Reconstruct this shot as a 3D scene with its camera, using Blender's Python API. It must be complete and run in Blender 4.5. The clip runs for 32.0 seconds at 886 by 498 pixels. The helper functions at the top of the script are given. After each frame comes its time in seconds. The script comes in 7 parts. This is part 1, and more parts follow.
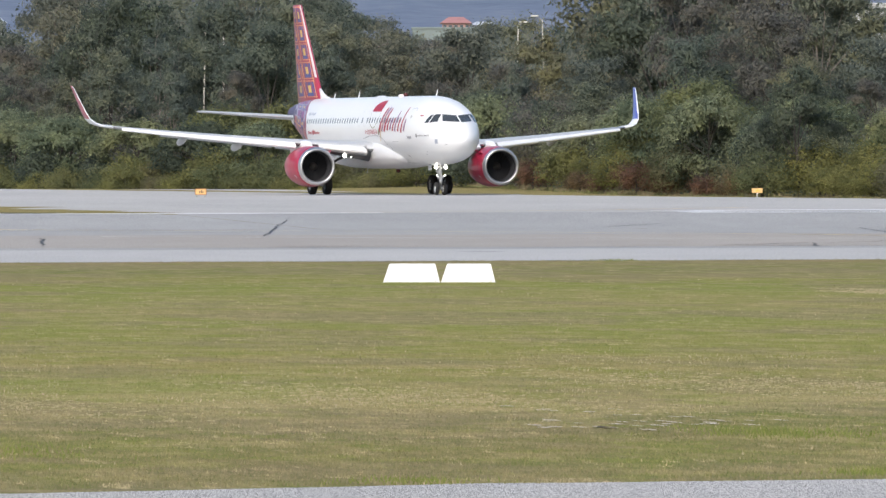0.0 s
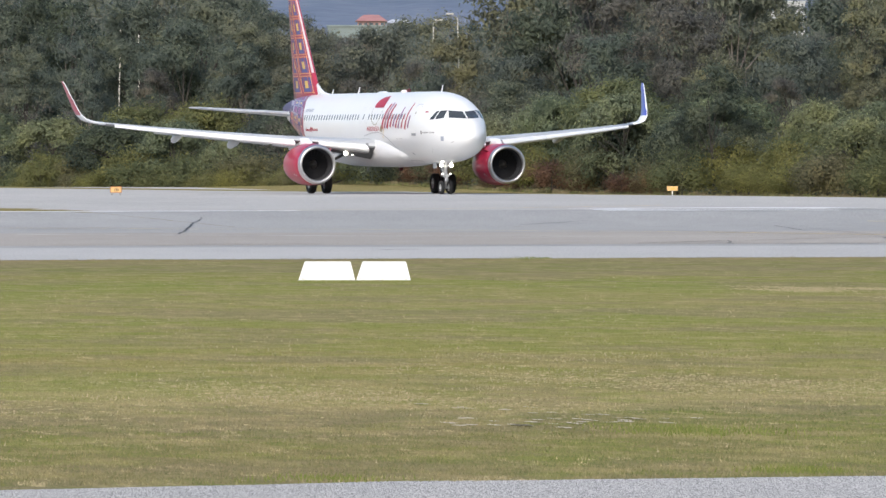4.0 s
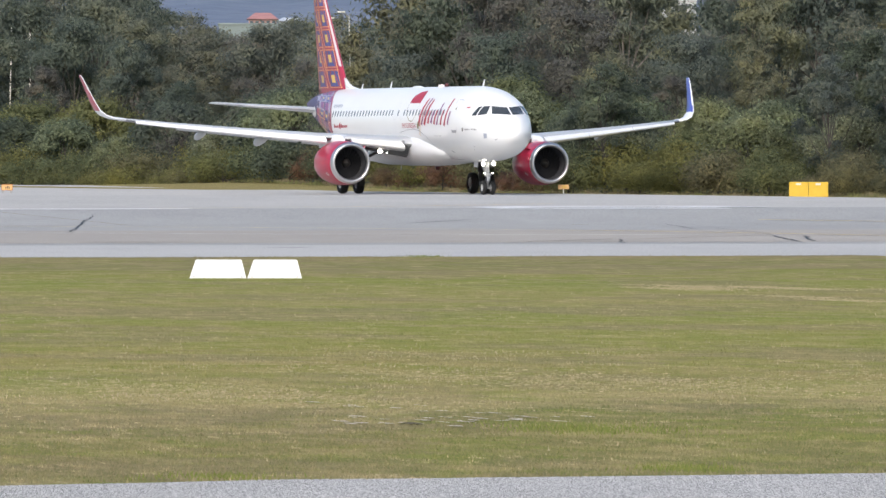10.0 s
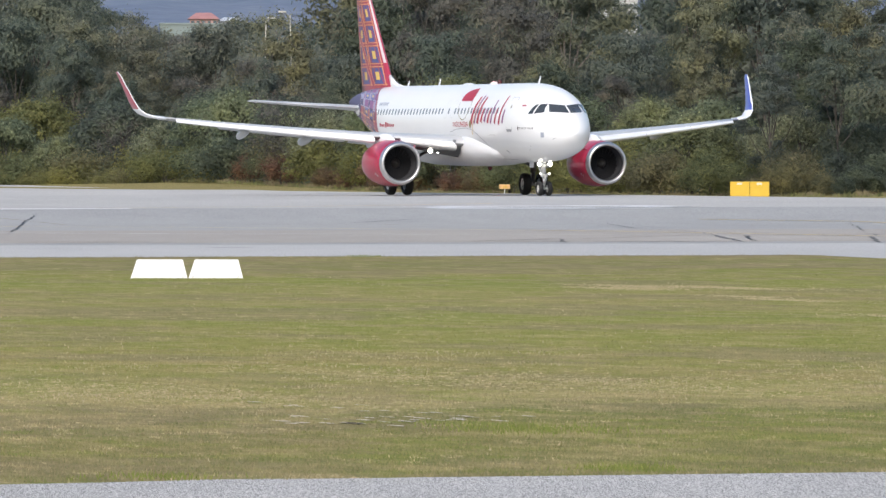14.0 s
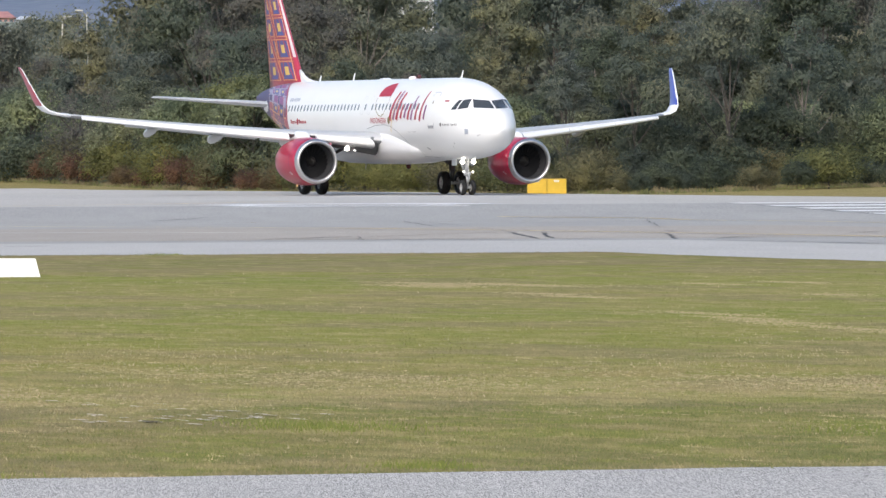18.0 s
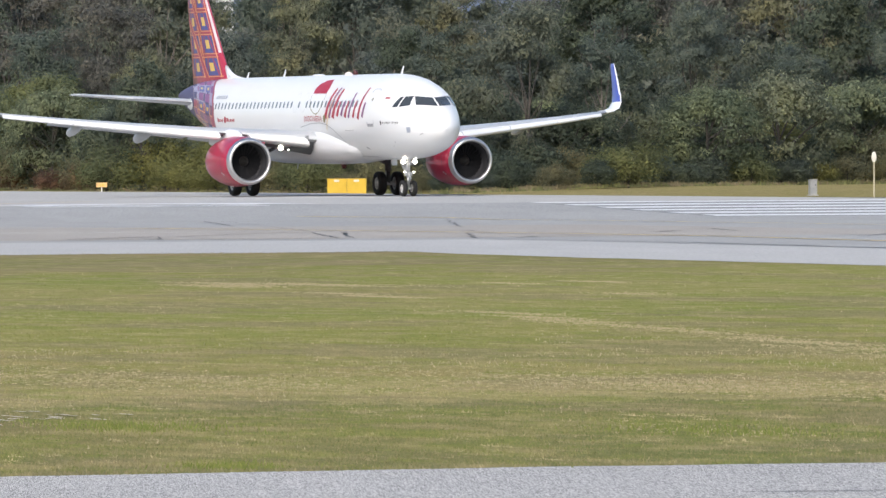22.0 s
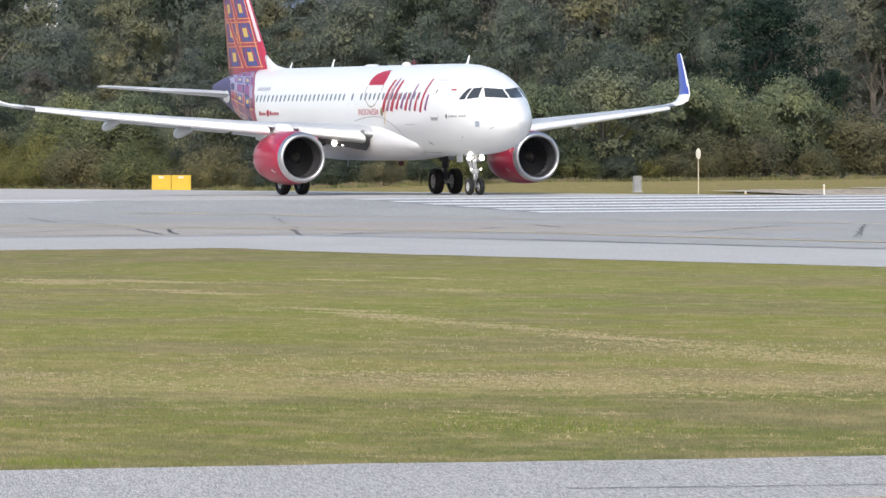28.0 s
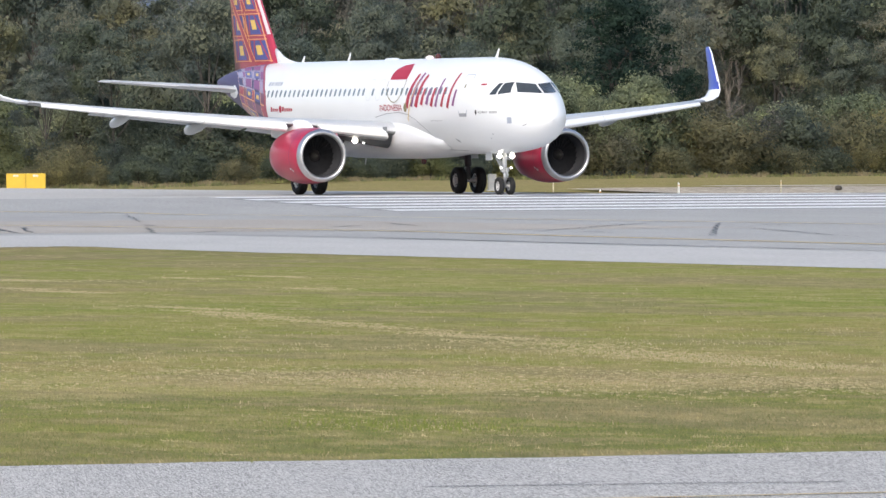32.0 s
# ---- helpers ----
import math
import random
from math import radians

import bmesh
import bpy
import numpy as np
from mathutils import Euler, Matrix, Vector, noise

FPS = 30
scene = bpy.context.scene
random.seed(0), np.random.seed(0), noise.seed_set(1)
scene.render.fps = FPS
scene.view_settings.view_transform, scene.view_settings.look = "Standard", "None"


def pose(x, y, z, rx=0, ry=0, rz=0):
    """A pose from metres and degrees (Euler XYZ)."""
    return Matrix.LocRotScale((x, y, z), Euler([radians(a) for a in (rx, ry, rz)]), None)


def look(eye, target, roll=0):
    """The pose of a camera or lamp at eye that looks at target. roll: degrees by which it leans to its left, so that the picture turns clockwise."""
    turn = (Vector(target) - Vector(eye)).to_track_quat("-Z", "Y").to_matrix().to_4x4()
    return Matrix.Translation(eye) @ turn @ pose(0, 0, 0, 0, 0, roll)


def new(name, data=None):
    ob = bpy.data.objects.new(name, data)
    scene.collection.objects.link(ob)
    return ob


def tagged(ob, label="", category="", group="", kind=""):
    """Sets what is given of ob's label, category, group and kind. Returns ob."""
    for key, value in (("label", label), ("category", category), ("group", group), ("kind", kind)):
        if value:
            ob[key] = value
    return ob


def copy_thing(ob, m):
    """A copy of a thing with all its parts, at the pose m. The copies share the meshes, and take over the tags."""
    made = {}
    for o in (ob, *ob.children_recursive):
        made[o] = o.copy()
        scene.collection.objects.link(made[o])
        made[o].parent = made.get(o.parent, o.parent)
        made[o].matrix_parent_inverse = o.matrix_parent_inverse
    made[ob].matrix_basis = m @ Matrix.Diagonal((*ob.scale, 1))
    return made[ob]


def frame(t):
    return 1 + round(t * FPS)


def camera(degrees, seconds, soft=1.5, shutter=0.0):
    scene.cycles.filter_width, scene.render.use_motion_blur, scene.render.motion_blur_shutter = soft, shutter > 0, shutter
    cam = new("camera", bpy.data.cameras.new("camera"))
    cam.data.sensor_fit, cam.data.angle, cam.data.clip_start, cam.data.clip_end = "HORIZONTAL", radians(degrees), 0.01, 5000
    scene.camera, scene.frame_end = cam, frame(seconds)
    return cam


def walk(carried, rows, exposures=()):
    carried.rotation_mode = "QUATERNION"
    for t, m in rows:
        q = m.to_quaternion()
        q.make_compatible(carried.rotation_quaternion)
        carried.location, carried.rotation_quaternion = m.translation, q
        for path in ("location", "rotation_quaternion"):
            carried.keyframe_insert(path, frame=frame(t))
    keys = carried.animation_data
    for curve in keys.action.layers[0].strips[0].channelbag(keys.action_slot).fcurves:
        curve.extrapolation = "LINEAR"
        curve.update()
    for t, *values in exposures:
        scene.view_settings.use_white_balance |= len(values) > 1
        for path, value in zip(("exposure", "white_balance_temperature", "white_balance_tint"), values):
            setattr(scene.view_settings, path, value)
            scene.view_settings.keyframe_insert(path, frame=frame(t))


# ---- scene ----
cam = camera(5.8474, 32.0)
EYE = Vector((0.0, 0.0, 2.61))


def aim(pan, tilt, roll):
    """A pose at the tripod: degrees to the right of north, above the level, and of lean."""
    return Matrix.Translation(EYE) @ pose(0, 0, 0, 90 + tilt, 0, -pan) @ pose(0, 0, 0, 0, 0, roll)


AIMS = [  # seconds, pan, tilt, roll
    (0.0, 0.0642, -0.5847, -0.008),
    (0.5, 0.0815, -0.5846, -0.008),
    (1.0, 0.1446, -0.5847, -0.008),
    (1.5, 0.3311, -0.5917, -0.009),
    (2.0, 0.5702, -0.5960, -0.011),
    (2.5, 0.6287, -0.5908, -0.009),
    (3.0, 0.6346, -0.5917, -0.008),
    (3.5, 0.6252, -0.5956, -0.001),
    (5.5, 0.6405, -0.6016, 0.025),
    (6.0, 0.6496, -0.6035, 0.032),
    (6.5, 0.6702, -0.6072, 0.039),
    (7.0, 0.7354, -0.6063, 0.046),
    (7.5, 0.8624, -0.6065, 0.056),
    (8.0, 0.9130, -0.6101, 0.067),
    (8.5, 0.9496, -0.6069, 0.063),
    (9.0, 1.0321, -0.6113, 0.060),
    (9.5, 1.1991, -0.6118, 0.064),
    (10.0, 1.3432, -0.6100, 0.067),
    (10.5, 1.3803, -0.6051, 0.053),
    (11.0, 1.3967, -0.6045, 0.039),
    (11.5, 1.4074, -0.6011, 0.024),
    (12.0, 1.4132, -0.6008, 0.009),
    (12.5, 1.4284, -0.6011, -0.001),
    (13.0, 1.4633, -0.6067, -0.010),
    (13.5, 1.5611, -0.6067, 0.017),
    (14.0, 1.7314, -0.6109, 0.044),
    (14.5, 1.9558, -0.6108, 0.032),
    (15.0, 2.1690, -0.6104, 0.021),
    (15.5, 2.4138, -0.6107, -0.004),
    (17.5, 2.8485, -0.6207, -0.105),
    (18.0, 3.0693, -0.6262, -0.130),
    (18.5, 3.4704, -0.6271, -0.170),
    (19.0, 3.8712, -0.6294, -0.211),
    (19.5, 3.9914, -0.6353, -0.204),
    (20.0, 4.0213, -0.6363, -0.197),
    (20.5, 4.0716, -0.6408, -0.209),
    (21.0, 4.1870, -0.6365, -0.221),
    (21.5, 4.2972, -0.6364, -0.227),
    (22.0, 4.3901, -0.6317, -0.233),
    (22.5, 4.5922, -0.6382, -0.226),
    (23.0, 4.7353, -0.6427, -0.218),
    (23.5, 4.8037, -0.6434, -0.225),
    (24.0, 4.8785, -0.6453, -0.232),
    (24.5, 5.0073, -0.6514, -0.226),
    (25.0, 5.1414, -0.6554, -0.219),
    (25.5, 5.3178, -0.6544, -0.217),
    (26.0, 5.4341, -0.6575, -0.215),
    (26.5, 5.4795, -0.6577, -0.216),
    (28.5, 5.6325, -0.6596, -0.221),
    (29.0, 5.8950, -0.6658, -0.222),
    (29.5, 6.1186, -0.6670, -0.242),
    (30.0, 6.2312, -0.6735, -0.262),
    (30.5, 6.2731, -0.6771, -0.263),
    (31.0, 6.3101, -0.6792, -0.265),
    (31.5, 6.3563, -0.6741, -0.241),
    (32.0, 6.5073, -0.6732, -0.216),
]
walk(cam, [(t, aim(a, b, c)) for t, a, b, c in AIMS], [(0.0, 0.39), (12.0, 0.40), (22.0, 0.43), (32.0, 0.48)])

# ---- light: bright broken overcast ----
SUN_AZ, SUN_EL = radians(200), radians(42)
world = bpy.data.worlds.new("sky")
scene.world = world
world.use_nodes = True
_n = world.node_tree.nodes
_sky = _n.new("ShaderNodeTexSky")
_sky.sky_type, _sky.sun_disc = "NISHITA", False
_sky.sun_elevation, _sky.sun_rotation = SUN_EL, SUN_AZ
_sky.dust_density, _sky.air_density = 3.0, 1.0
world.node_tree.links.new(_sky.outputs[0], _n["Background"].inputs[0])
_n["Background"].inputs[1].default_value = 0.15
sun = new("sun", bpy.data.lights.new("sun", "SUN"))
sun.data.energy, sun.data.angle, sun.data.color = 1.5, radians(28), (1.0, 0.965, 0.91)
_d = Vector((math.sin(SUN_AZ) * math.cos(SUN_EL), math.cos(SUN_AZ) * math.cos(SUN_EL), math.sin(SUN_EL)))
sun.matrix_world = look(_d * 100, (0, 0, 0))

# ---- helpers for building ----
def mesh_of(bm, name):
    me = bpy.data.meshes.new(name)
    bm.to_mesh(me)
    bm.free()
    return me


def part(name, bm, material, parent=None, label="", smooth=False):
    """Links a bmesh (or a mesh) as one mesh object under a thing or a part."""
    me = bm if isinstance(bm, bpy.types.Mesh) else mesh_of(bm, name)
    if material and not me.materials:
        me.materials.append(material)
    if smooth:
        for p in me.polygons:
            p.use_smooth = True
    ob = new(name, me)
    ob.parent = parent
    if label:
        ob["label"] = label
    return ob


def box(bm, x0, x1, y0, y1, z0, z1, bevel=0.0):
    r = bmesh.ops.create_cube(bm, size=1.0)
    for v in r["verts"]:
        v.co = Vector(((x0 + x1) / 2 + v.co.x * (x1 - x0), (y0 + y1) / 2 + v.co.y * (y1 - y0), (z0 + z1) / 2 + v.co.z * (z1 - z0)))
    if bevel:
        es = {e for v in r["verts"] for e in v.link_edges}
        bmesh.ops.bevel(bm, geom=list(es), offset=bevel, segments=2, affect="EDGES", profile=0.5)
    return bm


def rod(bm, a, b, r0, r1=None, n=10):
    """A tapered round bar from a to b."""
    a, b = Vector(a), Vector(b)
    r1 = r0 if r1 is None else r1
    q = (b - a).to_track_quat("Z", "Y").to_matrix()
    rings = []
    for c, r in ((a, r0), (b, r1)):
        rings.append([bm.verts.new(c + q @ Vector((r * math.cos(k * math.tau / n), r * math.sin(k * math.tau / n), 0))) for k in range(n)])
    for k in range(n):
        bm.faces.new((rings[0][k], rings[0][(k + 1) % n], rings[1][(k + 1) % n], rings[1][k]))
    bm.faces.new(rings[0][::-1])
    bm.faces.new(rings[1])
    return bm


def lathe(bm, profile, axis="X", n=32, centre=(0, 0, 0), cap=False):
    """Turns (along, radius) points round an axis."""
    c = Vector(centre)
    rings = []
    for h, r in profile:
        ring = []
        for k in range(n):
            a = k * math.tau / n
            p = {"X": (h, r * math.cos(a), r * math.sin(a)), "Y": (r * math.cos(a), h, r * math.sin(a)), "Z": (r * math.cos(a), r * math.sin(a), h)}[axis]
            ring.append(bm.verts.new(c + Vector(p)))
        rings.append(ring)
    for a, b in zip(rings, rings[1:]):
        for k in range(n):
            bm.faces.new((a[k], a[(k + 1) % n], b[(k + 1) % n], b[k]))
    if cap:
        bm.faces.new(rings[0])
        bm.faces.new(rings[-1])
    bmesh.ops.recalc_face_normals(bm, faces=bm.faces[:])
    return bm


def loft(bm, rings, close=True, caps=True):
    """Skins rings of equal length."""
    vs = [[bm.verts.new(p) for p in ring] for ring in rings]
    n = len(vs[0])
    for a, b in zip(vs, vs[1:]):
        for k in range(n if close else n - 1):
            bm.faces.new((a[k], a[(k + 1) % n], b[(k + 1) % n], b[k]))
    if caps and close:
        bm.faces.new(vs[0])
        bm.faces.new(vs[-1])
    bmesh.ops.recalc_face_normals(bm, faces=bm.faces[:])
    return bm


# ---- materials ----
class Nodes:
    """Short hand for a node material."""

    def __init__(self, name, rough=0.6, metal=0.0):
        self.m = bpy.data.materials.new(name)
        self.m.use_nodes = True
        self.t = self.m.node_tree
        self.b = self.t.nodes["Principled BSDF"]
        self.b.inputs["Roughness"].default_value = rough
        self.b.inputs["Metallic"].default_value = metal

    def add(self, kind, **sets):
        n = self.t.nodes.new(kind)
        for k, v in sets.items():
            if k in n.inputs:
                n.inputs[k].default_value = v
        return n

    def link(self, a, b):
        self.t.links.new(a, b)

    def coords(self, scale=(1, 1, 1), generated=False):
        c = self.add("ShaderNodeTexCoord")
        m = self.add("ShaderNodeMapping")
        m.inputs["Scale"].default_value = scale
        self.link(c.outputs["Object"], m.inputs[0])
        return m.outputs[0]

    def noise(self, co, scale, detail=4.0, rough=0.55):
        n = self.add("ShaderNodeTexNoise")
        n.inputs["Scale"].default_value, n.inputs["Detail"].default_value, n.inputs["Roughness"].default_value = scale, detail, rough
        self.link(co, n.inputs["Vector"])
        return n.outputs["Fac"]

    def ramp(self, fac, stops):
        r = self.add("ShaderNodeValToRGB")
        els = r.color_ramp.elements
        while len(els) > len(stops):
            els.remove(els[-1])
        while len(els) < len(stops):
            els.new(1.0)
        for e, (p, c) in zip(els, stops):
            e.position, e.color = p, (*c, 1) if len(c) == 3 else c
        self.link(fac, r.inputs[0])
        return r.outputs[0]

    def mix(self, fac, a, b, mode="MIX"):
        n = self.add("ShaderNodeMix")
        n.data_type, n.blend_type = "RGBA", mode
        for v, s in ((fac, n.inputs[0]), (a, n.inputs[6]), (b, n.inputs[7])):
            if isinstance(v, (int, float)):
                s.default_value = v
            elif isinstance(v, tuple):
                s.default_value = (*v, 1)
            else:
                self.link(v, s)
        return n.outputs[2]

    def math(self, op, a, b=0.5):
        n = self.add("ShaderNodeMath")
        n.operation = op
        for v, s in ((a, n.inputs[0]), (b, n.inputs[1])):
            if isinstance(v, (int, float)):
                s.default_value = v
            else:
                self.link(v, s)
        return n.outputs[0]

    def colour(self, c):
        if isinstance(c, tuple):
            self.b.inputs["Base Color"].default_value = (*c, 1)
        else:
            self.link(c, self.b.inputs["Base Color"])
        return self

    def bump(self, h, strength=0.3, dist=0.02):
        n = self.add("ShaderNodeBump")
        n.inputs["Strength"].default_value, n.inputs["Distance"].default_value = strength, dist
        self.link(h, n.inputs["Height"])
        self.link(n.outputs[0], self.b.inputs["Normal"])
        return self


def plain(name, c, rough=0.5, metal=0.0, vary=0.12, scale=3.0, grime=None):
    """A colour with soft wear at two scales."""
    n = Nodes(name, rough, metal)
    co = n.coords()
    a, b = n.noise(co, scale), n.noise(co, scale * 14, 3)
    f = n.math("ADD", n.math("MULTIPLY", a, 0.7), n.math("MULTIPLY", b, 0.3))
    lo = tuple(max(0, v * (1 - vary)) for v in c) if grime is None else grime
    n.colour(n.ramp(f, [(0.35, lo), (0.62, c)]))
    return n.m


def glow(name, c, power):
    n = Nodes(name)
    n.b.inputs["Emission Color"].default_value = (*c, 1)
    n.b.inputs["Emission Strength"].default_value = power
    return n.colour(c).m


def grass_colour(n):
    """Mown bands along the runway, dry patches and straw streaks, at three scales."""
    c = n.add("ShaderNodeTexCoord")
    m = n.add("ShaderNodeMapping")
    m.inputs["Rotation"].default_value = (0, 0, radians(-16.8))
    n.link(c.outputs["Object"], m.inputs[0])
    sep = n.add("ShaderNodeSeparateXYZ")
    n.link(m.outputs[0], sep.inputs[0])

    def turned(sx, sy):
        m2 = n.add("ShaderNodeMapping")
        m2.inputs["Scale"].default_value = (sx, sy, 1)
        n.link(m.outputs[0], m2.inputs[0])
        return m2.outputs[0]
    big = n.noise(turned(0.07, 0.05), 1.0, 5, 0.6)
    mid = n.noise(turned(0.95, 0.50), 1.0, 6, 0.70)
    small = n.noise(turned(6.0, 1.5), 1.0, 6, 0.75)
    dash = n.noise(turned(3.2, 0.9), 1.0, 6, 0.75)
    # swaths run along the runway, each cut at another time
    swath = n.math("ADD", n.math("DIVIDE", sep.outputs[1], 300.0), n.math("ADD", n.math("MULTIPLY", n.math("SUBTRACT", big, 0.5), 0.10), n.math("MULTIPLY", n.math("SUBTRACT", mid, 0.5), 0.07)))
    green, olive, straw_, brown = (0.204, 0.217, 0.066), (0.230, 0.226, 0.084), (0.300, 0.268, 0.124), (0.176, 0.170, 0.078)
    base = n.ramp(swath, [(0.215, brown), (0.258, (0.186, 0.182, 0.072)), (0.276, brown), (0.290, straw_), (0.303, straw_), (0.318, olive), (0.36, (0.236, 0.222, 0.080)), (0.42, green), (0.50, olive), (0.575, green), (0.615, (0.214, 0.204, 0.076)), (0.645, brown), (0.705, (0.205, 0.180, 0.090))])
    blot = n.ramp(big, [(0.38, (0.84, 0.94, 0.84)), (0.50, (1.0, 1.0, 1.06)), (0.62, (1.08, 0.98, 1.22))])
    c = n.mix(1.0, base, blot, "MULTIPLY")
    lush = n.noise(turned(0.42, 0.30), 1.7, 6, 0.70)
    c = n.mix(n.math("MULTIPLY", n.ramp(lush, [(0.48, (0, 0, 0)), (0.56, (1, 1, 1))]), 0.6), c, (0.182, 0.208, 0.058))
    c = n.mix(n.math("MULTIPLY", n.ramp(n.noise(turned(0.16, 0.09), 1.0, 6, 0.7), [(0.49, (0, 0, 0)), (0.57, (1, 1, 1))]), 0.7), c, (0.205, 0.180, 0.104))
    dry = n.ramp(mid, [(0.48, (0, 0, 0)), (0.60, (1, 1, 1))])
    c = n.mix(n.math("MULTIPLY", dry, 0.55), c, (0.315, 0.268, 0.142))
    tone = n.ramp(small, [(0.36, (0.84, 0.86, 0.84)), (0.50, (1.0, 1.0, 1.0)), (0.64, (1.16, 1.14, 1.16))])
    straw = n.ramp(dash, [(0.565, (0, 0, 0)), (0.63, (1, 1, 1))])
    where = n.ramp(n.noise(turned(0.30, 0.16), 1.0, 5, 0.65), [(0.45, (0.12, 0.12, 0.12)), (0.56, (1.0, 1.0, 1.0))])
    c = n.mix(n.mix(1.0, straw, where, "MULTIPLY"), c, (0.42, 0.35, 0.205))
    beyond = n.math("MULTIPLY", n.math("GREATER_THAN", sep.outputs[1], 300.0), 0.6)
    c = n.mix(beyond, c, (0.245, 0.205, 0.088))
    return n.mix(1.0, c, tone, "MULTIPLY")


def grass_material(name="grass"):
    n = Nodes(name, 1.0)
    n.b.inputs["Specular IOR Level"].default_value = 0.0
    fine = n.noise(n.coords((34, 3.5, 1)), 1.0, 3, 0.8)
    f2 = n.ramp(fine, [(0.34, (0.82, 0.83, 0.82)), (0.66, (1.20, 1.19, 1.19))])
    n.colour(n.mix(1.0, grass_colour(n), f2, "MULTIPLY"))
    return n.m


def thin_leaf(n, share=0.35):
    """Lets daylight through a leaf or blade."""
    out = n.t.nodes["Material Output"]
    tr = n.add("ShaderNodeBsdfTranslucent")
    src = n.b.inputs["Base Color"].links[0].from_socket
    n.link(src, tr.inputs[0])
    mx = n.add("ShaderNodeMixShader")
    mx.inputs[0].default_value = share
    n.link(n.b.outputs[0], mx.inputs[1])
    n.link(tr.outputs[0], mx.inputs[2])
    n.link(mx.outputs[0], out.inputs[0])


def blade_material(name, straw, dry=(0.37, 0.312, 0.185)):
    n = Nodes(name, 0.9)
    n.b.inputs["Specular IOR Level"].default_value = 0.1
    geo = n.add("ShaderNodeNewGeometry")
    v = n.ramp(geo.outputs["Random Per Island"], [(0.0, (0.86, 0.90, 0.84)), (0.7, (1.02, 1.02, 1.0)), (0.93, (1.16, 1.12, 1.12)), (1.0, (1.45, 1.36, 1.40))])
    base = dry if straw else grass_colour(n)
    n.colour(n.mix(1.0, base, v, "MULTIPLY"))
    thin_leaf(n, 0.25)
    return n.m


def asphalt_material(name, lo, hi, grain=(22.0, 1.0), depth=0.08, soft=0.10):
    """Aged bitumen or seal: broad tone, stains along the traffic, stones."""
    n = Nodes(name, 0.95)
    n.b.inputs["Specular IOR Level"].default_value = 0.12
    big = n.noise(n.coords((0.06, 0.02, 1)), 1.0, 5, 0.6)
    mid = n.noise(n.coords((0.5, 0.12, 1)), 1.0, 6, 0.65)
    if grain[0] > 50:  # single chips that can be told apart
        cell = n.add("ShaderNodeVectorMath")
        cell.operation = "FLOOR"
        n.link(n.coords((grain[0], grain[1], 1)), cell.inputs[0])
        chip = n.add("ShaderNodeTexWhiteNoise")
        chip.noise_dimensions = "2D"
        n.link(cell.outputs[0], chip.inputs["Vector"])
        fine = chip.outputs["Value"]
    else:
        fine = n.noise(n.coords((grain[0], grain[1], 1)), 1.0, 1.5, 0.6)
    f = n.math("ADD", n.math("MULTIPLY", big, 0.6), n.math("MULTIPLY", mid, 0.4))
    c = n.ramp(f, [(0.34, lo), (0.66, hi)])
    g = n.ramp(fine, [(0.5 - soft, (1 - depth, 1 - depth, 1 - depth)), (0.5 + soft, (1 + depth, 1 + depth, 1 + depth))])
    n.colour(n.mix(1.0, c, g, "MULTIPLY"))
    return n.m


GRASS = grass_material()
BLADES = blade_material("grass_blades", False)
STRAW = blade_material("straw_blades", True)
LUSH = blade_material("lush_blades", True, (0.185, 0.212, 0.060))
STEMS = blade_material("bleached_stems", True, (0.40, 0.335, 0.215))
WEEDS = blade_material("weed_blades", True, (0.25, 0.215, 0.135))
ASPHALT = asphalt_material("weathered_asphalt", (0.385, 0.383, 0.372), (0.460, 0.455, 0.440))
RUNWAY = asphalt_material("runway_asphalt", (0.300, 0.304, 0.302), (0.365, 0.368, 0.362))
SHOULDER = asphalt_material("pale_shoulder_seal", (0.385, 0.387, 0.383), (0.455, 0.455, 0.447))
NEAR_SEAL = asphalt_material("chip_seal", (0.350, 0.348, 0.340), (0.415, 0.410, 0.398), (190.0, 8.0), 0.58, 0.5)
LINE_WHITE = plain("road_paint_white", (0.78, 0.79, 0.80), 0.7, vary=0.2, scale=1.5)
DARK_BORDER = plain("dark_sealed_border", (0.19, 0.195, 0.205), 0.8, vary=0.25, scale=0.8)
LINE_PALE = plain("worn_road_paint", (0.58, 0.575, 0.55), 0.8, vary=0.35, scale=0.7)
LINE_YELLOW = plain("road_paint_yellow", (0.64, 0.50, 0.26), 0.8, vary=0.3, scale=0.8)
TAR = plain("crack_sealing_tar", (0.02, 0.02, 0.022), 0.55, vary=0.3)

# ---- the airfield: a frame along the runway ----
RUN_O, RUN_U, RUN_W = Vector((44.8, 366.1)), Vector((0.9573, 0.2890)), Vector((0.2890, -0.9573))


def clamp(a, lo=0.0, hi=1.0):
    return max(lo, min(hi, a))


def field(s, r):
    """Metres across the runway (towards the tripod) and along it, to the plan."""
    p = RUN_O + RUN_W * s + RUN_U * r
    return p.x, p.y


def height(x, y):
    """The ground: a crowned runway on a flat field, a low rise behind it."""
    p = Vector((x, y)) - RUN_O
    s, r = p.dot(RUN_W), p.dot(RUN_U)
    fall = 0.09 * clamp((5 - r) / 60)
    if s >= 0:
        return (0.56 - fall) * max(0.0, 1 - s / 22.5)
    k = clamp((r - 9) / 8)
    z = 0.56 - 0.02 * min(-s, 22) * k - fall * (1 + min(-s / 60, 1))
    if s < -272:
        z -= 1.35 * clamp((70 - r) / 25) * clamp((-s - 272) / 45)
    if s < -24:
        z += clamp((r - 9) / 24) * 0.62 * min((-s - 24) / 66, 1)
    return z


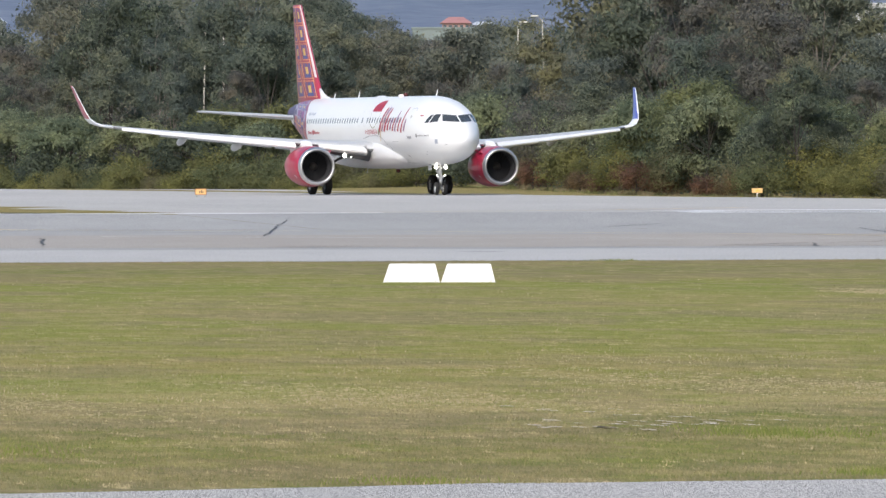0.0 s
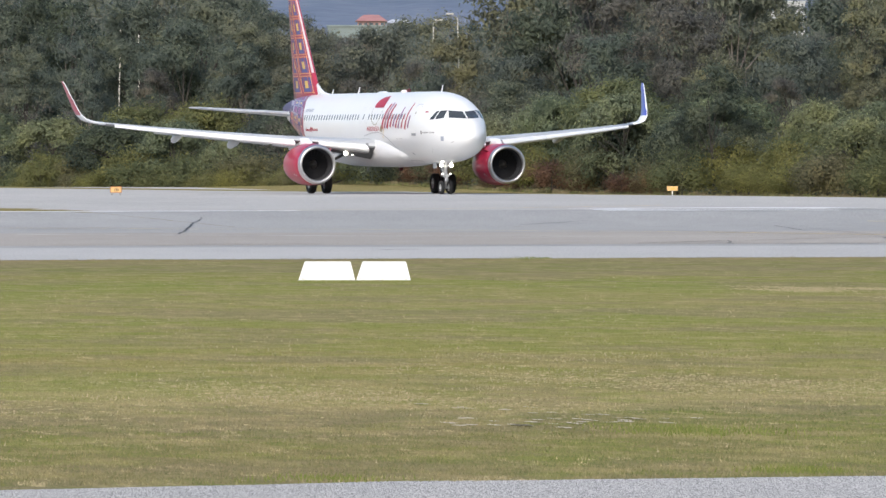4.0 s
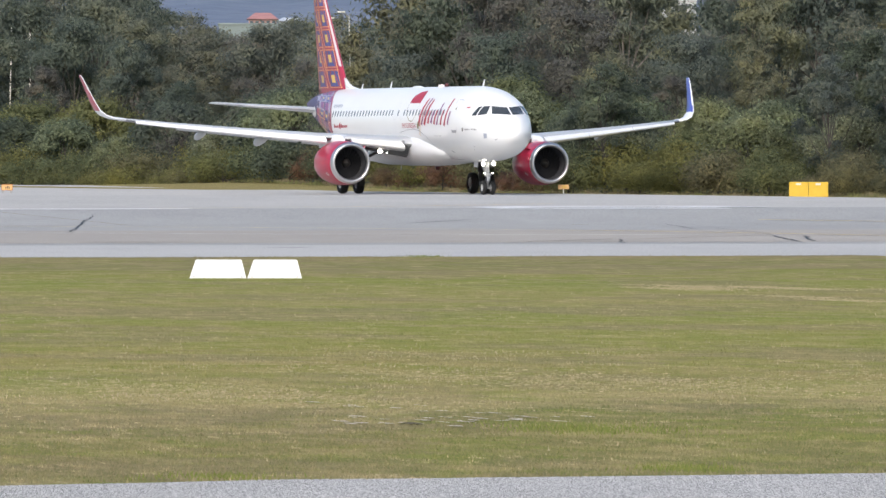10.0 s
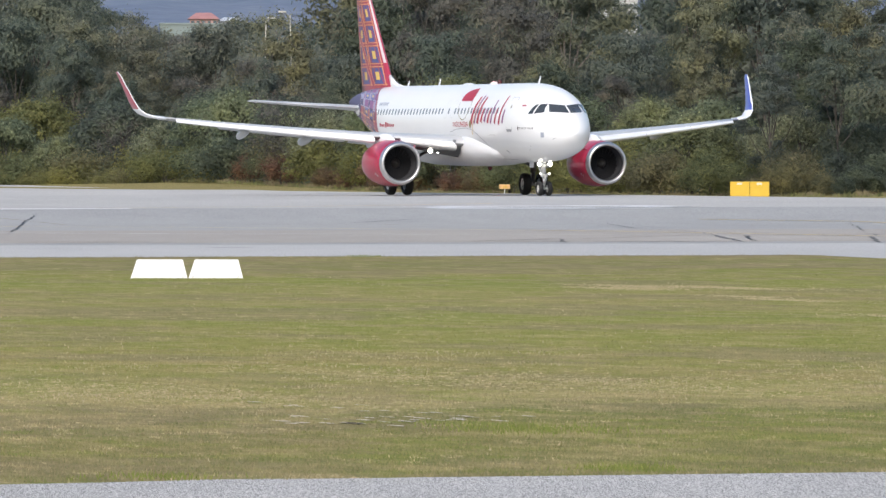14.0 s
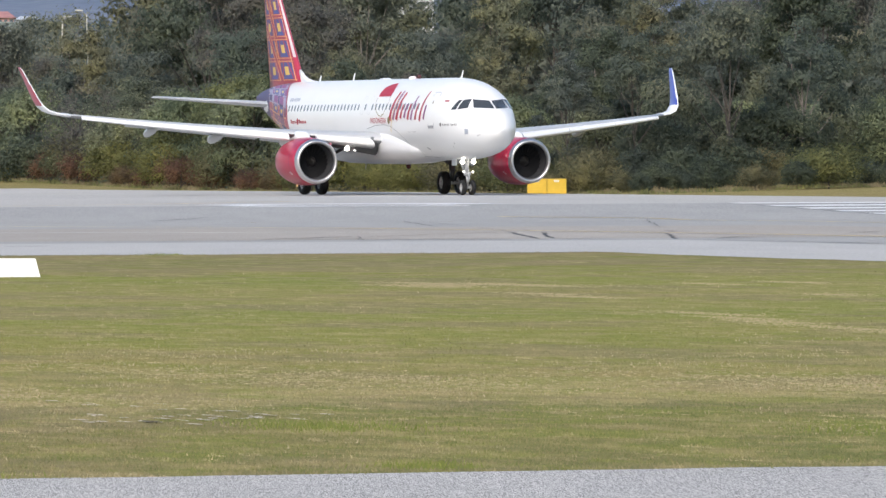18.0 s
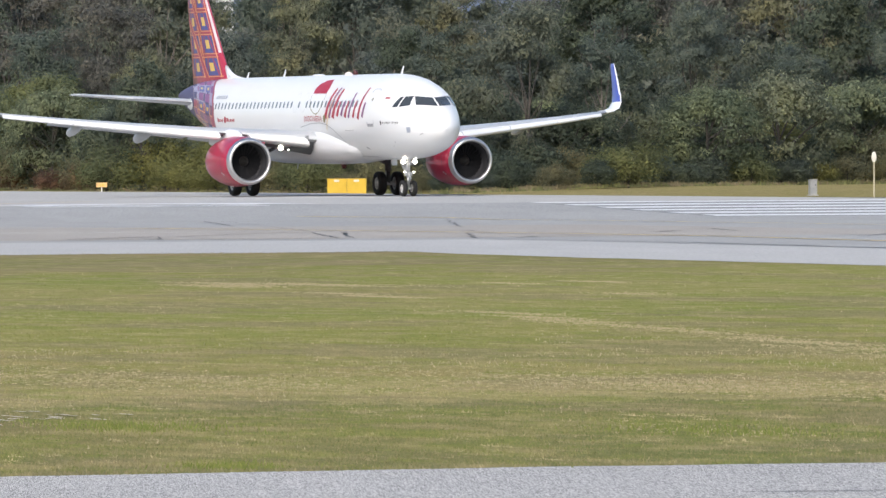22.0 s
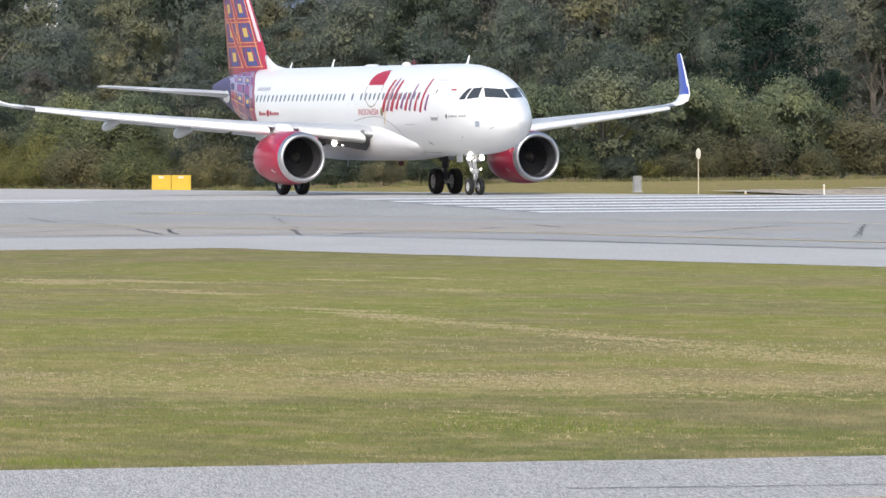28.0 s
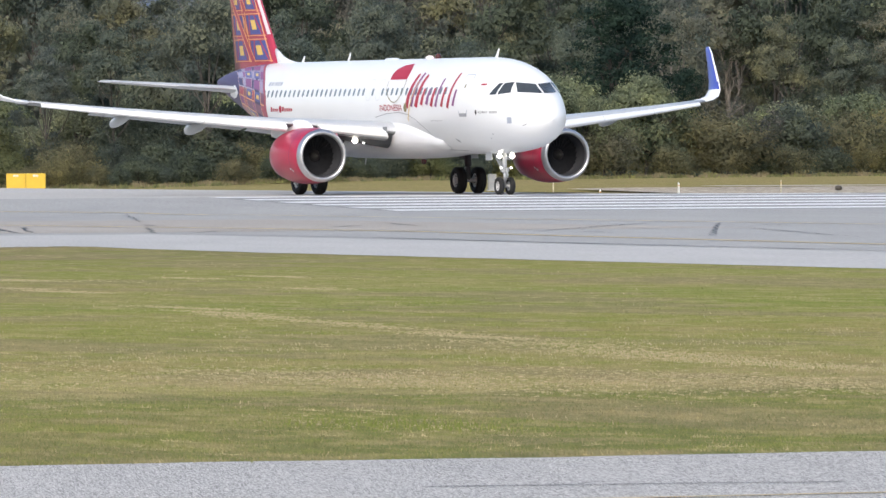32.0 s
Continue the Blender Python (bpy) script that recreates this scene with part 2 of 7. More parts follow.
def sheet(name, ss, rs, material, lift=0.0, inside=None):
    """A sheet over the field between the given lines, draped on the ground."""
    bm = bmesh.new()
    vs = []
    for s in ss:
        row = []
        for r in rs:
            q = r(s) if callable(r) else r
            x, y = field(s, q)
            row.append(bm.verts.new((x, y, height(x, y) + lift)))
        vs.append(row)
    for a, b in zip(vs, vs[1:]):
        for k in range(len(a) - 1):
            bm.faces.new((a[k], b[k], b[k + 1], a[k + 1]))
    bmesh.ops.recalc_face_normals(bm, faces=bm.faces[:])
    if bm.faces and sum(f.normal.z for f in bm.faces) < 0:
        bmesh.ops.reverse_faces(bm, faces=bm.faces[:])
    return tagged(part(name, bm, material), kind="structure")


def steps(a, b, n):
    return [a + (b - a) * k / n for k in range(n + 1)]


CROWN = [-700, -400, -330, -317, -300, -285, -272, -250, -200, -150, -120, -90, -70, -50, -35, -24, -22, -12, -5, -1.5, -0.5, 0, 0.5, 1.5, 4, 10, 16, 21, 22, 22.5, 23, 25]
ground = sheet("ground", [-4600, -2500, -1400] + CROWN + [60, 140, 220, 300, 420, 700], [-2200, -1000, -500, -250, -150, -100, -70, -40, -25, -17, -13, -9, 0, 5, 9, 13, 17, 25, 39, 60, 100, 160, 250, 500, 1000, 2200], GRASS)
tagged(ground, "mown airfield grass, green with dry straw patches", "grass")


def ragged(base, amp, seed, scale=0.12):
    return lambda v: base + amp * (noise.noise(Vector((v * scale, seed, 0))) + 0.6 * noise.noise(Vector((v * scale * 6, seed, 3))))


# pavement: the far taxiway, the apron round the threshold, the runway, the near taxiway, the perimeter road
far_edge = ragged(8.2, 0.3, 1.0)
FAR_END = ((0, 105, 122, 150, 186, 226, 350, 700), (0, 0, -2.2, -3.0, 3.0, 10.8, 22.5, 42))  # how the far edge swings out, by distance beyond the runway
taxiway_far = sheet("taxiway_far", steps(-700, -330, 8) + steps(-317, -200, 13) + steps(-195, 0, 40), [-160, -60, -25, -17, -13, -9, -5, 2, lambda s: far_edge(s) + float(np.interp(-s, FAR_END[0], FAR_END[1]))], ASPHALT, 0.006)
runway = sheet("runway", [0, 0.5, 1.5, 4, 10, 16, 21, 22, 22.5], [-58, -40, -20, 0, 5, 9, 13, 17, 25, 39, 60, 100, 250, 700], RUNWAY, 0.010)
runway_half = sheet("runway_far_half", [-22.5, -15, -5, -1.5, -0.5, -0.05], [9, 13, 17, 25, 39, 60, 100, 250, 700], RUNWAY, 0.010)
apron = sheet("apron", steps(22.4, 93.5, 12), [-400, -160, -110, -90, -70, -50, -20, 40, 120], RUNWAY, 0.006)
overrun = sheet("overrun", [0.05, 0.5, 1.5, 4, 10, 16, 22.4], [-400, -160, -90, -70, -58.05], RUNWAY, 0.008)
edge_a = ragged(122.4, 0.8, 5.0, 0.25)


def shoulder_near():
    bm = bmesh.new()
    rs = steps(-160, -67, 260)
    rows = []
    for r in rs:
        col = []
        for k in range(3):
            s = 93.5 + (edge_a(r) - 93.5) * k / 2
            x, y = field(s, r)
            col.append(bm.verts.new((x, y, height(x, y) + 0.006)))
        rows.append(col)
    for a, b in zip(rows, rows[1:]):
        for k in range(2):
            bm.faces.new((a[k], a[k + 1], b[k + 1], b[k]))
    bmesh.ops.recalc_face_normals(bm, faces=bm.faces[:])
    return tagged(part("pavement_shoulder", bm, SHOULDER), "pale grey sealed shoulder beside the grass", "pavement", kind="structure")


shoulder_near()
edge_b = ragged(-67.6, 0.35, 9.0, 0.3)
near_shoulder = sheet("taxiway_shoulder", steps(93.5, 420, 200), [lambda s: -67.05 if s < 122.3 else edge_b(s) + 1.6 * math.exp(-(s - 122.3) / 6), -60, -52.9], SHOULDER, 0.007)
near_taxiway = sheet("taxiway_near", steps(93.5, 420, 30), [-53, -40, -20, 40], RUNWAY, 0.008)
ragged_road = ragged(270.8, 0.12, 12.0, 0.8)


def road_edge(r):
    return ragged_road(r) + 0.95 * clamp((-128.2 - r) / 4) + 0.35 * clamp((r + 122) / 3)



def perimeter_road():
    bm = bmesh.new()
    prev = None
    for r in steps(-160, -67, 300):
        col = []
        for s in (road_edge(r), 275.4, 286):
            x, y = field(s, r)
            col.append(bm.verts.new((x, y, 0.008)))
        if prev:
            for k in range(2):
                bm.faces.new((prev[k], prev[k + 1], col[k + 1], col[k]))
        prev = col
    bmesh.ops.recalc_face_normals(bm, faces=bm.faces[:])
    return tagged(part("perimeter_road", bm, NEAR_SEAL), "pale grey chip-sealed perimeter road", "road", kind="structure")


perimeter_road()
for ob, text in ((taxiway_far, "weathered grey asphalt taxiway"), (runway, "grey asphalt runway with white threshold stripes"), (runway_half, "grey asphalt runway beyond the crown"),
                 (apron, "grey asphalt before the runway"), (overrun, "grey asphalt before the threshold"), (near_shoulder, "pale grey sealed taxiway shoulder"), (near_taxiway, "grey asphalt taxiway")):
    tagged(ob, text, "pavement")


def stripe(name, pts, width, material, lift=0.016, parent=None):
    """A painted or poured line along points (s, r), draped on the ground."""
    bm = bmesh.new()
    prev = None
    fine = []
    for (s0, r0), (s1, r1) in zip(pts, pts[1:]):
        n = max(1, int(math.hypot(s1 - s0, r1 - r0) / 2.5))
        fine += [(s0 + (s1 - s0) * k / n, r0 + (r1 - r0) * k / n) for k in range(n)]
    fine.append(pts[-1])
    for i, (s, r) in enumerate(fine):
        a, b = fine[max(i - 1, 0)], fine[min(i + 1, len(fine) - 1)]
        t = Vector((b[0] - a[0], b[1] - a[1])).normalized()
        w = width(i / (len(fine) - 1)) if callable(width) else width
        row = []
        for sg in (-0.5, 0.5):
            x, y = field(s - t.y * w * sg, r + t.x * w * sg)
            row.append(bm.verts.new((x, y, height(x, y) + lift)))
        if prev:
            bm.faces.new((prev[0], prev[1], row[1], row[0]))
        prev = row
    bmesh.ops.recalc_face_normals(bm, faces=bm.faces[:])
    if sum(f.normal.z for f in bm.faces) < 0:
        bmesh.ops.reverse_faces(bm, faces=bm.faces[:])
    return part(name, bm, material, parent)


for k in range(6):
    for s0, r0, owner in ((0.3 + 3.72 * k, -13.8, runway), (-3.4 - 3.72 * k, 9.2, runway_half)):
        stripe("stripe_border", [(s0, r0 - 0.3), (s0, 16.5)], 2.7, DARK_BORDER, 0.014, owner)
        stripe("threshold_stripe", [(s0, r0), (s0, 16.2)], 1.7, LINE_WHITE, 0.019, owner)
stripe("side_line", [(0.7, -100), (0.7, -65), (0.2, -49)], 0.9, LINE_WHITE, 0.02, overrun)
stripe("chevron_bar", [(0.3, -36.4), (0.3, -26.2)], 0.7, LINE_WHITE, 0.02, runway)
stripe("chevron_bar", [(1.7, -36.4), (1.7, -26.2)], 0.7, LINE_WHITE, 0.02, runway)
stripe("chevron_bar", [(-8.0, -33.6), (-9.5, -24.0)], 5.0, LINE_WHITE, 0.02, taxiway_far)
stripe("chevron_bar", [(-2.6, -36.2), (-2.6, -33.6)], 5.0, LINE_WHITE, 0.02, taxiway_far)
stripe("chevron_bar", [(-6.0, -26.6), (-6.0, -22.8)], 8.0, LINE_WHITE, 0.022, taxiway_far)
stripe("side_line", [(23.5, -82), (23.5, -69.7)], 1.0, LINE_WHITE, 0.02, apron)
stripe("taxi_line", [(10, -96), (16, -80), (22.2, -70.4), (34.6, -56.9), (48, -48.3), (61.2, -46.0), (78.9, -43.9), (91.5, -43.7)], 0.5, LINE_YELLOW, 0.02, apron)
stripe("taxi_line", [(91.5, -43.7), (109.6, -45.8), (131.1, -47.8), (180, -50)], 0.5, LINE_YELLOW, 0.02, near_taxiway)
stripe("taxi_line", [(16.7, -30.5), (19.5, -25.2), (27, -22.9), (42.3, -22.7), (90, -22)], 0.4, LINE_YELLOW, 0.02, apron)
stripe("taxi_line", [(-2, -50), (-6.5, -44.4), (-11, -38.5), (-16.3, -33.5), (-30, -23)], 0.5, LINE_YELLOW, 0.02, taxiway_far)

stripe("worn_line", [(31.3, -68.9), (32.0, -65.6), (33.4, -62.6)], 0.5, LINE_PALE, 0.02, apron)
stripe("worn_line", [(51.2, -74.1), (55.5, -69.3), (58.5, -65.7), (63.6, -57.0), (65.1, -50.4)], 0.5, LINE_PALE, 0.02, apron)

crack_rng = random.Random(4)


def crack(owner, pts, ws, wr):
    """A crack poured with tar: it wanders, swells and thins; ws across and wr along the runway."""
    line = []
    for (s0, r0), (s1, r1) in zip(pts, pts[1:]):
        n = max(3, int(math.hypot(s1 - s0, r1 - r0) / 1.2))
        line += [(s0 + (s1 - s0) * k / n, r0 + (r1 - r0) * k / n) for k in range(n)]
    line.append(pts[-1])
    seed = crack_rng.random() * 50
    bm = bmesh.new()
    prev = None
    for k, (s, r) in enumerate(line):
        f = k / (len(line) - 1)
        w = (0.55 + 1.1 * abs(noise.noise(Vector((k * 0.31, seed, 0))))) * (0.3 + 0.7 * min(1, 6 * f, 6 * (1 - f)))
        s += crack_rng.uniform(-0.25, 0.25)
        r += crack_rng.uniform(-0.04, 0.04)
        row = []
        for sg in (-0.5, 0.5):
            x, y = field(s + 0.5 * sg * ws * w, r) if ws > 0.2 else field(s, r + 2.2 * sg * wr * w)
            row.append(bm.verts.new((x, y, height(x, y) + 0.024)))
        if prev:
            bm.faces.new((prev[0], prev[1], row[1], row[0]))
        prev = row
    bmesh.ops.recalc_face_normals(bm, faces=bm.faces[:])
    if sum(f.normal.z for f in bm.faces) < 0:
        bmesh.ops.reverse_faces(bm, faces=bm.faces[:])
    part("sealed_crack", bm, TAR, owner)


crack(near_taxiway, [(112.2, -43.6), (108.7, -41.6), (92.9, -34.1), (71.2, -23.7)], 0.15, 0.04)
crack(near_taxiway, [(94.9, -39.6), (99.8, -40.8)], 1.10, 0.05)
crack(apron, [(78.1, -25.4), (82.4, -26.7)], 1.10, 0.05)
crack(apron, [(90.2, -31.5), (115.8, -40.4)], 0.75, 0.05)
crack(apron, [(93.0, -40.2), (71.2, -26.4)], 0.57, 0.05)
crack(apron, [(68.5, -47.9), (79.8, -52.1), (86.9, -54.5)], 0.15, 0.05)
crack(apron, [(67.6, -48.8), (88.1, -55.5)], 0.99, 0.05)
crack(runway, [(20.4, -25.6), (53.7, -38.0)], 0.15, 0.03)
crack(apron, [(64.5, -42.1), (68.3, -43.2)], 1.10, 0.05)
crack(apron, [(73.8, -45.6), (91.7, -52.3)], 0.15, 0.04)
crack(apron, [(90.7, -50.7), (86.4, -48.1)], 1.10, 0.05)
crack(apron, [(75.3, -39.7), (72.4, -37.5)], 1.10, 0.05)
crack(apron, [(63.5, -32.8), (74.0, -36.2)], 1.10, 0.05)
crack(apron, [(86.4, -48.1), (86.0, -46.4)], 0.73, 0.05)
crack(runway, [(20.8, -46.2), (15.5, -41.8)], 0.54, 0.05)
crack(runway, [(21.4, -36.1), (43.5, -42.8)], 0.82, 0.05)
crack(runway, [(20.7, -35.2), (52.6, -44.2), (67.5, -48.5)], 0.28, 0.05)
crack(apron, [(86.8, -63.9), (78.9, -58.1)], 1.10, 0.05)
crack(apron, [(87.6, -63.3), (88.7, -60.4)], 0.70, 0.05)
crack(apron, [(88.7, -60.4), (89.3, -55.9)], 1.10, 0.05)
crack(apron, [(80.8, -58.6), (67.4, -48.9)], 0.74, 0.05)
crack(apron, [(78.9, -58.1), (82.2, -59.2), (85.5, -60.4), (90.7, -62.1)], 0.15, 0.04)
crack(apron, [(73.2, -53.3), (82.8, -53.3)], 0.63, 0.05)
crack(runway, [(8.9, -55.5), (20.3, -59.2), (41.4, -65.4), (52.4, -68.7)], 0.15, 0.05)
crack(apron, [(85.3, -77.5), (85.7, -72.9)], 1.10, 0.05)
crack(apron, [(62.3, -62.3), (64.5, -58.5)], 1.00, 0.05)
crack(near_shoulder, [(102.7, -77.0), (101.7, -75.4)], 1.10, 0.05)
crack(apron, [(14.8, -59.8), (16.0, -59.3)], 0.27, 0.05)
crack(runway, [(11.6, -45.3), (18.2, -45.8)], 0.22, 0.05)
crack(apron, [(56.6, -77.7), (60.5, -78.5), (70.2, -81.0), (80.9, -83.6)], 0.15, 0.06)
crack(near_taxiway, [(93.6, -52.6), (108.5, -52.0), (126.5, -53.4), (144.1, -54.2), (180, -55)], 0.1, 0.17)

# tone strips of older seal, a dirt track beyond the runway, an island of grass left of the threshold
OLD_SEAL = asphalt_material("old_brown_seal", (0.325, 0.305, 0.280), (0.385, 0.362, 0.330))
DIRT = asphalt_material("dry_soil", (0.33, 0.285, 0.22), (0.45, 0.40, 0.325), (3.0, 1.5), 0.3)
tagged(sheet("seal_strip", steps(46, 88, 5), [-160, -110, -90, -75, -63, -45, -30], OLD_SEAL, 0.011), "strip of older brownish asphalt", "pavement")
tagged(sheet("dirt_track", steps(-62, -28, 8), [lambda s: 27 - 0.10 * (s + 30), 33, 39, 50, 60, 80, 100, 160, 200], DIRT, 0.05), "dry bare soil beyond the runway", "soil")
KERB = asphalt_material("pale_concrete_edge", (0.40, 0.37, 0.31), (0.52, 0.49, 0.43))
tagged(sheet("track_kerb", [-67.0, -64.2], steps(40, 200, 12), KERB, 0.06), "pale edge of the track", "road")
tagged(sheet("grass_island", steps(-16, -0.7, 8), [-160, -90, -70, lambda s: -59.5 + 0.35 * s], GRASS, 0.05), "low island of grass beside the runway", "grass")
stripe("road_joint", [(276.5, -122.6), (276.7, -121.7), (276.9, -120.4), (277.2, -119.3)], 0.07, TAR, 0.014)
tagged(bpy.data.objects["road_joint"], "dark joint along the perimeter road", "road", kind="structure")
tagged(stripe("road_line", [(279.2, -150), (279.2, -100)], 0.12, LINE_YELLOW, 0.014), "faded yellow line on the perimeter road", "road", kind="structure")


# ---- standing grass ----
def blades(name, x, y, tall, wide, rng, material, label, lean=(2.0, 5.0)):
    """Single blades and small tufts, each a leaning three-cornered flake."""
    n = len(x)
    z = np.array([height(p, q) for p, q in zip(x, y)])
    a = rng.uniform(-0.5, 0.5, n)
    h = tall * rng.uniform(0.45, 1.3, n)
    w = wide * rng.uniform(0.6, 1.4, n)
    base = np.stack([x, y, z], 1)
    across = np.stack([np.cos(a), np.sin(a), 0 * a], 1) * w[:, None] / 2
    lay = h * rng.uniform(*lean, n)  # mown blades lie over, away from the mower
    tip = base + np.stack([rng.normal(0, 0.35, n) * h, lay, h], 1)
    vs = np.stack([base - across, base + across, tip], 1).reshape(-1, 3)
    me = bpy.data.meshes.new(name)
    me.from_pydata(vs.tolist(), [], [(3 * k, 3 * k + 1, 3 * k + 2) for k in range(n)])
    return tagged(part(name, me, material), label, "grass", kind="stuff")


def standing_grass():
    rng = np.random.default_rng(3)
    n = 200000
    az = np.radians(rng.uniform(-3.4, 9.9, n))
    d = 2.61 / rng.uniform(2.61 / 192, 2.61 / 68, n)
    x, y = d * np.sin(az), d * np.cos(az)
    s = (x - RUN_O.x) * RUN_W.x + (y - RUN_O.y) * RUN_W.y
    r = (x - RUN_O.x) * RUN_U.x + (y - RUN_O.y) * RUN_U.y
    keep = (s > 122.9) & (s < 270.7) & (r < -67.9)
    x, y, d = x[keep], y[keep], d[keep]
    blades("grass_blades", x, y, 0.027, 0.013, rng, BLADES, "short mown grass blades", (-0.3, 1.4))
    # ragged fringe along both pavement edges
    fr = rng.uniform(-150, -66.5, 9000)
    fs = np.where(rng.random(9000) < 0.75, 270.55 + rng.normal(0, 0.18, 9000), 122.5 + rng.normal(0.3, 0.5, 9000))
    px, py = RUN_O.x + RUN_W.x * fs + RUN_U.x * fr, RUN_O.y + RUN_W.y * fs + RUN_U.y * fr
    blades("edge_grass", px, py, 0.035, 0.022, rng, BLADES, "ragged grass fringe along the pavement edge")
    # straw lying and standing along old wheel tracks
    runs = [([(204.4, -96.4), (206.5, -96.6), (211.4, -97.9), (214.4, -98.6), (217.4, -99.0), (220.9, -99.6), (223.5, -100.0), (227.4, -101.0), (231.0, -101.4)], 0.5, 2600), ([(231.0, -101.7), (237.0, -102.9), (241.3, -103.8), (243.8, -104.0), (247.0, -104.2)], 0.9, 2600), ([(176.3, -85.2), (174.7, -82.0)], 0.5, 500), ([(190.5, -88.5), (188.3, -86.6)], 0.4, 260), ([(270.5, -127.7), (270.5, -127.0)], 0.16, 160), ([(172.6, -89.7), (177.9, -87.3)], 0.7, 1500), ([(184.7, -91.8), (190.3, -92.6)], 0.5, 800),
            ([(176.9, -92.5), (174.5, -88.1)], 0.6, 900), ([(239.7, -118.4), (246.8, -111.6), (252.3, -106.7)], 1.8, 5000), ([(246, -135), (246.5, -118)], 1.8, 2600), ([(262.2, -117.5), (263.0, -116.5)], 0.7, 80)]
    xs, ys = [], []
    for pts, w, k in runs:
        k = int(k * 1.1)
        t = rng.uniform(0, len(pts) - 1, k * 4)
        thick = np.array([noise.noise(Vector((q * 5.0, w * 9.0, 2.0))) + 0.6 * noise.noise(Vector((q * 17.0, w * 9.0, 7.0))) for q in t])
        t = t[thick > np.quantile(thick, 0.78)]
        k = len(t)
        ss = np.interp(t, range(len(pts)), [p[0] for p in pts]) + rng.normal(0, w * 1.9, k)
        rr = np.interp(t, range(len(pts)), [p[1] for p in pts]) + rng.normal(0, w * 0.35, k)
        xs.append(RUN_O.x + RUN_W.x * ss + RUN_U.x * rr)
        ys.append(RUN_O.y + RUN_W.y * ss + RUN_U.y * rr)
    blades("straw_litter", np.concatenate(xs), np.concatenate(ys), 0.009, 0.085, rng, STRAW, "bleached straw left by mowing")
    # bleached stems standing in patches, thickest along one swath
    k = 60000
    ss, rr = np.concatenate([rng.normal(246, 3.2, k // 3), rng.normal(233, 5, k // 3), rng.uniform(150, 269, k - 2 * (k // 3))]), rng.uniform(-150, -75, k)
    thick = np.array([noise.noise(Vector((q * 0.22, w * 0.55, 4.0))) + 0.8 * noise.noise(Vector((q * 0.8, w * 2.2, 9.0))) for q, w in zip(ss, rr)])
    pick = thick > 0.30
    ss, rr = ss[pick], rr[pick]
    blades("bleached_stems", RUN_O.x + RUN_W.x * ss + RUN_U.x * rr, RUN_O.y + RUN_W.y * ss + RUN_U.y * rr, 0.034, 0.015, rng, STEMS, "bleached dry grass stems in patches", (-0.6, 1.2))
    # lush tufts
    xs, ys = [], []
    for s0, r0, ws, wr, k in ((259.4, -121.6, 0.8, 0.45, 500), (269.6, -124.3, 0.3, 0.25, 260), (270.3, -128.6, 0.25, 0.3, 220), (262.0, -130.0, 0.9, 0.4, 300), (263.0, -117.0, 0.9, 0.5, 420), (269.8, -113.4, 0.3, 0.35, 260), (268.6, -108.6, 0.3, 0.3, 240), (122.7, -78.8, 0.4, 0.35, 160), (265.5, -105.0, 0.9, 0.5, 350)):
        ss, rr = s0 + rng.normal(0, ws, k), r0 + rng.normal(0, wr, k)
        xs.append(RUN_O.x + RUN_W.x * ss + RUN_U.x * rr)
        ys.append(RUN_O.y + RUN_W.y * ss + RUN_U.y * rr)
    blades("lush_tufts", np.concatenate(xs), np.concatenate(ys), 0.055, 0.014, rng, LUSH, "longer bright green grass tufts", (-0.5, 1.0))
    # weeds and dry tussocks in front of the shrubs
    for k, m, tall, wide, near, name, text in ((16000, WEEDS, 0.30, 0.07, 3.0, "tall_weeds", "dry knee-high weeds in front of the shrubs"), (9000, LEAF_OLIVE, 0.26, 0.10, 5.0, "rough_grass", "rough unmown grass in front of the shrubs")):
        a = rng.uniform(-3.6, 10.0, k)
        clump = np.array([noise.noise(Vector((v * 9.0, tall * 20, 0))) for v in a])
        a, clump = a[clump > -0.25], clump[clump > -0.25]
        dd = np.array([along(EDGE, v) for v in a]) - rng.uniform(-5, near, len(a))
        blades(name, dd * np.sin(np.radians(a)), dd * np.cos(np.radians(a)), tall * (0.7 + clump), wide, rng, m, text, (-0.4, 0.4))


def bare_soil():
    """Patches of bleached sand where the turf has worn through, each with a ragged outline."""
    rng = random.Random(8)
    soil = asphalt_material("bleached_sand", (0.40, 0.355, 0.30), (0.56, 0.51, 0.45), (9.0, 4.0), 0.25)
    for s, r, n in ((251.0, -121.4, 6), (256.5, -122.3, 9), (256.3, -122.8, 7), (256.0, -121.3, 9), (255.8, -120.5, 7), (253.5, -121.0, 4)):
        for _ in range(n):
            s0, r0, ln, dp = s + rng.gauss(0, 0.8), r + rng.gauss(0, 0.28), rng.uniform(0.02, 0.075), rng.uniform(0.10, 0.32)
            bm = bmesh.new()
            pts = []
            for k in range(11):
                a, q = math.tau * k / 11, rng.uniform(0.6, 1.2)
                x, y = field(s0 + dp * q * math.sin(a), r0 + ln * q * math.cos(a))
                pts.append(bm.verts.new((x, y, height(x, y) + 0.012)))
            f = bm.faces.new(pts)
            f.normal_update()
            if f.normal.z < 0:
                f.normal_flip()
            part("bare_soil", bm, soil, ground)


bare_soil()

# ---- the airliner: x ahead of the main wheels, y to its left, z up from the ground ----
NOSE = 17.71  # from the main wheels to the tip of the nose


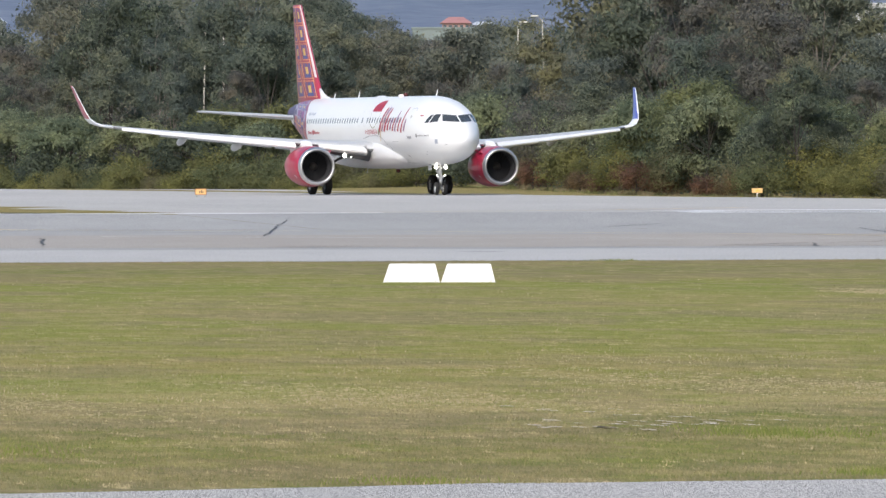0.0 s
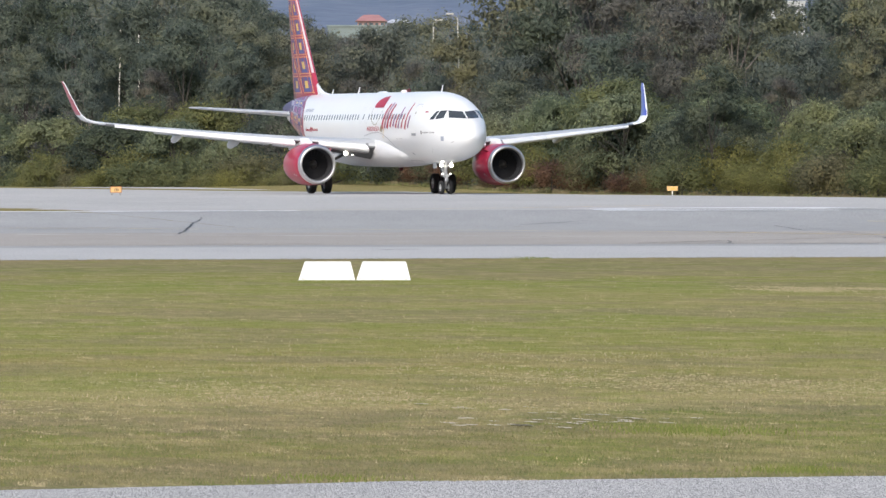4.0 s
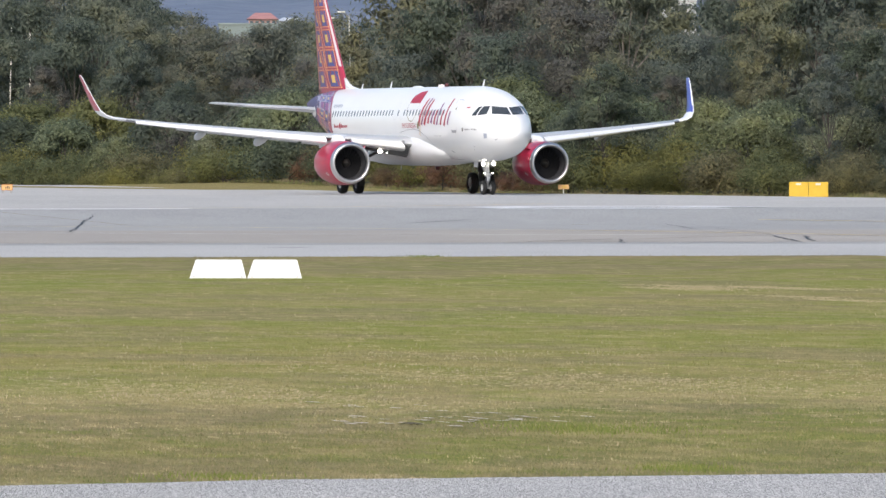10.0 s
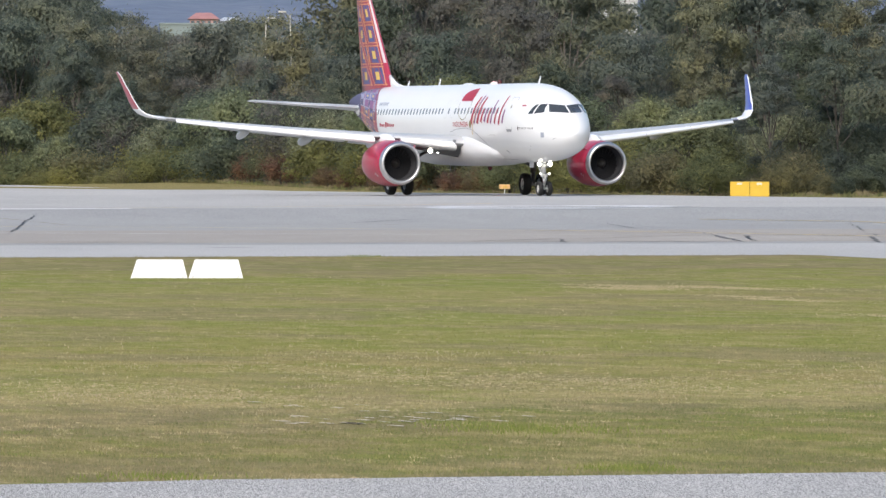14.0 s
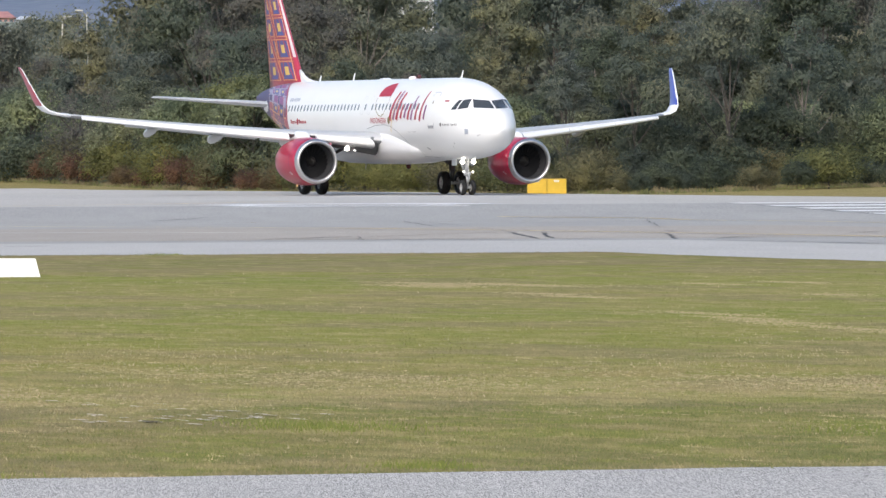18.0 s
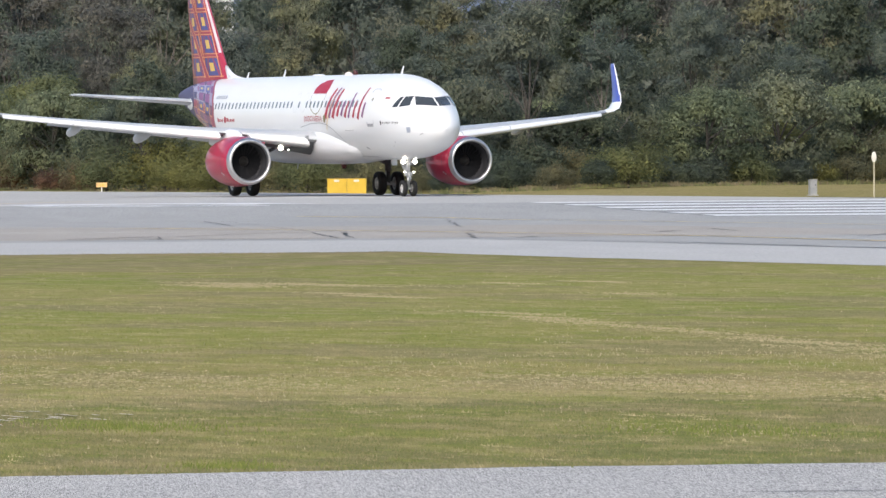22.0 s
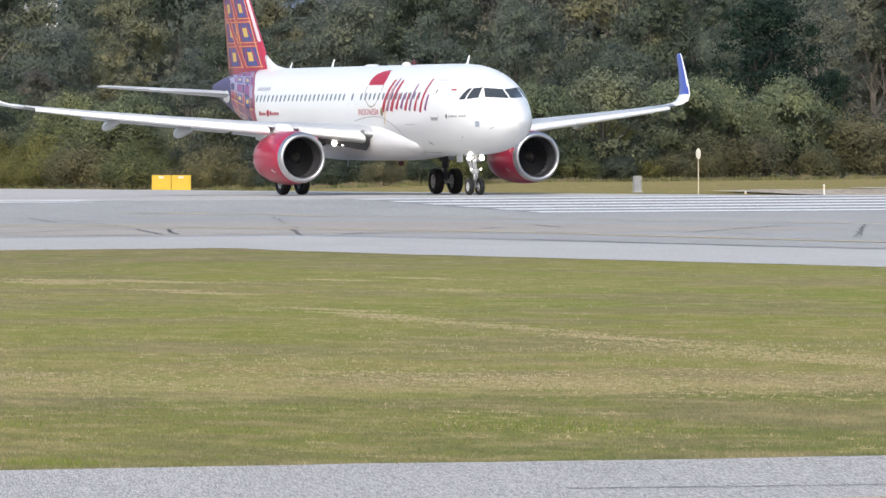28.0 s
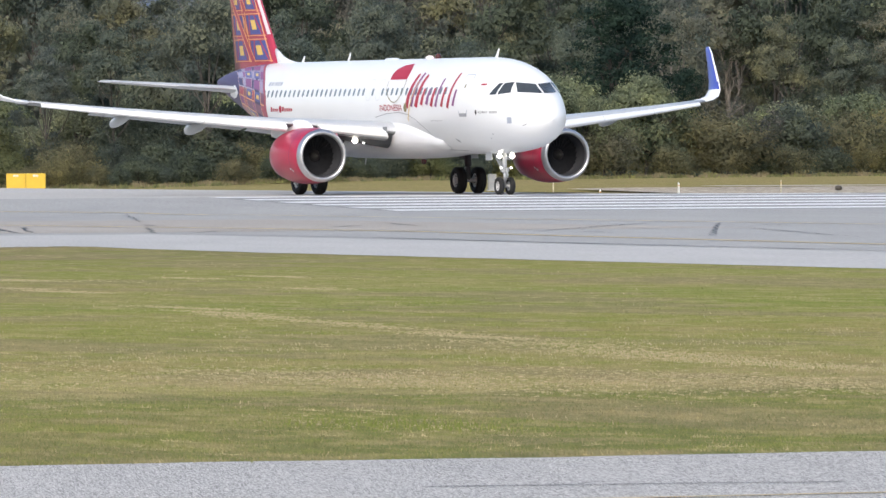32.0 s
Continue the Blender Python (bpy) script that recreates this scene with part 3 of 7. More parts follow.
def paint(name, c, rough=0.28, vary=0.05, scale=0.6, coat=0.35):
    n = Nodes(name, rough)
    co = n.coords()
    a = n.noise(co, scale, 5)
    b = n.noise(n.coords((0.4, 0.4, 3.0)), 2.2, 4)
    f = n.math("ADD", n.math("MULTIPLY", a, 0.6), n.math("MULTIPLY", b, 0.4))
    n.colour(n.ramp(f, [(0.3, tuple(v * (1 - vary) for v in c)), (0.6, c)]))
    n.b.inputs["Coat Weight"].default_value = coat
    n.b.inputs["Coat Roughness"].default_value = 0.12
    return n.m


WHITE = paint("aircraft_white", (0.80, 0.81, 0.82), 0.3, 0.04)
BELLY = paint("fairing_white", (0.74, 0.75, 0.77), 0.35, 0.10)
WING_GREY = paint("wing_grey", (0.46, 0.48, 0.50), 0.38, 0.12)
WING_DARK = paint("wing_shade_and_seal_grey", (0.20, 0.21, 0.22), 0.45, 0.15)
SHADE_PIECE = paint("under_slat_shade_grey", (0.075, 0.08, 0.085), 0.5, 0.2)
SLAT_WHITE = paint("slat_pale_grey", (0.82, 0.84, 0.86), 0.38, 0.05)
RED = paint("cowl_crimson", (0.42, 0.022, 0.064), 0.3, 0.14, 0.6, 0.25)
LOGO_RED = paint("logo_crimson", (0.40, 0.018, 0.045), 0.5, 0.08, 0.6, 0.05)
LOGO_VIOLET = paint("logo_violet", (0.25, 0.085, 0.22), 0.5, 0.1, 0.6, 0.05)
LOGO_OLIVE = paint("logo_olive", (0.22, 0.19, 0.08), 0.35, 0.1)
INK = plain("dark_lettering", (0.03, 0.03, 0.035), 0.5)
SIGN_INK = plain("grey_lettering", (0.11, 0.11, 0.12), 0.5)
PALE_INK = plain("pale_grey_lettering", (0.38, 0.42, 0.50), 0.5)
BLUE = paint("winglet_blue", (0.055, 0.085, 0.42), 0.3, 0.08)
FIN_RED = paint("fin_red", (0.40, 0.026, 0.062), 0.32, 0.12)
FIN_BLUE = paint("fin_blue", (0.055, 0.06, 0.27), 0.32, 0.15)
FIN_YELLOW = paint("fin_yellow", (0.75, 0.50, 0.10), 0.32, 0.1)
FIN_PINK = paint("fin_orange_line", (0.80, 0.36, 0.16), 0.32, 0.1)
LILAC = paint("tail_violet", (0.062, 0.046, 0.130), 0.5, 0.25, 0.6, 0.05)
PALE_LILAC = paint("tail_pale_lilac", (0.34, 0.29, 0.42), 0.32, 0.1)
FIN_MAROON = paint("fin_maroon", (0.17, 0.03, 0.10), 0.32, 0.1)
STEEL = plain("polished_lip", (0.66, 0.66, 0.67), 0.40, 1.0, 0.15)
DARK_METAL = plain("hot_section_metal", (0.20, 0.19, 0.18), 0.4, 0.9, 0.3)
INLET = plain("inlet_liner", (0.04, 0.04, 0.045), 0.6, 0.0, 0.2)
FAN = plain("fan_blade_metal", (0.030, 0.030, 0.033), 0.9, 0.0, 0.3)
FAN.node_tree.nodes["Principled BSDF"].inputs["Specular IOR Level"].default_value = 0.05
GEAR = plain("gear_paint_grey", (0.55, 0.56, 0.57), 0.4, 0.1, 0.25)
GEAR_DARK = plain("gear_dark_grey", (0.13, 0.13, 0.135), 0.5, 0.2, 0.3)
TYRE = plain("tyre_rubber", (0.018, 0.018, 0.019), 0.75, 0, 0.35, 6)
HUB = plain("wheel_hub_metal", (0.66, 0.66, 0.65), 0.45, 0.2, 0.25)
SEAM = plain("panel_seam", (0.34, 0.35, 0.37), 0.5)
CABIN_GLASS = plain("cabin_window_acrylic", (0.22, 0.275, 0.315), 0.2, 0, 0.2)
SEAM_FAINT = plain("faint_panel_seam", (0.66, 0.67, 0.69), 0.5)
SLAT_SHADE = paint("slat_shade_grey", (0.34, 0.35, 0.36), 0.45, 0.15)
FIN_EDGE = paint("fin_edge_grey", (0.55, 0.50, 0.52), 0.4, 0.1)
SCREEN_GLASS = plain("windscreen_glass", (0.055, 0.065, 0.075), 0.06, 0, 0.2)
LAMP = glow("landing_light_glow", (1.0, 0.93, 0.80), 6.0)
BEACON_RED = plain("beacon_red_glass", (0.07, 0.015, 0.015), 0.2)
BEACON_LIT = glow("beacon_lit", (1.0, 0.05, 0.02), 26.0)
LAMP_DIM = glow("taxi_light_glow", (1.0, 0.97, 0.92), 3.0)

D_TOP = [(0, 3.22), (0.1, 3.48), (0.3, 3.74), (0.7, 4.10), (1.2, 4.42), (1.6, 4.63), (2.1, 4.98), (2.6, 5.27), (3.2, 5.50), (4.2, 5.73), (5.5, 5.86), (7, 5.89), (28, 5.89), (31, 5.87), (34, 5.72), (36, 5.50), (37.57, 5.22)]
D_BOT = [(0, 3.22), (0.1, 2.98), (0.3, 2.75), (0.7, 2.45), (1.2, 2.22), (2, 2.01), (3, 1.87), (4.5, 1.78), (6.5, 1.75), (24.5, 1.75), (26, 1.84), (28, 2.22), (30, 2.74), (32, 3.28), (34, 3.83), (36, 4.40), (37.57, 4.86)]
D_WID = [(0, 0.0), (0.1, 0.28), (0.3, 0.55), (0.7, 0.87), (1.2, 1.15), (2, 1.46), (3, 1.72), (4.5, 1.90), (6.5, 1.975), (25, 1.975), (27, 1.90), (29, 1.72), (31, 1.44), (33, 1.11), (35, 0.75), (36.5, 0.44), (37.57, 0.17)]


def curve_at(table, d):
    """A smooth reading of a table (Hermite between its points)."""
    n = len(table)
    i = 0
    while i < n - 2 and d > table[i + 1][0]:
        i += 1
    (x0, y0), (x1, y1) = table[i], table[i + 1]
    m0 = (y1 - table[i - 1][1]) / (x1 - table[i - 1][0]) if i else (y1 - y0) / (x1 - x0)
    m1 = (table[i + 2][1] - y0) / (table[i + 2][0] - x0) if i < n - 2 else (y1 - y0) / (x1 - x0)
    h = x1 - x0
    t = clamp((d - x0) / h)
    return y0 * (1 + 2 * t) * (1 - t) ** 2 + h * m0 * t * (1 - t) ** 2 + y1 * t * t * (3 - 2 * t) + h * m1 * t * t * (t - 1)


def skin(d, a, out=0.0):
    """The fuselage's skin: d metres behind the nose tip, a radians from the right side up over the top."""
    top, bot, wid = curve_at(D_TOP, d), curve_at(D_BOT, d), curve_at(D_WID, d)
    zc, hh = (top + bot) / 2, (top - bot) / 2
    c = Vector((NOSE - d, 0, zc))
    return c + Vector((0, -(wid + out) * math.cos(a), (hh + out) * math.sin(a)))


def side(d, z, out=0.012):
    """The skin's point on the right side at the height z."""
    top, bot = curve_at(D_TOP, d), curve_at(D_BOT, d)
    zc, hh = (top + bot) / 2, (top - bot) / 2
    return skin(d, math.asin(clamp((z - zc) / hh, -0.999, 0.999)), out)


def fuselage_part(name, d0, d1, material, parent, n=56, steps_=None):
    bm = bmesh.new()
    ds = steps_ or steps(d0, d1, max(2, int((d1 - d0) / 0.8)))
    loft(bm, [[skin(max(d, 0.004), math.tau * k / n) for k in range(n)] for d in ds], caps=False)
    for ring in (0, len(ds) - 1):
        bm.verts.ensure_lookup_table()
        bm.faces.new(bm.verts[ring * n:(ring + 1) * n])
    bmesh.ops.recalc_face_normals(bm, faces=bm.faces[:])
    return part(name, bm, material, parent, smooth=True)


def decal(name, poly, material, parent, out=0.012, mirror=False, thick=0.0, label=""):
    """A flat shape (d, z) laid on the right (or left) skin, cut fine enough to bend with it."""
    bm = bmesh.new()
    f = bm.faces.new([bm.verts.new((d, z, 0)) for d, z in poly])
    xs = [p[0] for p in poly]
    zs = [p[1] for p in poly]
    for lo, hi, ax in ((min(zs), max(zs), 1), (min(xs), max(xs), 0)):
        k = math.ceil(lo / 0.3) * 0.3
        while k < hi - 1e-4:
            if k > lo + 1e-4:
                no = Vector((0, 1, 0)) if ax else Vector((1, 0, 0))
                bmesh.ops.bisect_plane(bm, geom=bm.verts[:] + bm.edges[:] + bm.faces[:], plane_co=no * k, plane_no=no)
            k += 0.3
    for v in bm.verts:
        p = side(v.co.x, v.co.y, out)
        v.co = Vector((p.x, -p.y if mirror else p.y, p.z))
    bmesh.ops.recalc_face_normals(bm, faces=bm.faces[:])
    want = 1 if mirror else -1
    if sum(f.normal.y for f in bm.faces) * want < 0:
        bmesh.ops.reverse_faces(bm, faces=bm.faces[:])
    return part(name, bm, material, parent, label)


def stroke(pts, w0, w1=None):
    """A brush stroke round a line of (d, z): its outline."""
    w1 = w0 if w1 is None else w1
    left, right = [], []
    for i, p in enumerate(pts):
        a, b = Vector(pts[max(i - 1, 0)]), Vector(pts[min(i + 1, len(pts) - 1)])
        t = (b - a).normalized()
        w = (w0 + (w1 - w0) * i / (len(pts) - 1)) / 2
        left.append((p[0] - t.y * w, p[1] + t.x * w))
        right.append((p[0] + t.y * w, p[1] - t.x * w))
    return left + right[::-1]


def ring_of(d, z, rd, rz, n=16):
    return [(d + rd * math.cos(math.tau * k / n), z + rz * math.sin(math.tau * k / n)) for k in range(n)]


def frame_bm(poly_out, poly_in, out=0.012, mirror=False):
    bm = bmesh.new()
    a = [bm.verts.new(side(d, z, out)) for d, z in poly_out]
    b = [bm.verts.new(side(d, z, out)) for d, z in poly_in]
    n = len(a)
    for k in range(n):
        bm.faces.new((a[k], a[(k + 1) % n], b[(k + 1) % n], b[k]))
    if mirror:
        for v in bm.verts:
            v.co.y = -v.co.y
    return bm


def rounded(d0, d1, z0, z1, r, n=4):
    pts = []
    for cx, cz, a0 in ((d1 - r, z1 - r, 0), (d0 + r, z1 - r, 90), (d0 + r, z0 + r, 180), (d1 - r, z0 + r, 270)):
        for k in range(n + 1):
            a = radians(a0 + 90 * k / n)
            pts.append((cx + r * math.cos(a), cz + r * math.sin(a)))
    return pts


AIRFOIL = [(1.0, 0.002), (0.8, 0.035), (0.55, 0.068), (0.3, 0.078), (0.12, 0.060), (0.04, 0.036), (0.008, 0.016), (0.0, 0.0),
           (0.008, -0.014), (0.04, -0.028), (0.12, -0.042), (0.3, -0.050), (0.55, -0.038), (0.8, -0.016), (1.0, -0.002)]


def wing_ring(d_le, chord, y, z, thick=1.0, twist=0.0, up=Vector((0, 0, 1))):
    out = []
    for c, t in AIRFOIL:
        p = Vector((NOSE - (d_le + c * chord), y, z)) + up * (t * chord * thick - c * chord * math.sin(twist))
        out.append(p)
    return out


# station: y, leading edge d, chord, z, thickness
WING = [(0.6, 11.35, 7.6, 2.62, 1.05), (1.9, 12.05, 6.95, 2.72, 1.0), (4.0, 13.15, 5.6, 2.92, 0.9), (6.4, 14.40, 4.25, 3.12, 0.85), (10.0, 16.28, 3.25, 3.44, 0.8), (13.5, 18.10, 2.40, 3.77, 0.78), (16.2, 19.50, 1.78, 4.06, 0.75)]


def wing_station(y):
    y = abs(y)
    for a, b in zip(WING, WING[1:]):
        if y <= b[0]:
            t = (y - a[0]) / (b[0] - a[0])
            return [p + (q - p) * t for p, q in zip(a, b)]
    return list(WING[-1])


def build_wing(sg, parent, tip_paint):
    bm = bmesh.new()
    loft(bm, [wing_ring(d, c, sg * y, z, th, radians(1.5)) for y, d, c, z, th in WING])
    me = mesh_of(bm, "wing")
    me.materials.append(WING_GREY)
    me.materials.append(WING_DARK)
    # underside shade is painted in: faces that look down take the darker grey
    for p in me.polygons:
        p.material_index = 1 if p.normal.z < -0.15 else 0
    wing = part("wing", me, None, parent, "pale grey swept wing, shade painted beneath", True)
    # sharklet: a blended curve up to a tall blade
    path = [(16.2, 4.06, 19.50, 1.78), (16.75, 4.14, 19.85, 1.62), (17.15, 4.30, 20.15, 1.45), (17.40, 4.58, 20.50, 1.28), (17.53, 4.95, 20.90, 1.14), (17.70, 5.65, 21.65, 0.88), (17.86, 6.36, 22.42, 0.64), (17.92, 6.55, 22.75, 0.40)]
    rings = []
    for i, (y, z, d, c) in enumerate(path):
        a, b = path[max(i - 1, 0)], path[min(i + 1, len(path) - 1)]
        ang = math.atan2(b[1] - a[1], b[0] - a[0])
        up = Vector((0, -sg * math.sin(ang), math.cos(ang)))
        rings.append(wing_ring(d, c, sg * y, z, 0.75, 0, up))
    bm = bmesh.new()
    loft(bm, rings)
    me = mesh_of(bm, "sharklet")
    me.materials.append(SLAT_WHITE)
    me.materials.append(tip_paint[0])
    me.materials.append(tip_paint[1])
    for p in me.polygons:
        c, n = p.center, p.normal
        inner = n.y * sg < -0.2
        back = (NOSE - c.x) - (20.5 + (c.z - 4.6) * 1.13)
        if c.z > 4.62 and back > 0.07:
            p.material_index = 1 if inner else 2
        p.use_smooth = True
    part("sharklet", me, None, wing, "upturned wingtip painted " + ("blue" if sg > 0 else "red"))
    # slats, drooped ahead of the leading edge
    for y0, y1 in ((2.5, 5.05), (6.35, 9.5), (9.53, 12.7), (12.73, 15.75)):
        rings = []
        for y in steps(y0, y1, 3):
            _, d, c, z, th = wing_station(y)
            w = 0.16 * c if y > 5.5 else 0.125 * c
            dd, zz = d - 0.52 * w - 0.05, z - 0.16 * w - 0.02
            prof = [(1.0, 0.26), (0.6, 0.24), (0.25, 0.13), (0.05, -0.03), (0.0, -0.15), (0.06, -0.26), (0.25, -0.33), (0.5, -0.36), (0.45, -0.2), (0.55, 0.0), (0.75, 0.16)]
            rings.append([Vector((NOSE - (dd + u * w), sg * y, zz + v * w)) for u, v in prof])
        bm = bmesh.new()
        loft(bm, rings)
        me = mesh_of(bm, "slat")
        me.materials.append(SLAT_WHITE)
        me.materials.append(SLAT_SHADE)
        # inboard slat: shade of its lower face painted as a darker grey
        for p in me.polygons if y0 < 3 else ():
            p.material_index = 1 if p.normal.z < 0.60 and abs(p.normal.y) < 0.9 else 0
        sl = part("slat", me, None, wing, "lowered pale leading-edge slat")
        if y0 > 3:
            continue
        _, d, c, z, th = wing_station(y0)
        bm = bmesh.new()
        k = 0.5
        box(bm, NOSE - d - 0.15 * k, NOSE - d + 0.75 * k, sg * y0 - 0.03, sg * y0 - 0.006, z - 0.55 * k, z + 0.32 * k, 0.006)
        part("slat_seal", bm, WING_DARK, sl, "dark rubber seal at the slat's end")
    # added dark piece that stands for the shade under the inboard slat
    bm = bmesh.new()
    rings = []
    for y, k in ((2.15, 1.0), (3.4, 0.8), (5.1, 0.45)):
        _, d, c, z, th = wing_station(y)
        rings.append([Vector((NOSE - (d + 0.10 + 0.55 * k * (1 - math.cos(q))), sg * y, z - 0.08 - 0.66 * k * math.sin(q))) for q in (math.pi / 2 * j / 6 for j in range(7))] + [Vector((NOSE - (d + 1.4 * k), sg * y, z - 0.08))])
    loft(bm, rings)
    part("slat_shade_piece", bm, SHADE_PIECE, wing, "dark piece added for the shade under the slat", True)
    # flaps, a little down, and the canoe fairings over their tracks
    for y0, y1 in ((2.1, 6.2), (6.45, 13.0)):
        rings = []
        for y in steps(y0, y1, 2):
            _, d, c, z, th = wing_station(y)
            w = 0.22 * c
            rings.append([Vector((NOSE - (d + c * 0.93 + u * w), sg * y, z - 0.10 + v * w - u * w * 0.22)) for u, v in ((0, 0), (0.3, 0.09), (1, 0), (0.3, -0.06))])
        bm = bmesh.new()
        loft(bm, rings)
        part("flap", bm, WING_GREY, wing, "lowered trailing-edge flap", True)
    for y, ln, r in ((3.9, 2.2, 0.19), (8.55, 2.9, 0.21), (11.75, 2.5, 0.18)):
        _, d, c, z, th = wing_station(y)
        bm = bmesh.new()
        d0 = d + c * 0.58
        prof = [(0.0, 0.04), (0.12, 0.45), (0.35, 0.85), (0.6, 1.0), (0.8, 0.92), (0.93, 0.6), (1.0, 0.12)]
        rings = []
        for u, rr in prof:
            zc = z - 0.18 - 0.34 * u
            rings.append([Vector((NOSE - (d0 + u * ln), sg * y + 0.72 * r * rr * math.cos(k * math.tau / 12), zc + 1.35 * r * rr * math.sin(k * math.tau / 12))) for k in range(12)])
        loft(bm, rings)
        part("flap_track_fairing", bm, WING_GREY, wing, smooth=True)
    # wing-root landing light
    bm = bmesh.new()
    bmesh.ops.create_uvsphere(bm, u_segments=14, v_segments=8, radius=0.125, matrix=Matrix.Translation((NOSE - 13.0, sg * 3.60, 2.34)))
    part("landing_light", bm, LAMP, wing, "lit landing light")
    bm = bmesh.new()
    rod(bm, (NOSE - 13.3, sg * 3.60, 2.80), (NOSE - 13.05, sg * 3.60, 2.34), 0.05)
    part("light_arm", bm, GEAR, wing)
    bm = bmesh.new()
    bmesh.ops.create_uvsphere(bm, u_segments=12, v_segments=8, radius=0.06, matrix=Matrix.Translation((NOSE - 13.1, sg * 3.15, 2.27)))
    part("turn_off_light", bm, LAMP_DIM, wing, "small lit light under the wing root")
    bm = bmesh.new()
    rod(bm, (NOSE - 13.4, sg * 3.15, 2.70), (NOSE - 13.12, sg * 3.15, 2.27), 0.03)
    part("light_arm", bm, GEAR, wing)
    return wing


def build_engine(sg, parent):
    y, z, d = sg * 5.75, 1.70, 11.35
    eng = part("engine", lathe(bmesh.new(), [(0, 1.055), (-0.10, 1.13), (-0.35, 1.175), (-0.9, 1.215), (-1.6, 1.225), (-2.3, 1.19), (-3.0, 1.09), (-3.45, 1.0), (-3.45, 0.96)], n=48, centre=(NOSE - d - 0.28, y, z)), RED, parent, "crimson engine cowling with a polished intake lip", True)
    c = (NOSE - d, y, z)
    part("intake_lip", lathe(bmesh.new(), [(-0.285, 1.148), (-0.16, 1.118), (-0.05, 1.07), (0.0, 1.02), (-0.01, 0.975), (-0.06, 0.935), (-0.16, 0.905)], n=48, centre=c), STEEL, eng, "bright polished metal lip", True)
    part("intake_duct", lathe(bmesh.new(), [(-0.16, 0.904), (-0.5, 0.87), (-1.1, 0.87), (-1.12, 0.1)], n=48, centre=c), INLET, eng, smooth=True)
    part("spinner", lathe(bmesh.new(), [(-0.62, 0.005), (-0.70, 0.08), (-0.9, 0.20), (-1.08, 0.27)], n=24, centre=c), DARK_METAL, eng, smooth=True)
    blade = bmesh.new()
    vs = [blade.verts.new(p) for p in ((0.03, -0.05, 0.25), (-0.09, 0.05, 0.25), (-0.13, 0.13, 0.86), (0.09, -0.13, 0.86))]
    blade.faces.new(vs)
    bl = mesh_of(blade, "fan_blade")
    bl.materials.append(FAN)
    for k in range(24):
        b = part("fan_blade", bl, None, eng)
        b.matrix_basis = Matrix.Translation((NOSE - d - 1.0, y, z)) @ Matrix.Rotation(math.tau * k / 24, 4, "X")
    part("core_nozzle", lathe(bmesh.new(), [(-3.3, 0.62), (-3.9, 0.60), (-4.6, 0.45), (-4.6, 0.40), (-4.2, 0.40)], n=28, centre=c), DARK_METAL, eng, smooth=True)
    part("exhaust_plug", lathe(bmesh.new(), [(-4.2, 0.30), (-4.7, 0.24), (-5.3, 0.03)], n=20, centre=c), DARK_METAL, eng, smooth=True)
    # pylon
    bm = bmesh.new()
    rings = []
    for dd, z0, z1, w in ((12.6, 2.78, 2.90, 0.05), (13.3, 2.70, 3.14, 0.2), (14.2, 2.5, 3.2, 0.24), (15.6, 2.35, 3.05, 0.22), (17.2, 2.55, 2.95, 0.05)):
        rings.append([Vector((NOSE - dd, y + a * w, zz)) for a, zz in ((-1, z0), (1, z0), (1, z1), (0.4, z1 + 0.06), (-0.4, z1 + 0.06), (-1, z1))])
    loft(bm, rings)
    part("pylon", bm, SLAT_WHITE, eng, "white engine pylon", True)
    # strake on the inner side, drain mast and maker's plate
    bm = bmesh.new()
    a = radians(38)
    ys = -sg
    pts = [(0.2, 1.18), (1.0, 1.22), (1.0, 1.55), (0.55, 1.42)]
    vs = [bm.verts.new((NOSE - d - 0.5 - u, y + ys * r * math.cos(a), z + r * math.sin(a))) for u, r in pts]
    vs2 = [bm.verts.new(v.co + Vector((0, 0, 0.02))) for v in vs]
    bm.faces.new(vs)
    bm.faces.new(vs2[::-1])
    for k in range(4):
        bm.faces.new((vs[k], vs[(k + 1) % 4], vs2[(k + 1) % 4], vs2[k]))
    part("strake", bm, RED, eng)
    bm = bmesh.new()
    for k, (u, da) in enumerate(((0.0, 0.0), (0.17, 0.012))):
        for a0 in ((-34 - da), ):
            v = []
            for du, dv in ((0, 0), (0.11, 0), (0.11, 4.5), (0, 4.5)):
                an = radians(a0 + dv + 4 * k)
                v.append(bm.verts.new((NOSE - d - 0.85 - u - du, y - 1.232 * math.cos(an), z + 1.232 * math.sin(an))))
            bm.faces.new(v)
    part("cowl_badge", bm, SLAT_WHITE, eng, "small white badge")
    part("cowl_seam", lathe(bmesh.new(), [(-1.0, 1.216), (-1.03, 1.217)], n=48, centre=c), FIN_MAROON, eng)
    return eng


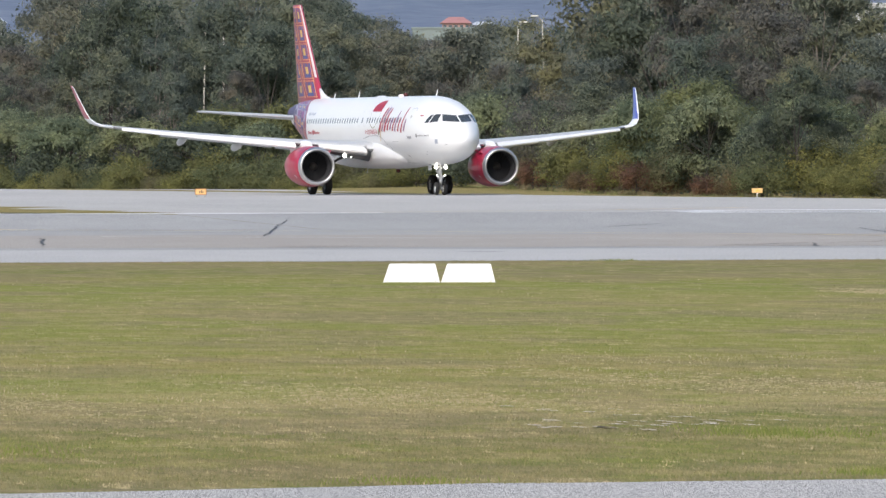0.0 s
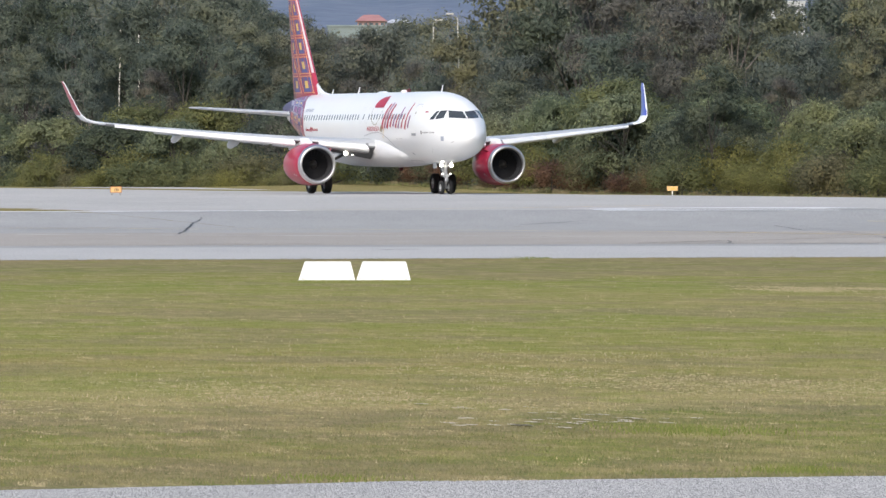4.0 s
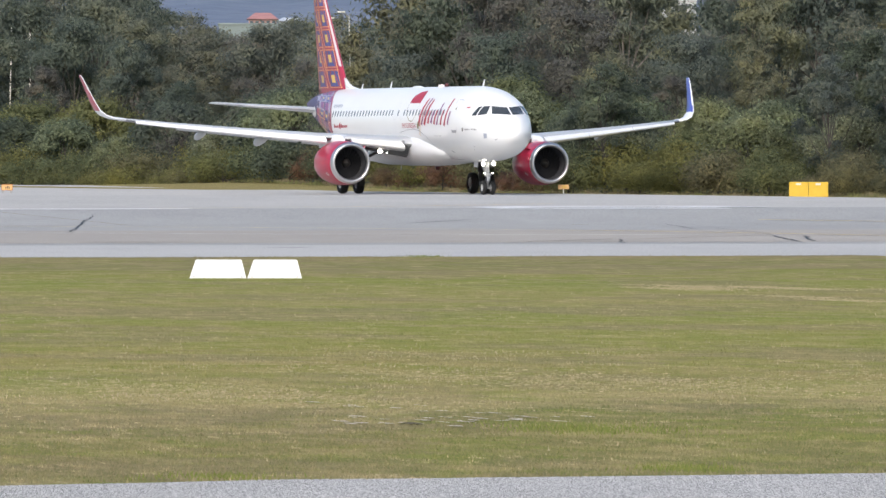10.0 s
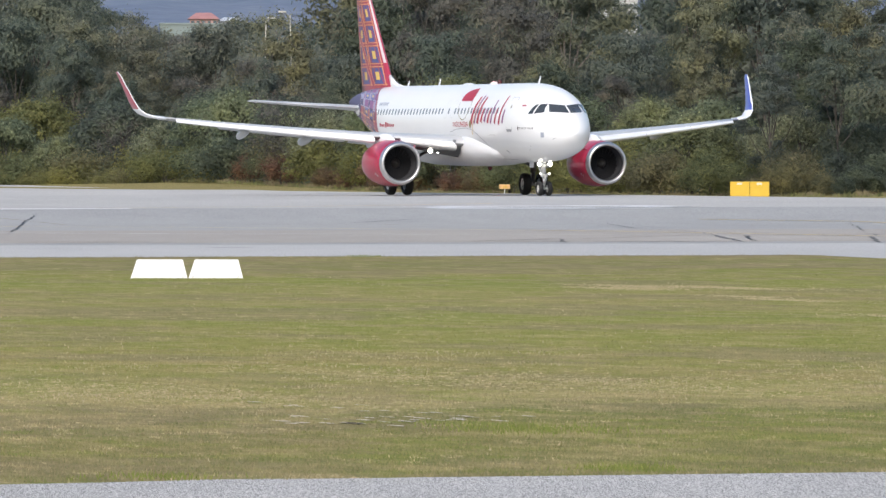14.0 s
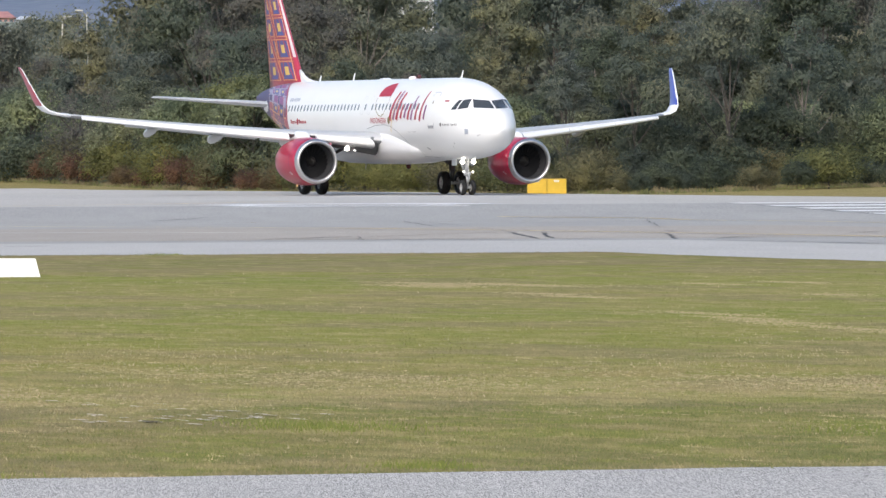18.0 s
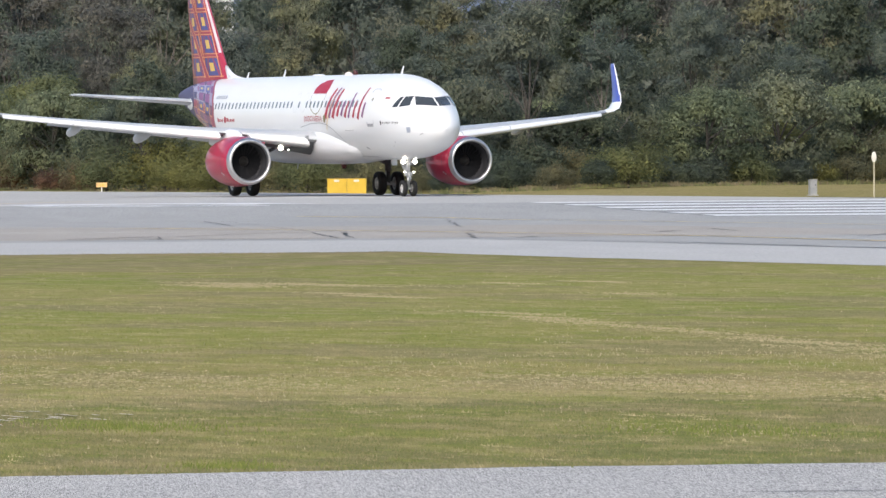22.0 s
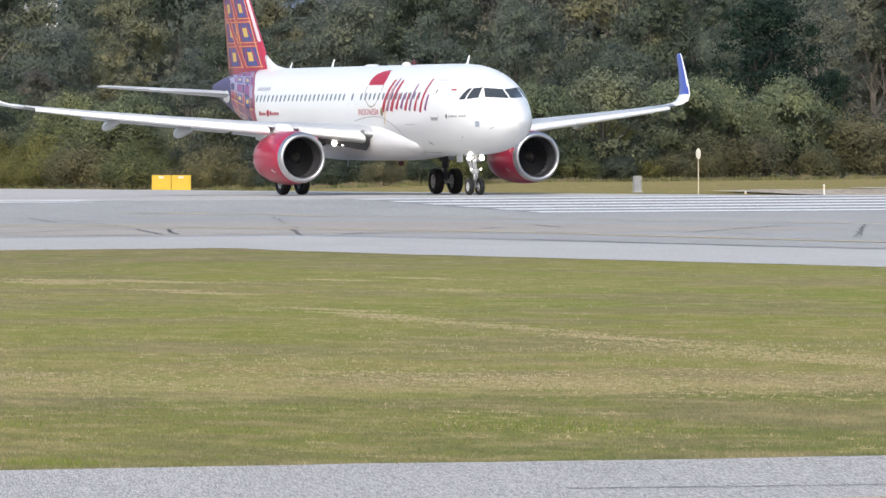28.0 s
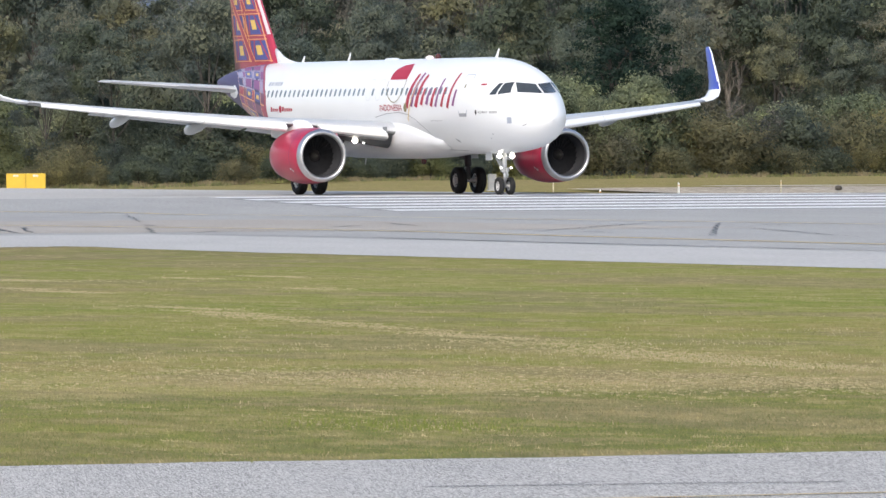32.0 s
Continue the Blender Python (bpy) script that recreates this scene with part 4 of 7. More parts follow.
def build_wheel(name, parent, at, radius, width, side_sign):
    """A tyre and hub that turn about their axle; the wheel's own space is its axle."""
    r, w = radius, width / 2
    hub_r = r * 0.52
    wheel = part(name, lathe(bmesh.new(), [(-w * 0.75, hub_r), (-w * 0.95, hub_r + 0.1 * r), (-w, r * 0.78), (-w * 0.86, r * 0.93), (-w * 0.55, r * 0.99), (-w * 0.33, r), (-w * 0.30, r * 0.985), (-w * 0.27, r), (0, r),
                                              (w * 0.27, r), (w * 0.30, r * 0.985), (w * 0.33, r), (w * 0.55, r * 0.99), (w * 0.86, r * 0.93), (w, r * 0.78), (w * 0.95, hub_r + 0.1 * r), (w * 0.75, hub_r)], axis="Y", n=40), TYRE, parent, "black rubber tyre", True)
    wheel.location = at
    bm = bmesh.new()
    lathe(bm, [(-w * 0.72, hub_r), (-w * 0.55, hub_r * 0.92), (-w * 0.35, hub_r * 0.6), (-w * 0.6, hub_r * 0.35), (-w * 0.75, 0.01), (w * 0.75, 0.01), (w * 0.6, hub_r * 0.35), (w * 0.35, hub_r * 0.6), (w * 0.55, hub_r * 0.92), (w * 0.72, hub_r)], axis="Y", n=28)
    part("hub", bm, HUB, wheel, "grey metal wheel hub", True)
    bm = bmesh.new()
    for k in range(8):
        a = k * math.tau / 8
        for sg in (-1, 1):
            rod(bm, (hub_r * 0.68 * math.cos(a), sg * w * 0.30, hub_r * 0.68 * math.sin(a)), (hub_r * 0.68 * math.cos(a), sg * w * 0.50, hub_r * 0.68 * math.sin(a)), hub_r * 0.13, n=6)
    part("hub_bolts", bm, DARK_METAL, wheel)
    return wheel


WHEELS, BEACONS = [], []


def build_nose_gear(parent):
    x = NOSE - 5.07
    gear = part("nose_gear", rod(rod(bmesh.new(), (x, 0, 0.38), (x, 0, 1.15), 0.065, n=14), (x, 0, 1.0), (x - 0.1, 0, 2.1), 0.10, n=14), STEEL, parent, "bright metal nose gear leg", True)
    bm = bmesh.new()
    rod(bm, (x, -0.30, 0.38), (x, 0.30, 0.38), 0.06)
    part("axle", bm, GEAR, gear)
    bm = bmesh.new()
    rod(bm, (x + 0.02, 0.05, 0.95), (x - 1.2, 0.05, 1.95), 0.05)
    rod(bm, (x + 0.02, -0.05, 0.95), (x - 1.2, -0.05, 1.95), 0.05)
    part("drag_brace", bm, GEAR, gear)
    bm = bmesh.new()
    rod(bm, (x + 0.06, 0, 1.12), (x + 0.34, 0, 0.86), 0.035)
    rod(bm, (x + 0.34, 0, 0.86), (x + 0.05, 0, 0.58), 0.035)
    part("torque_link", bm, GEAR, gear)
    bm = bmesh.new()
    box(bm, x - 0.10, x + 0.12, -0.17, 0.17, 0.98, 1.14, 0.03)
    part("steering_collar", bm, GEAR, gear)
    for sg in (-1, 1):
        w = build_wheel("wheel", gear, (x, sg * 0.25, 0.38), 0.38, 0.22, sg)
        WHEELS.append((w, 0.38, (x, sg * 0.25, 0.38)))
        bm = bmesh.new()
        bmesh.ops.create_uvsphere(bm, u_segments=16, v_segments=10, radius=0.11, matrix=Matrix.Translation((x + 0.12, sg * 0.30, 1.66)))
        part("taxi_light", bm, LAMP, gear, "lit taxi light")
        bm = bmesh.new()
        bmesh.ops.create_uvsphere(bm, u_segments=12, v_segments=8, radius=0.05, matrix=Matrix.Translation((x + 0.14, sg * 0.24, 1.16)))
        part("turn_off_light", bm, LAMP_DIM, gear, "lit runway turn-off light")
        bm = bmesh.new()
        rod(bm, (x + 0.02, 0, 1.62), (x + 0.05, sg * 0.30, 1.66), 0.035)
        part("light_bracket", bm, GEAR, gear)
        bm = bmesh.new()
        rod(bm, (x + 0.02, 0, 1.12), (x + 0.1, sg * 0.24, 1.16), 0.025)
        part("light_bracket", bm, GEAR, gear)
        bm = bmesh.new()
        box(bm, x - 0.95, x - 0.30, sg * 0.46 - 0.02, sg * 0.46 + 0.02, 1.48, 1.92, 0.015)
        part("gear_door", bm, WING_GREY, gear, "grey nose gear door")
    return gear


def build_main_gear(sg, parent):
    y = sg * 3.795
    gear = part("main_gear", rod(rod(bmesh.new(), (0, y, 0.585), (0, y, 1.4), 0.10, n=14), (0, y, 1.2), (0.05, y - sg * 0.15, 2.75), 0.16, n=14), GEAR_DARK, parent, "dark grey main gear leg", True)
    bm = bmesh.new()
    rod(bm, (0, y - 0.66, 0.585), (0, y + 0.66, 0.585), 0.10)
    part("axle", bm, GEAR, gear)
    bm = bmesh.new()
    rod(bm, (0, y, 1.5), (0, y - sg * 1.9, 2.5), 0.08)
    part("side_brace", bm, GEAR_DARK, gear)
    bm = bmesh.new()
    rod(bm, (-0.10, y, 1.35), (-0.42, y, 1.0), 0.05)
    rod(bm, (-0.42, y, 1.0), (-0.08, y, 0.7), 0.05)
    part("torque_link", bm, GEAR, gear)
    bm = bmesh.new()
    box(bm, -0.45, 0.35, y + sg * 0.30, y + sg * 0.34, 1.55, 2.75, 0.015)
    part("gear_door", bm, WING_GREY, gear, "grey main gear door")
    for k in (-1, 1):
        yy = y + k * 0.4635
        w = build_wheel("wheel", gear, (0, yy, 0.585), 0.585, 0.43, k)
        WHEELS.append((w, 0.585, (0, yy, 0.585)))
    return gear


def fin_point(d, z, out):
    """A point on the fin's right face: a thin symmetric blade."""
    t = clamp((z - 5.6) / 6.16)
    le, te = 30.0 + 5.05 * t, 35.75 + 1.2 * t
    c = clamp((d - le) / (te - le))
    th = 0.30 * (1 - 0.55 * t) * (math.sqrt(c) * (1 - c) * 2.6 if 0 < c < 1 else 0)
    return Vector((NOSE - d, -(th + out), z))


def flat_on_fin(name, poly, material, parent, out):
    bm = bmesh.new()
    bm.faces.new([bm.verts.new((d, z, 0)) for d, z in poly])
    zs, xs = [p[1] for p in poly], [p[0] for p in poly]
    for lo, hi, no in ((min(zs), max(zs), Vector((0, 1, 0))), (min(xs), max(xs), Vector((1, 0, 0)))):
        k = math.ceil(lo / 0.4) * 0.4
        while k < hi - 1e-4:
            bmesh.ops.bisect_plane(bm, geom=bm.verts[:] + bm.edges[:] + bm.faces[:], plane_co=no * k, plane_no=no)
            k += 0.4
    for v in bm.verts:
        v.co = fin_point(v.co.x, v.co.y, out)
    bmesh.ops.recalc_face_normals(bm, faces=bm.faces[:])
    if sum(f.normal.y for f in bm.faces) > 0:
        bmesh.ops.reverse_faces(bm, faces=bm.faces[:])
    return part(name, bm, material, parent)


def build_tail(parent):
    bm = bmesh.new()
    rings = []
    for z in steps(5.3, 11.76, 10):
        t = clamp((z - 5.6) / 6.16)
        le, te = 30.0 + 5.05 * t, 35.75 + 1.2 * t
        right = [fin_point(le + (te - le) * c, z, 0) for c in (0, 0.01, 0.04, 0.12, 0.3, 0.55, 0.8, 1)]
        rings.append(right + [Vector((p.x, -p.y, p.z)) for p in right[-2:0:-1]])
    loft(bm, rings)
    fin = part("fin", bm, FIN_RED, parent, "red tail fin with a blue and yellow woven-cloth pattern", True)
    bm = bmesh.new()
    rings = []
    for d, z, w in ((27.6, 5.87, 0.03), (28.6, 5.93, 0.06), (29.4, 6.04, 0.085), (30.0, 6.20, 0.10), (30.35, 6.36, 0.10), (30.75, 6.55, 0.08)):
        rings.append([Vector((NOSE - d, a * w, b)) for a, b in ((-1, 5.75), (-1, z - 0.12), (-0.5, z), (0.5, z), (1, z - 0.12), (1, 5.75))])
    loft(bm, rings)
    part("fin_fillet", bm, WHITE, fin, "white dorsal fillet", True)
    # pattern: columns lean with the fin; each cell is a blue diamond-cut square with a yellow heart
    def lean(u, z):
        t = (z - 5.6) / 6.16
        le, te = 30.0 + 5.05 * t, 35.75 + 1.2 * t
        return le + (te - le) * u
    def quad(u0, u1, z0, z1, sk=0.0):
        return [(lean(u0, z0), z0), (lean(u1, z0), z0), (lean(u1 + sk, z1), z1), (lean(u0 + sk, z1), z1)]
    for k in range(5):
        z0 = 5.95 + k * 1.16
        for u0, u1 in ((0.10, 0.44), (0.56, 0.90)):
            um = (u0 + u1) / 2
            w = (u1 - u0)
            flat_on_fin("fin_patch", quad(u0, u1, z0 + 0.10, z0 + 0.98), FIN_BLUE, fin, 0.006)
            flat_on_fin("fin_heart", quad(um - w * 0.17, um + w * 0.17, z0 + 0.32, z0 + 0.76), FIN_YELLOW, fin, 0.010)
            flat_on_fin("fin_bar", quad(u0 + w * 0.02, u0 + w * 0.10, z0 + 0.10, z0 + 0.98, w * 0.25), FIN_RED, fin, 0.012)
            flat_on_fin("fin_bar", quad(u1 - w * 0.10, u1 - w * 0.02, z0 + 0.10, z0 + 0.98, -w * 0.25), FIN_RED, fin, 0.012)
        flat_on_fin("fin_line", quad(0.06, 0.96, z0 + 1.02, z0 + 1.06), FIN_PINK, fin, 0.014)
        flat_on_fin("fin_line", quad(0.06, 0.96, z0 + 0.03, z0 + 0.07), FIN_PINK, fin, 0.014)
        flat_on_fin("fin_cross", [(lean(0.46, z0 + 0.1), z0 + 0.1), (lean(0.49, z0 + 0.1), z0 + 0.1), (lean(0.55, z0 + 0.98), z0 + 0.98), (lean(0.52, z0 + 0.98), z0 + 0.98)], FIN_PINK, fin, 0.014)
    flat_on_fin("leading_strip", quad(0.0, 0.032, 7.2, 11.74), FIN_EDGE, fin, 0.04)
    for z0, z1, u0, u1 in ((5.95, 8.95, 0.44, 0.94), (8.27, 11.27, 0.44, 0.94)):
        flat_on_fin("fin_band", [(lean(u0 - 0.05, z0), z0), (lean(u0 + 0.05, z0), z0), (lean(u1 + 0.03, z1), z1), (lean(u1 - 0.07, z1), z1)], FIN_RED, fin, 0.018)
        for e in (-0.055, 0.05):
            flat_on_fin("fin_line", [(lean(u0 + e, z0), z0), (lean(u0 + e + 0.022, z0), z0), (lean(u1 + e - 0.01, z1), z1), (lean(u1 + e - 0.032, z1), z1)], FIN_PINK, fin, 0.020)
    for u in (0.08, 0.455, 0.53, 0.92):
        flat_on_fin("fin_line", quad(u, u + 0.020, 5.95, 11.7), FIN_PINK, fin, 0.015)
    for sg in (-1, 1):
        bm = bmesh.new()
        loft(bm, [wing_ring(d, c, sg * y, z, 0.72) for y, d, c, z in ((0.4, 32.3, 3.9, 4.62), (1.2, 32.75, 3.55, 4.70), (6.0, 35.75, 1.55, 5.08), (6.22, 36.15, 1.1, 5.10))])
        st = part("stabiliser", bm, WING_GREY, parent, "pale grey horizontal stabiliser", True)
        bm = bmesh.new()
        loft(bm, [wing_ring(d, 0.16, sg * y, z - 0.005, 2.0) for y, d, z in ((1.0, 32.55, 4.69), (6.0, 35.68, 5.08))])
        part("leading_edge", bm, STEEL, st, "bare metal leading edge", True)
    return fin


def build_airliner():
    plane = new("airliner")
    tagged(plane, "white twin-engine airliner with crimson engines, taxiing with its lights on", "airliner")
    hull = fuselage_part("fuselage", 0, 31.2, WHITE, plane, steps_=[0.0, 0.03, 0.08, 0.16, 0.28, 0.45, 0.7, 1.0, 1.3, 1.6, 1.9, 2.2, 2.6, 3.0, 3.5, 4.2, 5, 6, 7.5, 10, 14, 18, 22, 24.5, 25.5, 26.5, 27.5, 28.5, 29.5, 30.4, 31.2])
    hull["label"] = "glossy white round fuselage"
    tail = fuselage_part("tail_cone", 31.2, 37.57, LILAC, plane, steps_=[31.2, 32, 33, 34, 35, 36, 36.8, 37.57])
    tail["label"] = "tapering tail cone"
    tail_wrap(plane)
    # belly fairing
    bm = bmesh.new()
    rings = []
    for d, w, z0, z1 in ((8.5, 1.42, 2.0, 2.5), (9.2, 1.60, 1.86, 2.85), (10.0, 1.76, 1.76, 3.15), (10.8, 1.90, 1.68, 3.36), (11.6, 2.01, 1.62, 3.47), (12.5, 2.09, 1.58, 3.51), (14, 2.16, 1.55, 3.45), (17, 2.18, 1.55, 3.25), (19.5, 2.1, 1.58, 2.9), (21, 1.8, 1.66, 2.6), (22.5, 1.1, 1.77, 2.2)):
        zc, hh = (z0 + z1) / 2, (z1 - z0) / 2
        rings.append([Vector((NOSE - d, w * math.copysign(abs(math.cos(a)) ** 0.75, math.cos(a)), zc + hh * math.copysign(abs(math.sin(a)) ** 0.75, math.sin(a)))) for a in (math.tau * k / 40 for k in range(40))])
    loft(bm, rings)
    part("belly_fairing", bm, BELLY, plane, "pale belly fairing", True)
    for sg in (-1, 1):
        build_wing(sg, plane, (BLUE, BLUE) if sg > 0 else (FIN_RED, FIN_RED))
        build_engine(sg, plane)
        build_main_gear(sg, plane)
    build_nose_gear(plane)
    build_tail(plane)
    # cabin windows, both sides
    d = 7.0
    while d < 28.1:
        if not 14.15 < d < 14.5 and not 15.25 < d < 15.6:
            for mir in (False, True):
                decal("cabin_window", rounded(d - 0.105, d + 0.105, 4.29, 4.62, 0.09, 3), CABIN_GLASS, hull, 0.008, mir)
        d += 0.533
    for mir in (False, True):
        for d0, d1, z0, z1 in ((4.72, 5.55, 3.42, 5.15), (14.08, 14.58, 4.08, 5.02), (15.18, 15.68, 4.08, 5.02)):
            o, i = rounded(d0, d1, z0, z1, 0.16), rounded(d0 + 0.028, d1 - 0.028, z0 + 0.028, z1 - 0.028, 0.14)
            dr = part("door", frame_bm(o, i, 0.006, mir), PALE_INK if d0 < 6 else SEAM_FAINT, hull, "cabin door outline")
            if d0 < 6:
                decal("sill_plate", [(d0 + 0.10, z0 - 0.08), (d1 - 0.06, z0 - 0.08), (d1 - 0.02, z0 + 0.06), (d0 + 0.06, z0 + 0.06)], SEAM, dr, 0.009, mir)
                decal("door_window", rounded(d0 + 0.36, d0 + 0.48, 4.55, 4.72, 0.05, 3), LOGO_OLIVE, dr, 0.012, mir)
    # flight-deck windows: two side panes and a broad pane a side, laid on the nose's curve
    for sg in (-1, 1):
        for pts in (((2.98, 4.25), (2.58, 4.26), (2.52, 4.75), (2.72, 4.73)), ((2.48, 4.26), (1.90, 4.33), (2.14, 4.78), (2.46, 4.75))):
            bm = bmesh.new()
            n = 6
            grid = []
            for i in range(n + 1):
                row = []
                for j in range(n + 1):
                    u, v = i / n, j / n
                    dd = (pts[0][0] * (1 - u) + pts[1][0] * u) * (1 - v) + (pts[3][0] * (1 - u) + pts[2][0] * u) * v
                    zz = (pts[0][1] * (1 - u) + pts[1][1] * u) * (1 - v) + (pts[3][1] * (1 - u) + pts[2][1] * u) * v
                    p = side(dd, zz, 0.014)
                    row.append(bm.verts.new((p.x, -p.y if sg > 0 else p.y, p.z)))
                grid.append(row)
            for a, b in zip(grid, grid[1:]):
                for k in range(n):
                    bm.faces.new((a[k], b[k], b[k + 1], a[k + 1]))
            bmesh.ops.recalc_face_normals(bm, faces=bm.faces[:])
            part("flight_deck_window", bm, SCREEN_GLASS, hull, "dark side window of the flight deck", True)
        bm = bmesh.new()
        grid = []
        for i in range(9):
            row = []
            for j in range(7):
                u, v = i / 8, j / 6
                y = 0.045 + u * (0.86 - 0.12 * v)
                z = (4.30 + 0.05 * u) * (1 - v) + (4.70 + 0.07 * u) * v
                lo_, hi_ = 0.3, 6.0
                for _ in range(22):
                    mid = (lo_ + hi_) / 2
                    top, bot, wid = curve_at(D_TOP, mid), curve_at(D_BOT, mid), curve_at(D_WID, mid)
                    inside = (y / wid) ** 2 + ((z - (top + bot) / 2) / ((top - bot) / 2)) ** 2 < 1
                    lo_, hi_ = (lo_, mid) if inside else (mid, hi_)
                row.append(bm.verts.new((NOSE - lo_ + 0.014, sg * y, z + 0.008)))
            grid.append(row)
        for a, b in zip(grid, grid[1:]):
            for k in range(6):
                bm.faces.new((a[k], b[k], b[k + 1], a[k + 1]))
        bmesh.ops.recalc_face_normals(bm, faces=bm.faces[:])
        part("windscreen", bm, SCREEN_GLASS, hull, "dark flight-deck windscreen", True)
    # aerials on the roof, drain masts under the belly
    for d0, h in ((5.55, 0.38), (21.95, 0.38), (27.3, 0.30)):
        bm = bmesh.new()
        loft(bm, [[Vector((NOSE - d0 - 0.20 - a, b, 5.84)) for a, b in ((0, 0), (0.15, 0.035), (0.34, 0), (0.15, -0.035))], [Vector((NOSE - d0 - a, b, 5.87 + h)) for a, b in ((0.0, 0), (0.08, 0.02), (0.16, 0), (0.08, -0.02))]])
        part("aerial", bm, SLAT_WHITE, hull, "white blade aerial")
    for d0, d1, h in ((16.6, 18.0, 0.10), (13.0, 13.25, 0.16)):
        bm = bmesh.new()
        loft(bm, [[Vector((NOSE - d, w * math.cos(a), 5.87 + hh * math.sin(a))) for a in (math.pi * k / 8 for k in range(9))] for d, w, hh in ((d0, 0.05, 0.01), (d0 + 0.2 * (d1 - d0), 0.2, h), (d0 + 0.8 * (d1 - d0), 0.2, h), (d1, 0.05, 0.01))])
        part("antenna_fairing", bm, WHITE, hull, smooth=True)
    for z0, up in ((5.86, 1), (1.56, -1)):
        at = (NOSE - 12.2 - (1.6 if up < 0 else 0), 0, z0)
        base = part("beacon", lathe(bmesh.new(), [(-0.02 * up, 0.13), (0.03 * up, 0.12), (0.05 * up, 0.10)], axis="Z", n=16, centre=at), GEAR, hull, "red anti-collision beacon", True)
        bm = lathe(bmesh.new(), [(0.03 * up, 0.12), (0.10 * up, 0.13), (0.17 * up, 0.12), (0.23 * up, 0.085), (0.26 * up, 0.01)], axis="Z", n=20)
        me = mesh_of(bm, "lamp")
        me.materials.append(BEACON_RED)
        me.materials.append(BEACON_LIT)
        for f in me.polygons:  # the lit window of the turning lamp looks ahead
            f.material_index = 1 if f.center.x > 0.085 else 0
        lamp = part("lamp", me, None, base, "turning red lamp with one lit window")
        lamp.location = at
        BEACONS.append((lamp, at))
    bm = bmesh.new()
    rod(bm, (NOSE - 20.3, 0, 1.62), (NOSE - 20.4, 0, 1.30), 0.03)
    part("drain_mast", bm, GEAR, hull)
    # livery on the right side
    dress(hull)
    return plane


def lettering(name, text, d_start, z_base, size, material, parent, width=None):
    """Raised text along the right side: it reads from the tail to the nose."""
    cu = bpy.data.curves.new(name, "FONT")
    cu.body, cu.size = text, size
    tmp = new("tmp_text", cu)
    me = bpy.data.meshes.new_from_object(tmp.evaluated_get(bpy.context.evaluated_depsgraph_get()))
    bpy.data.objects.remove(tmp)
    xs = [v.co.x for v in me.vertices]
    k = (width / (max(xs) - min(xs))) if width else 1.0
    for v in me.vertices:
        v.co = side(d_start - v.co.x * k, z_base + v.co.y, 0.014)
    me.materials.clear()
    return part(name, me, material, parent)


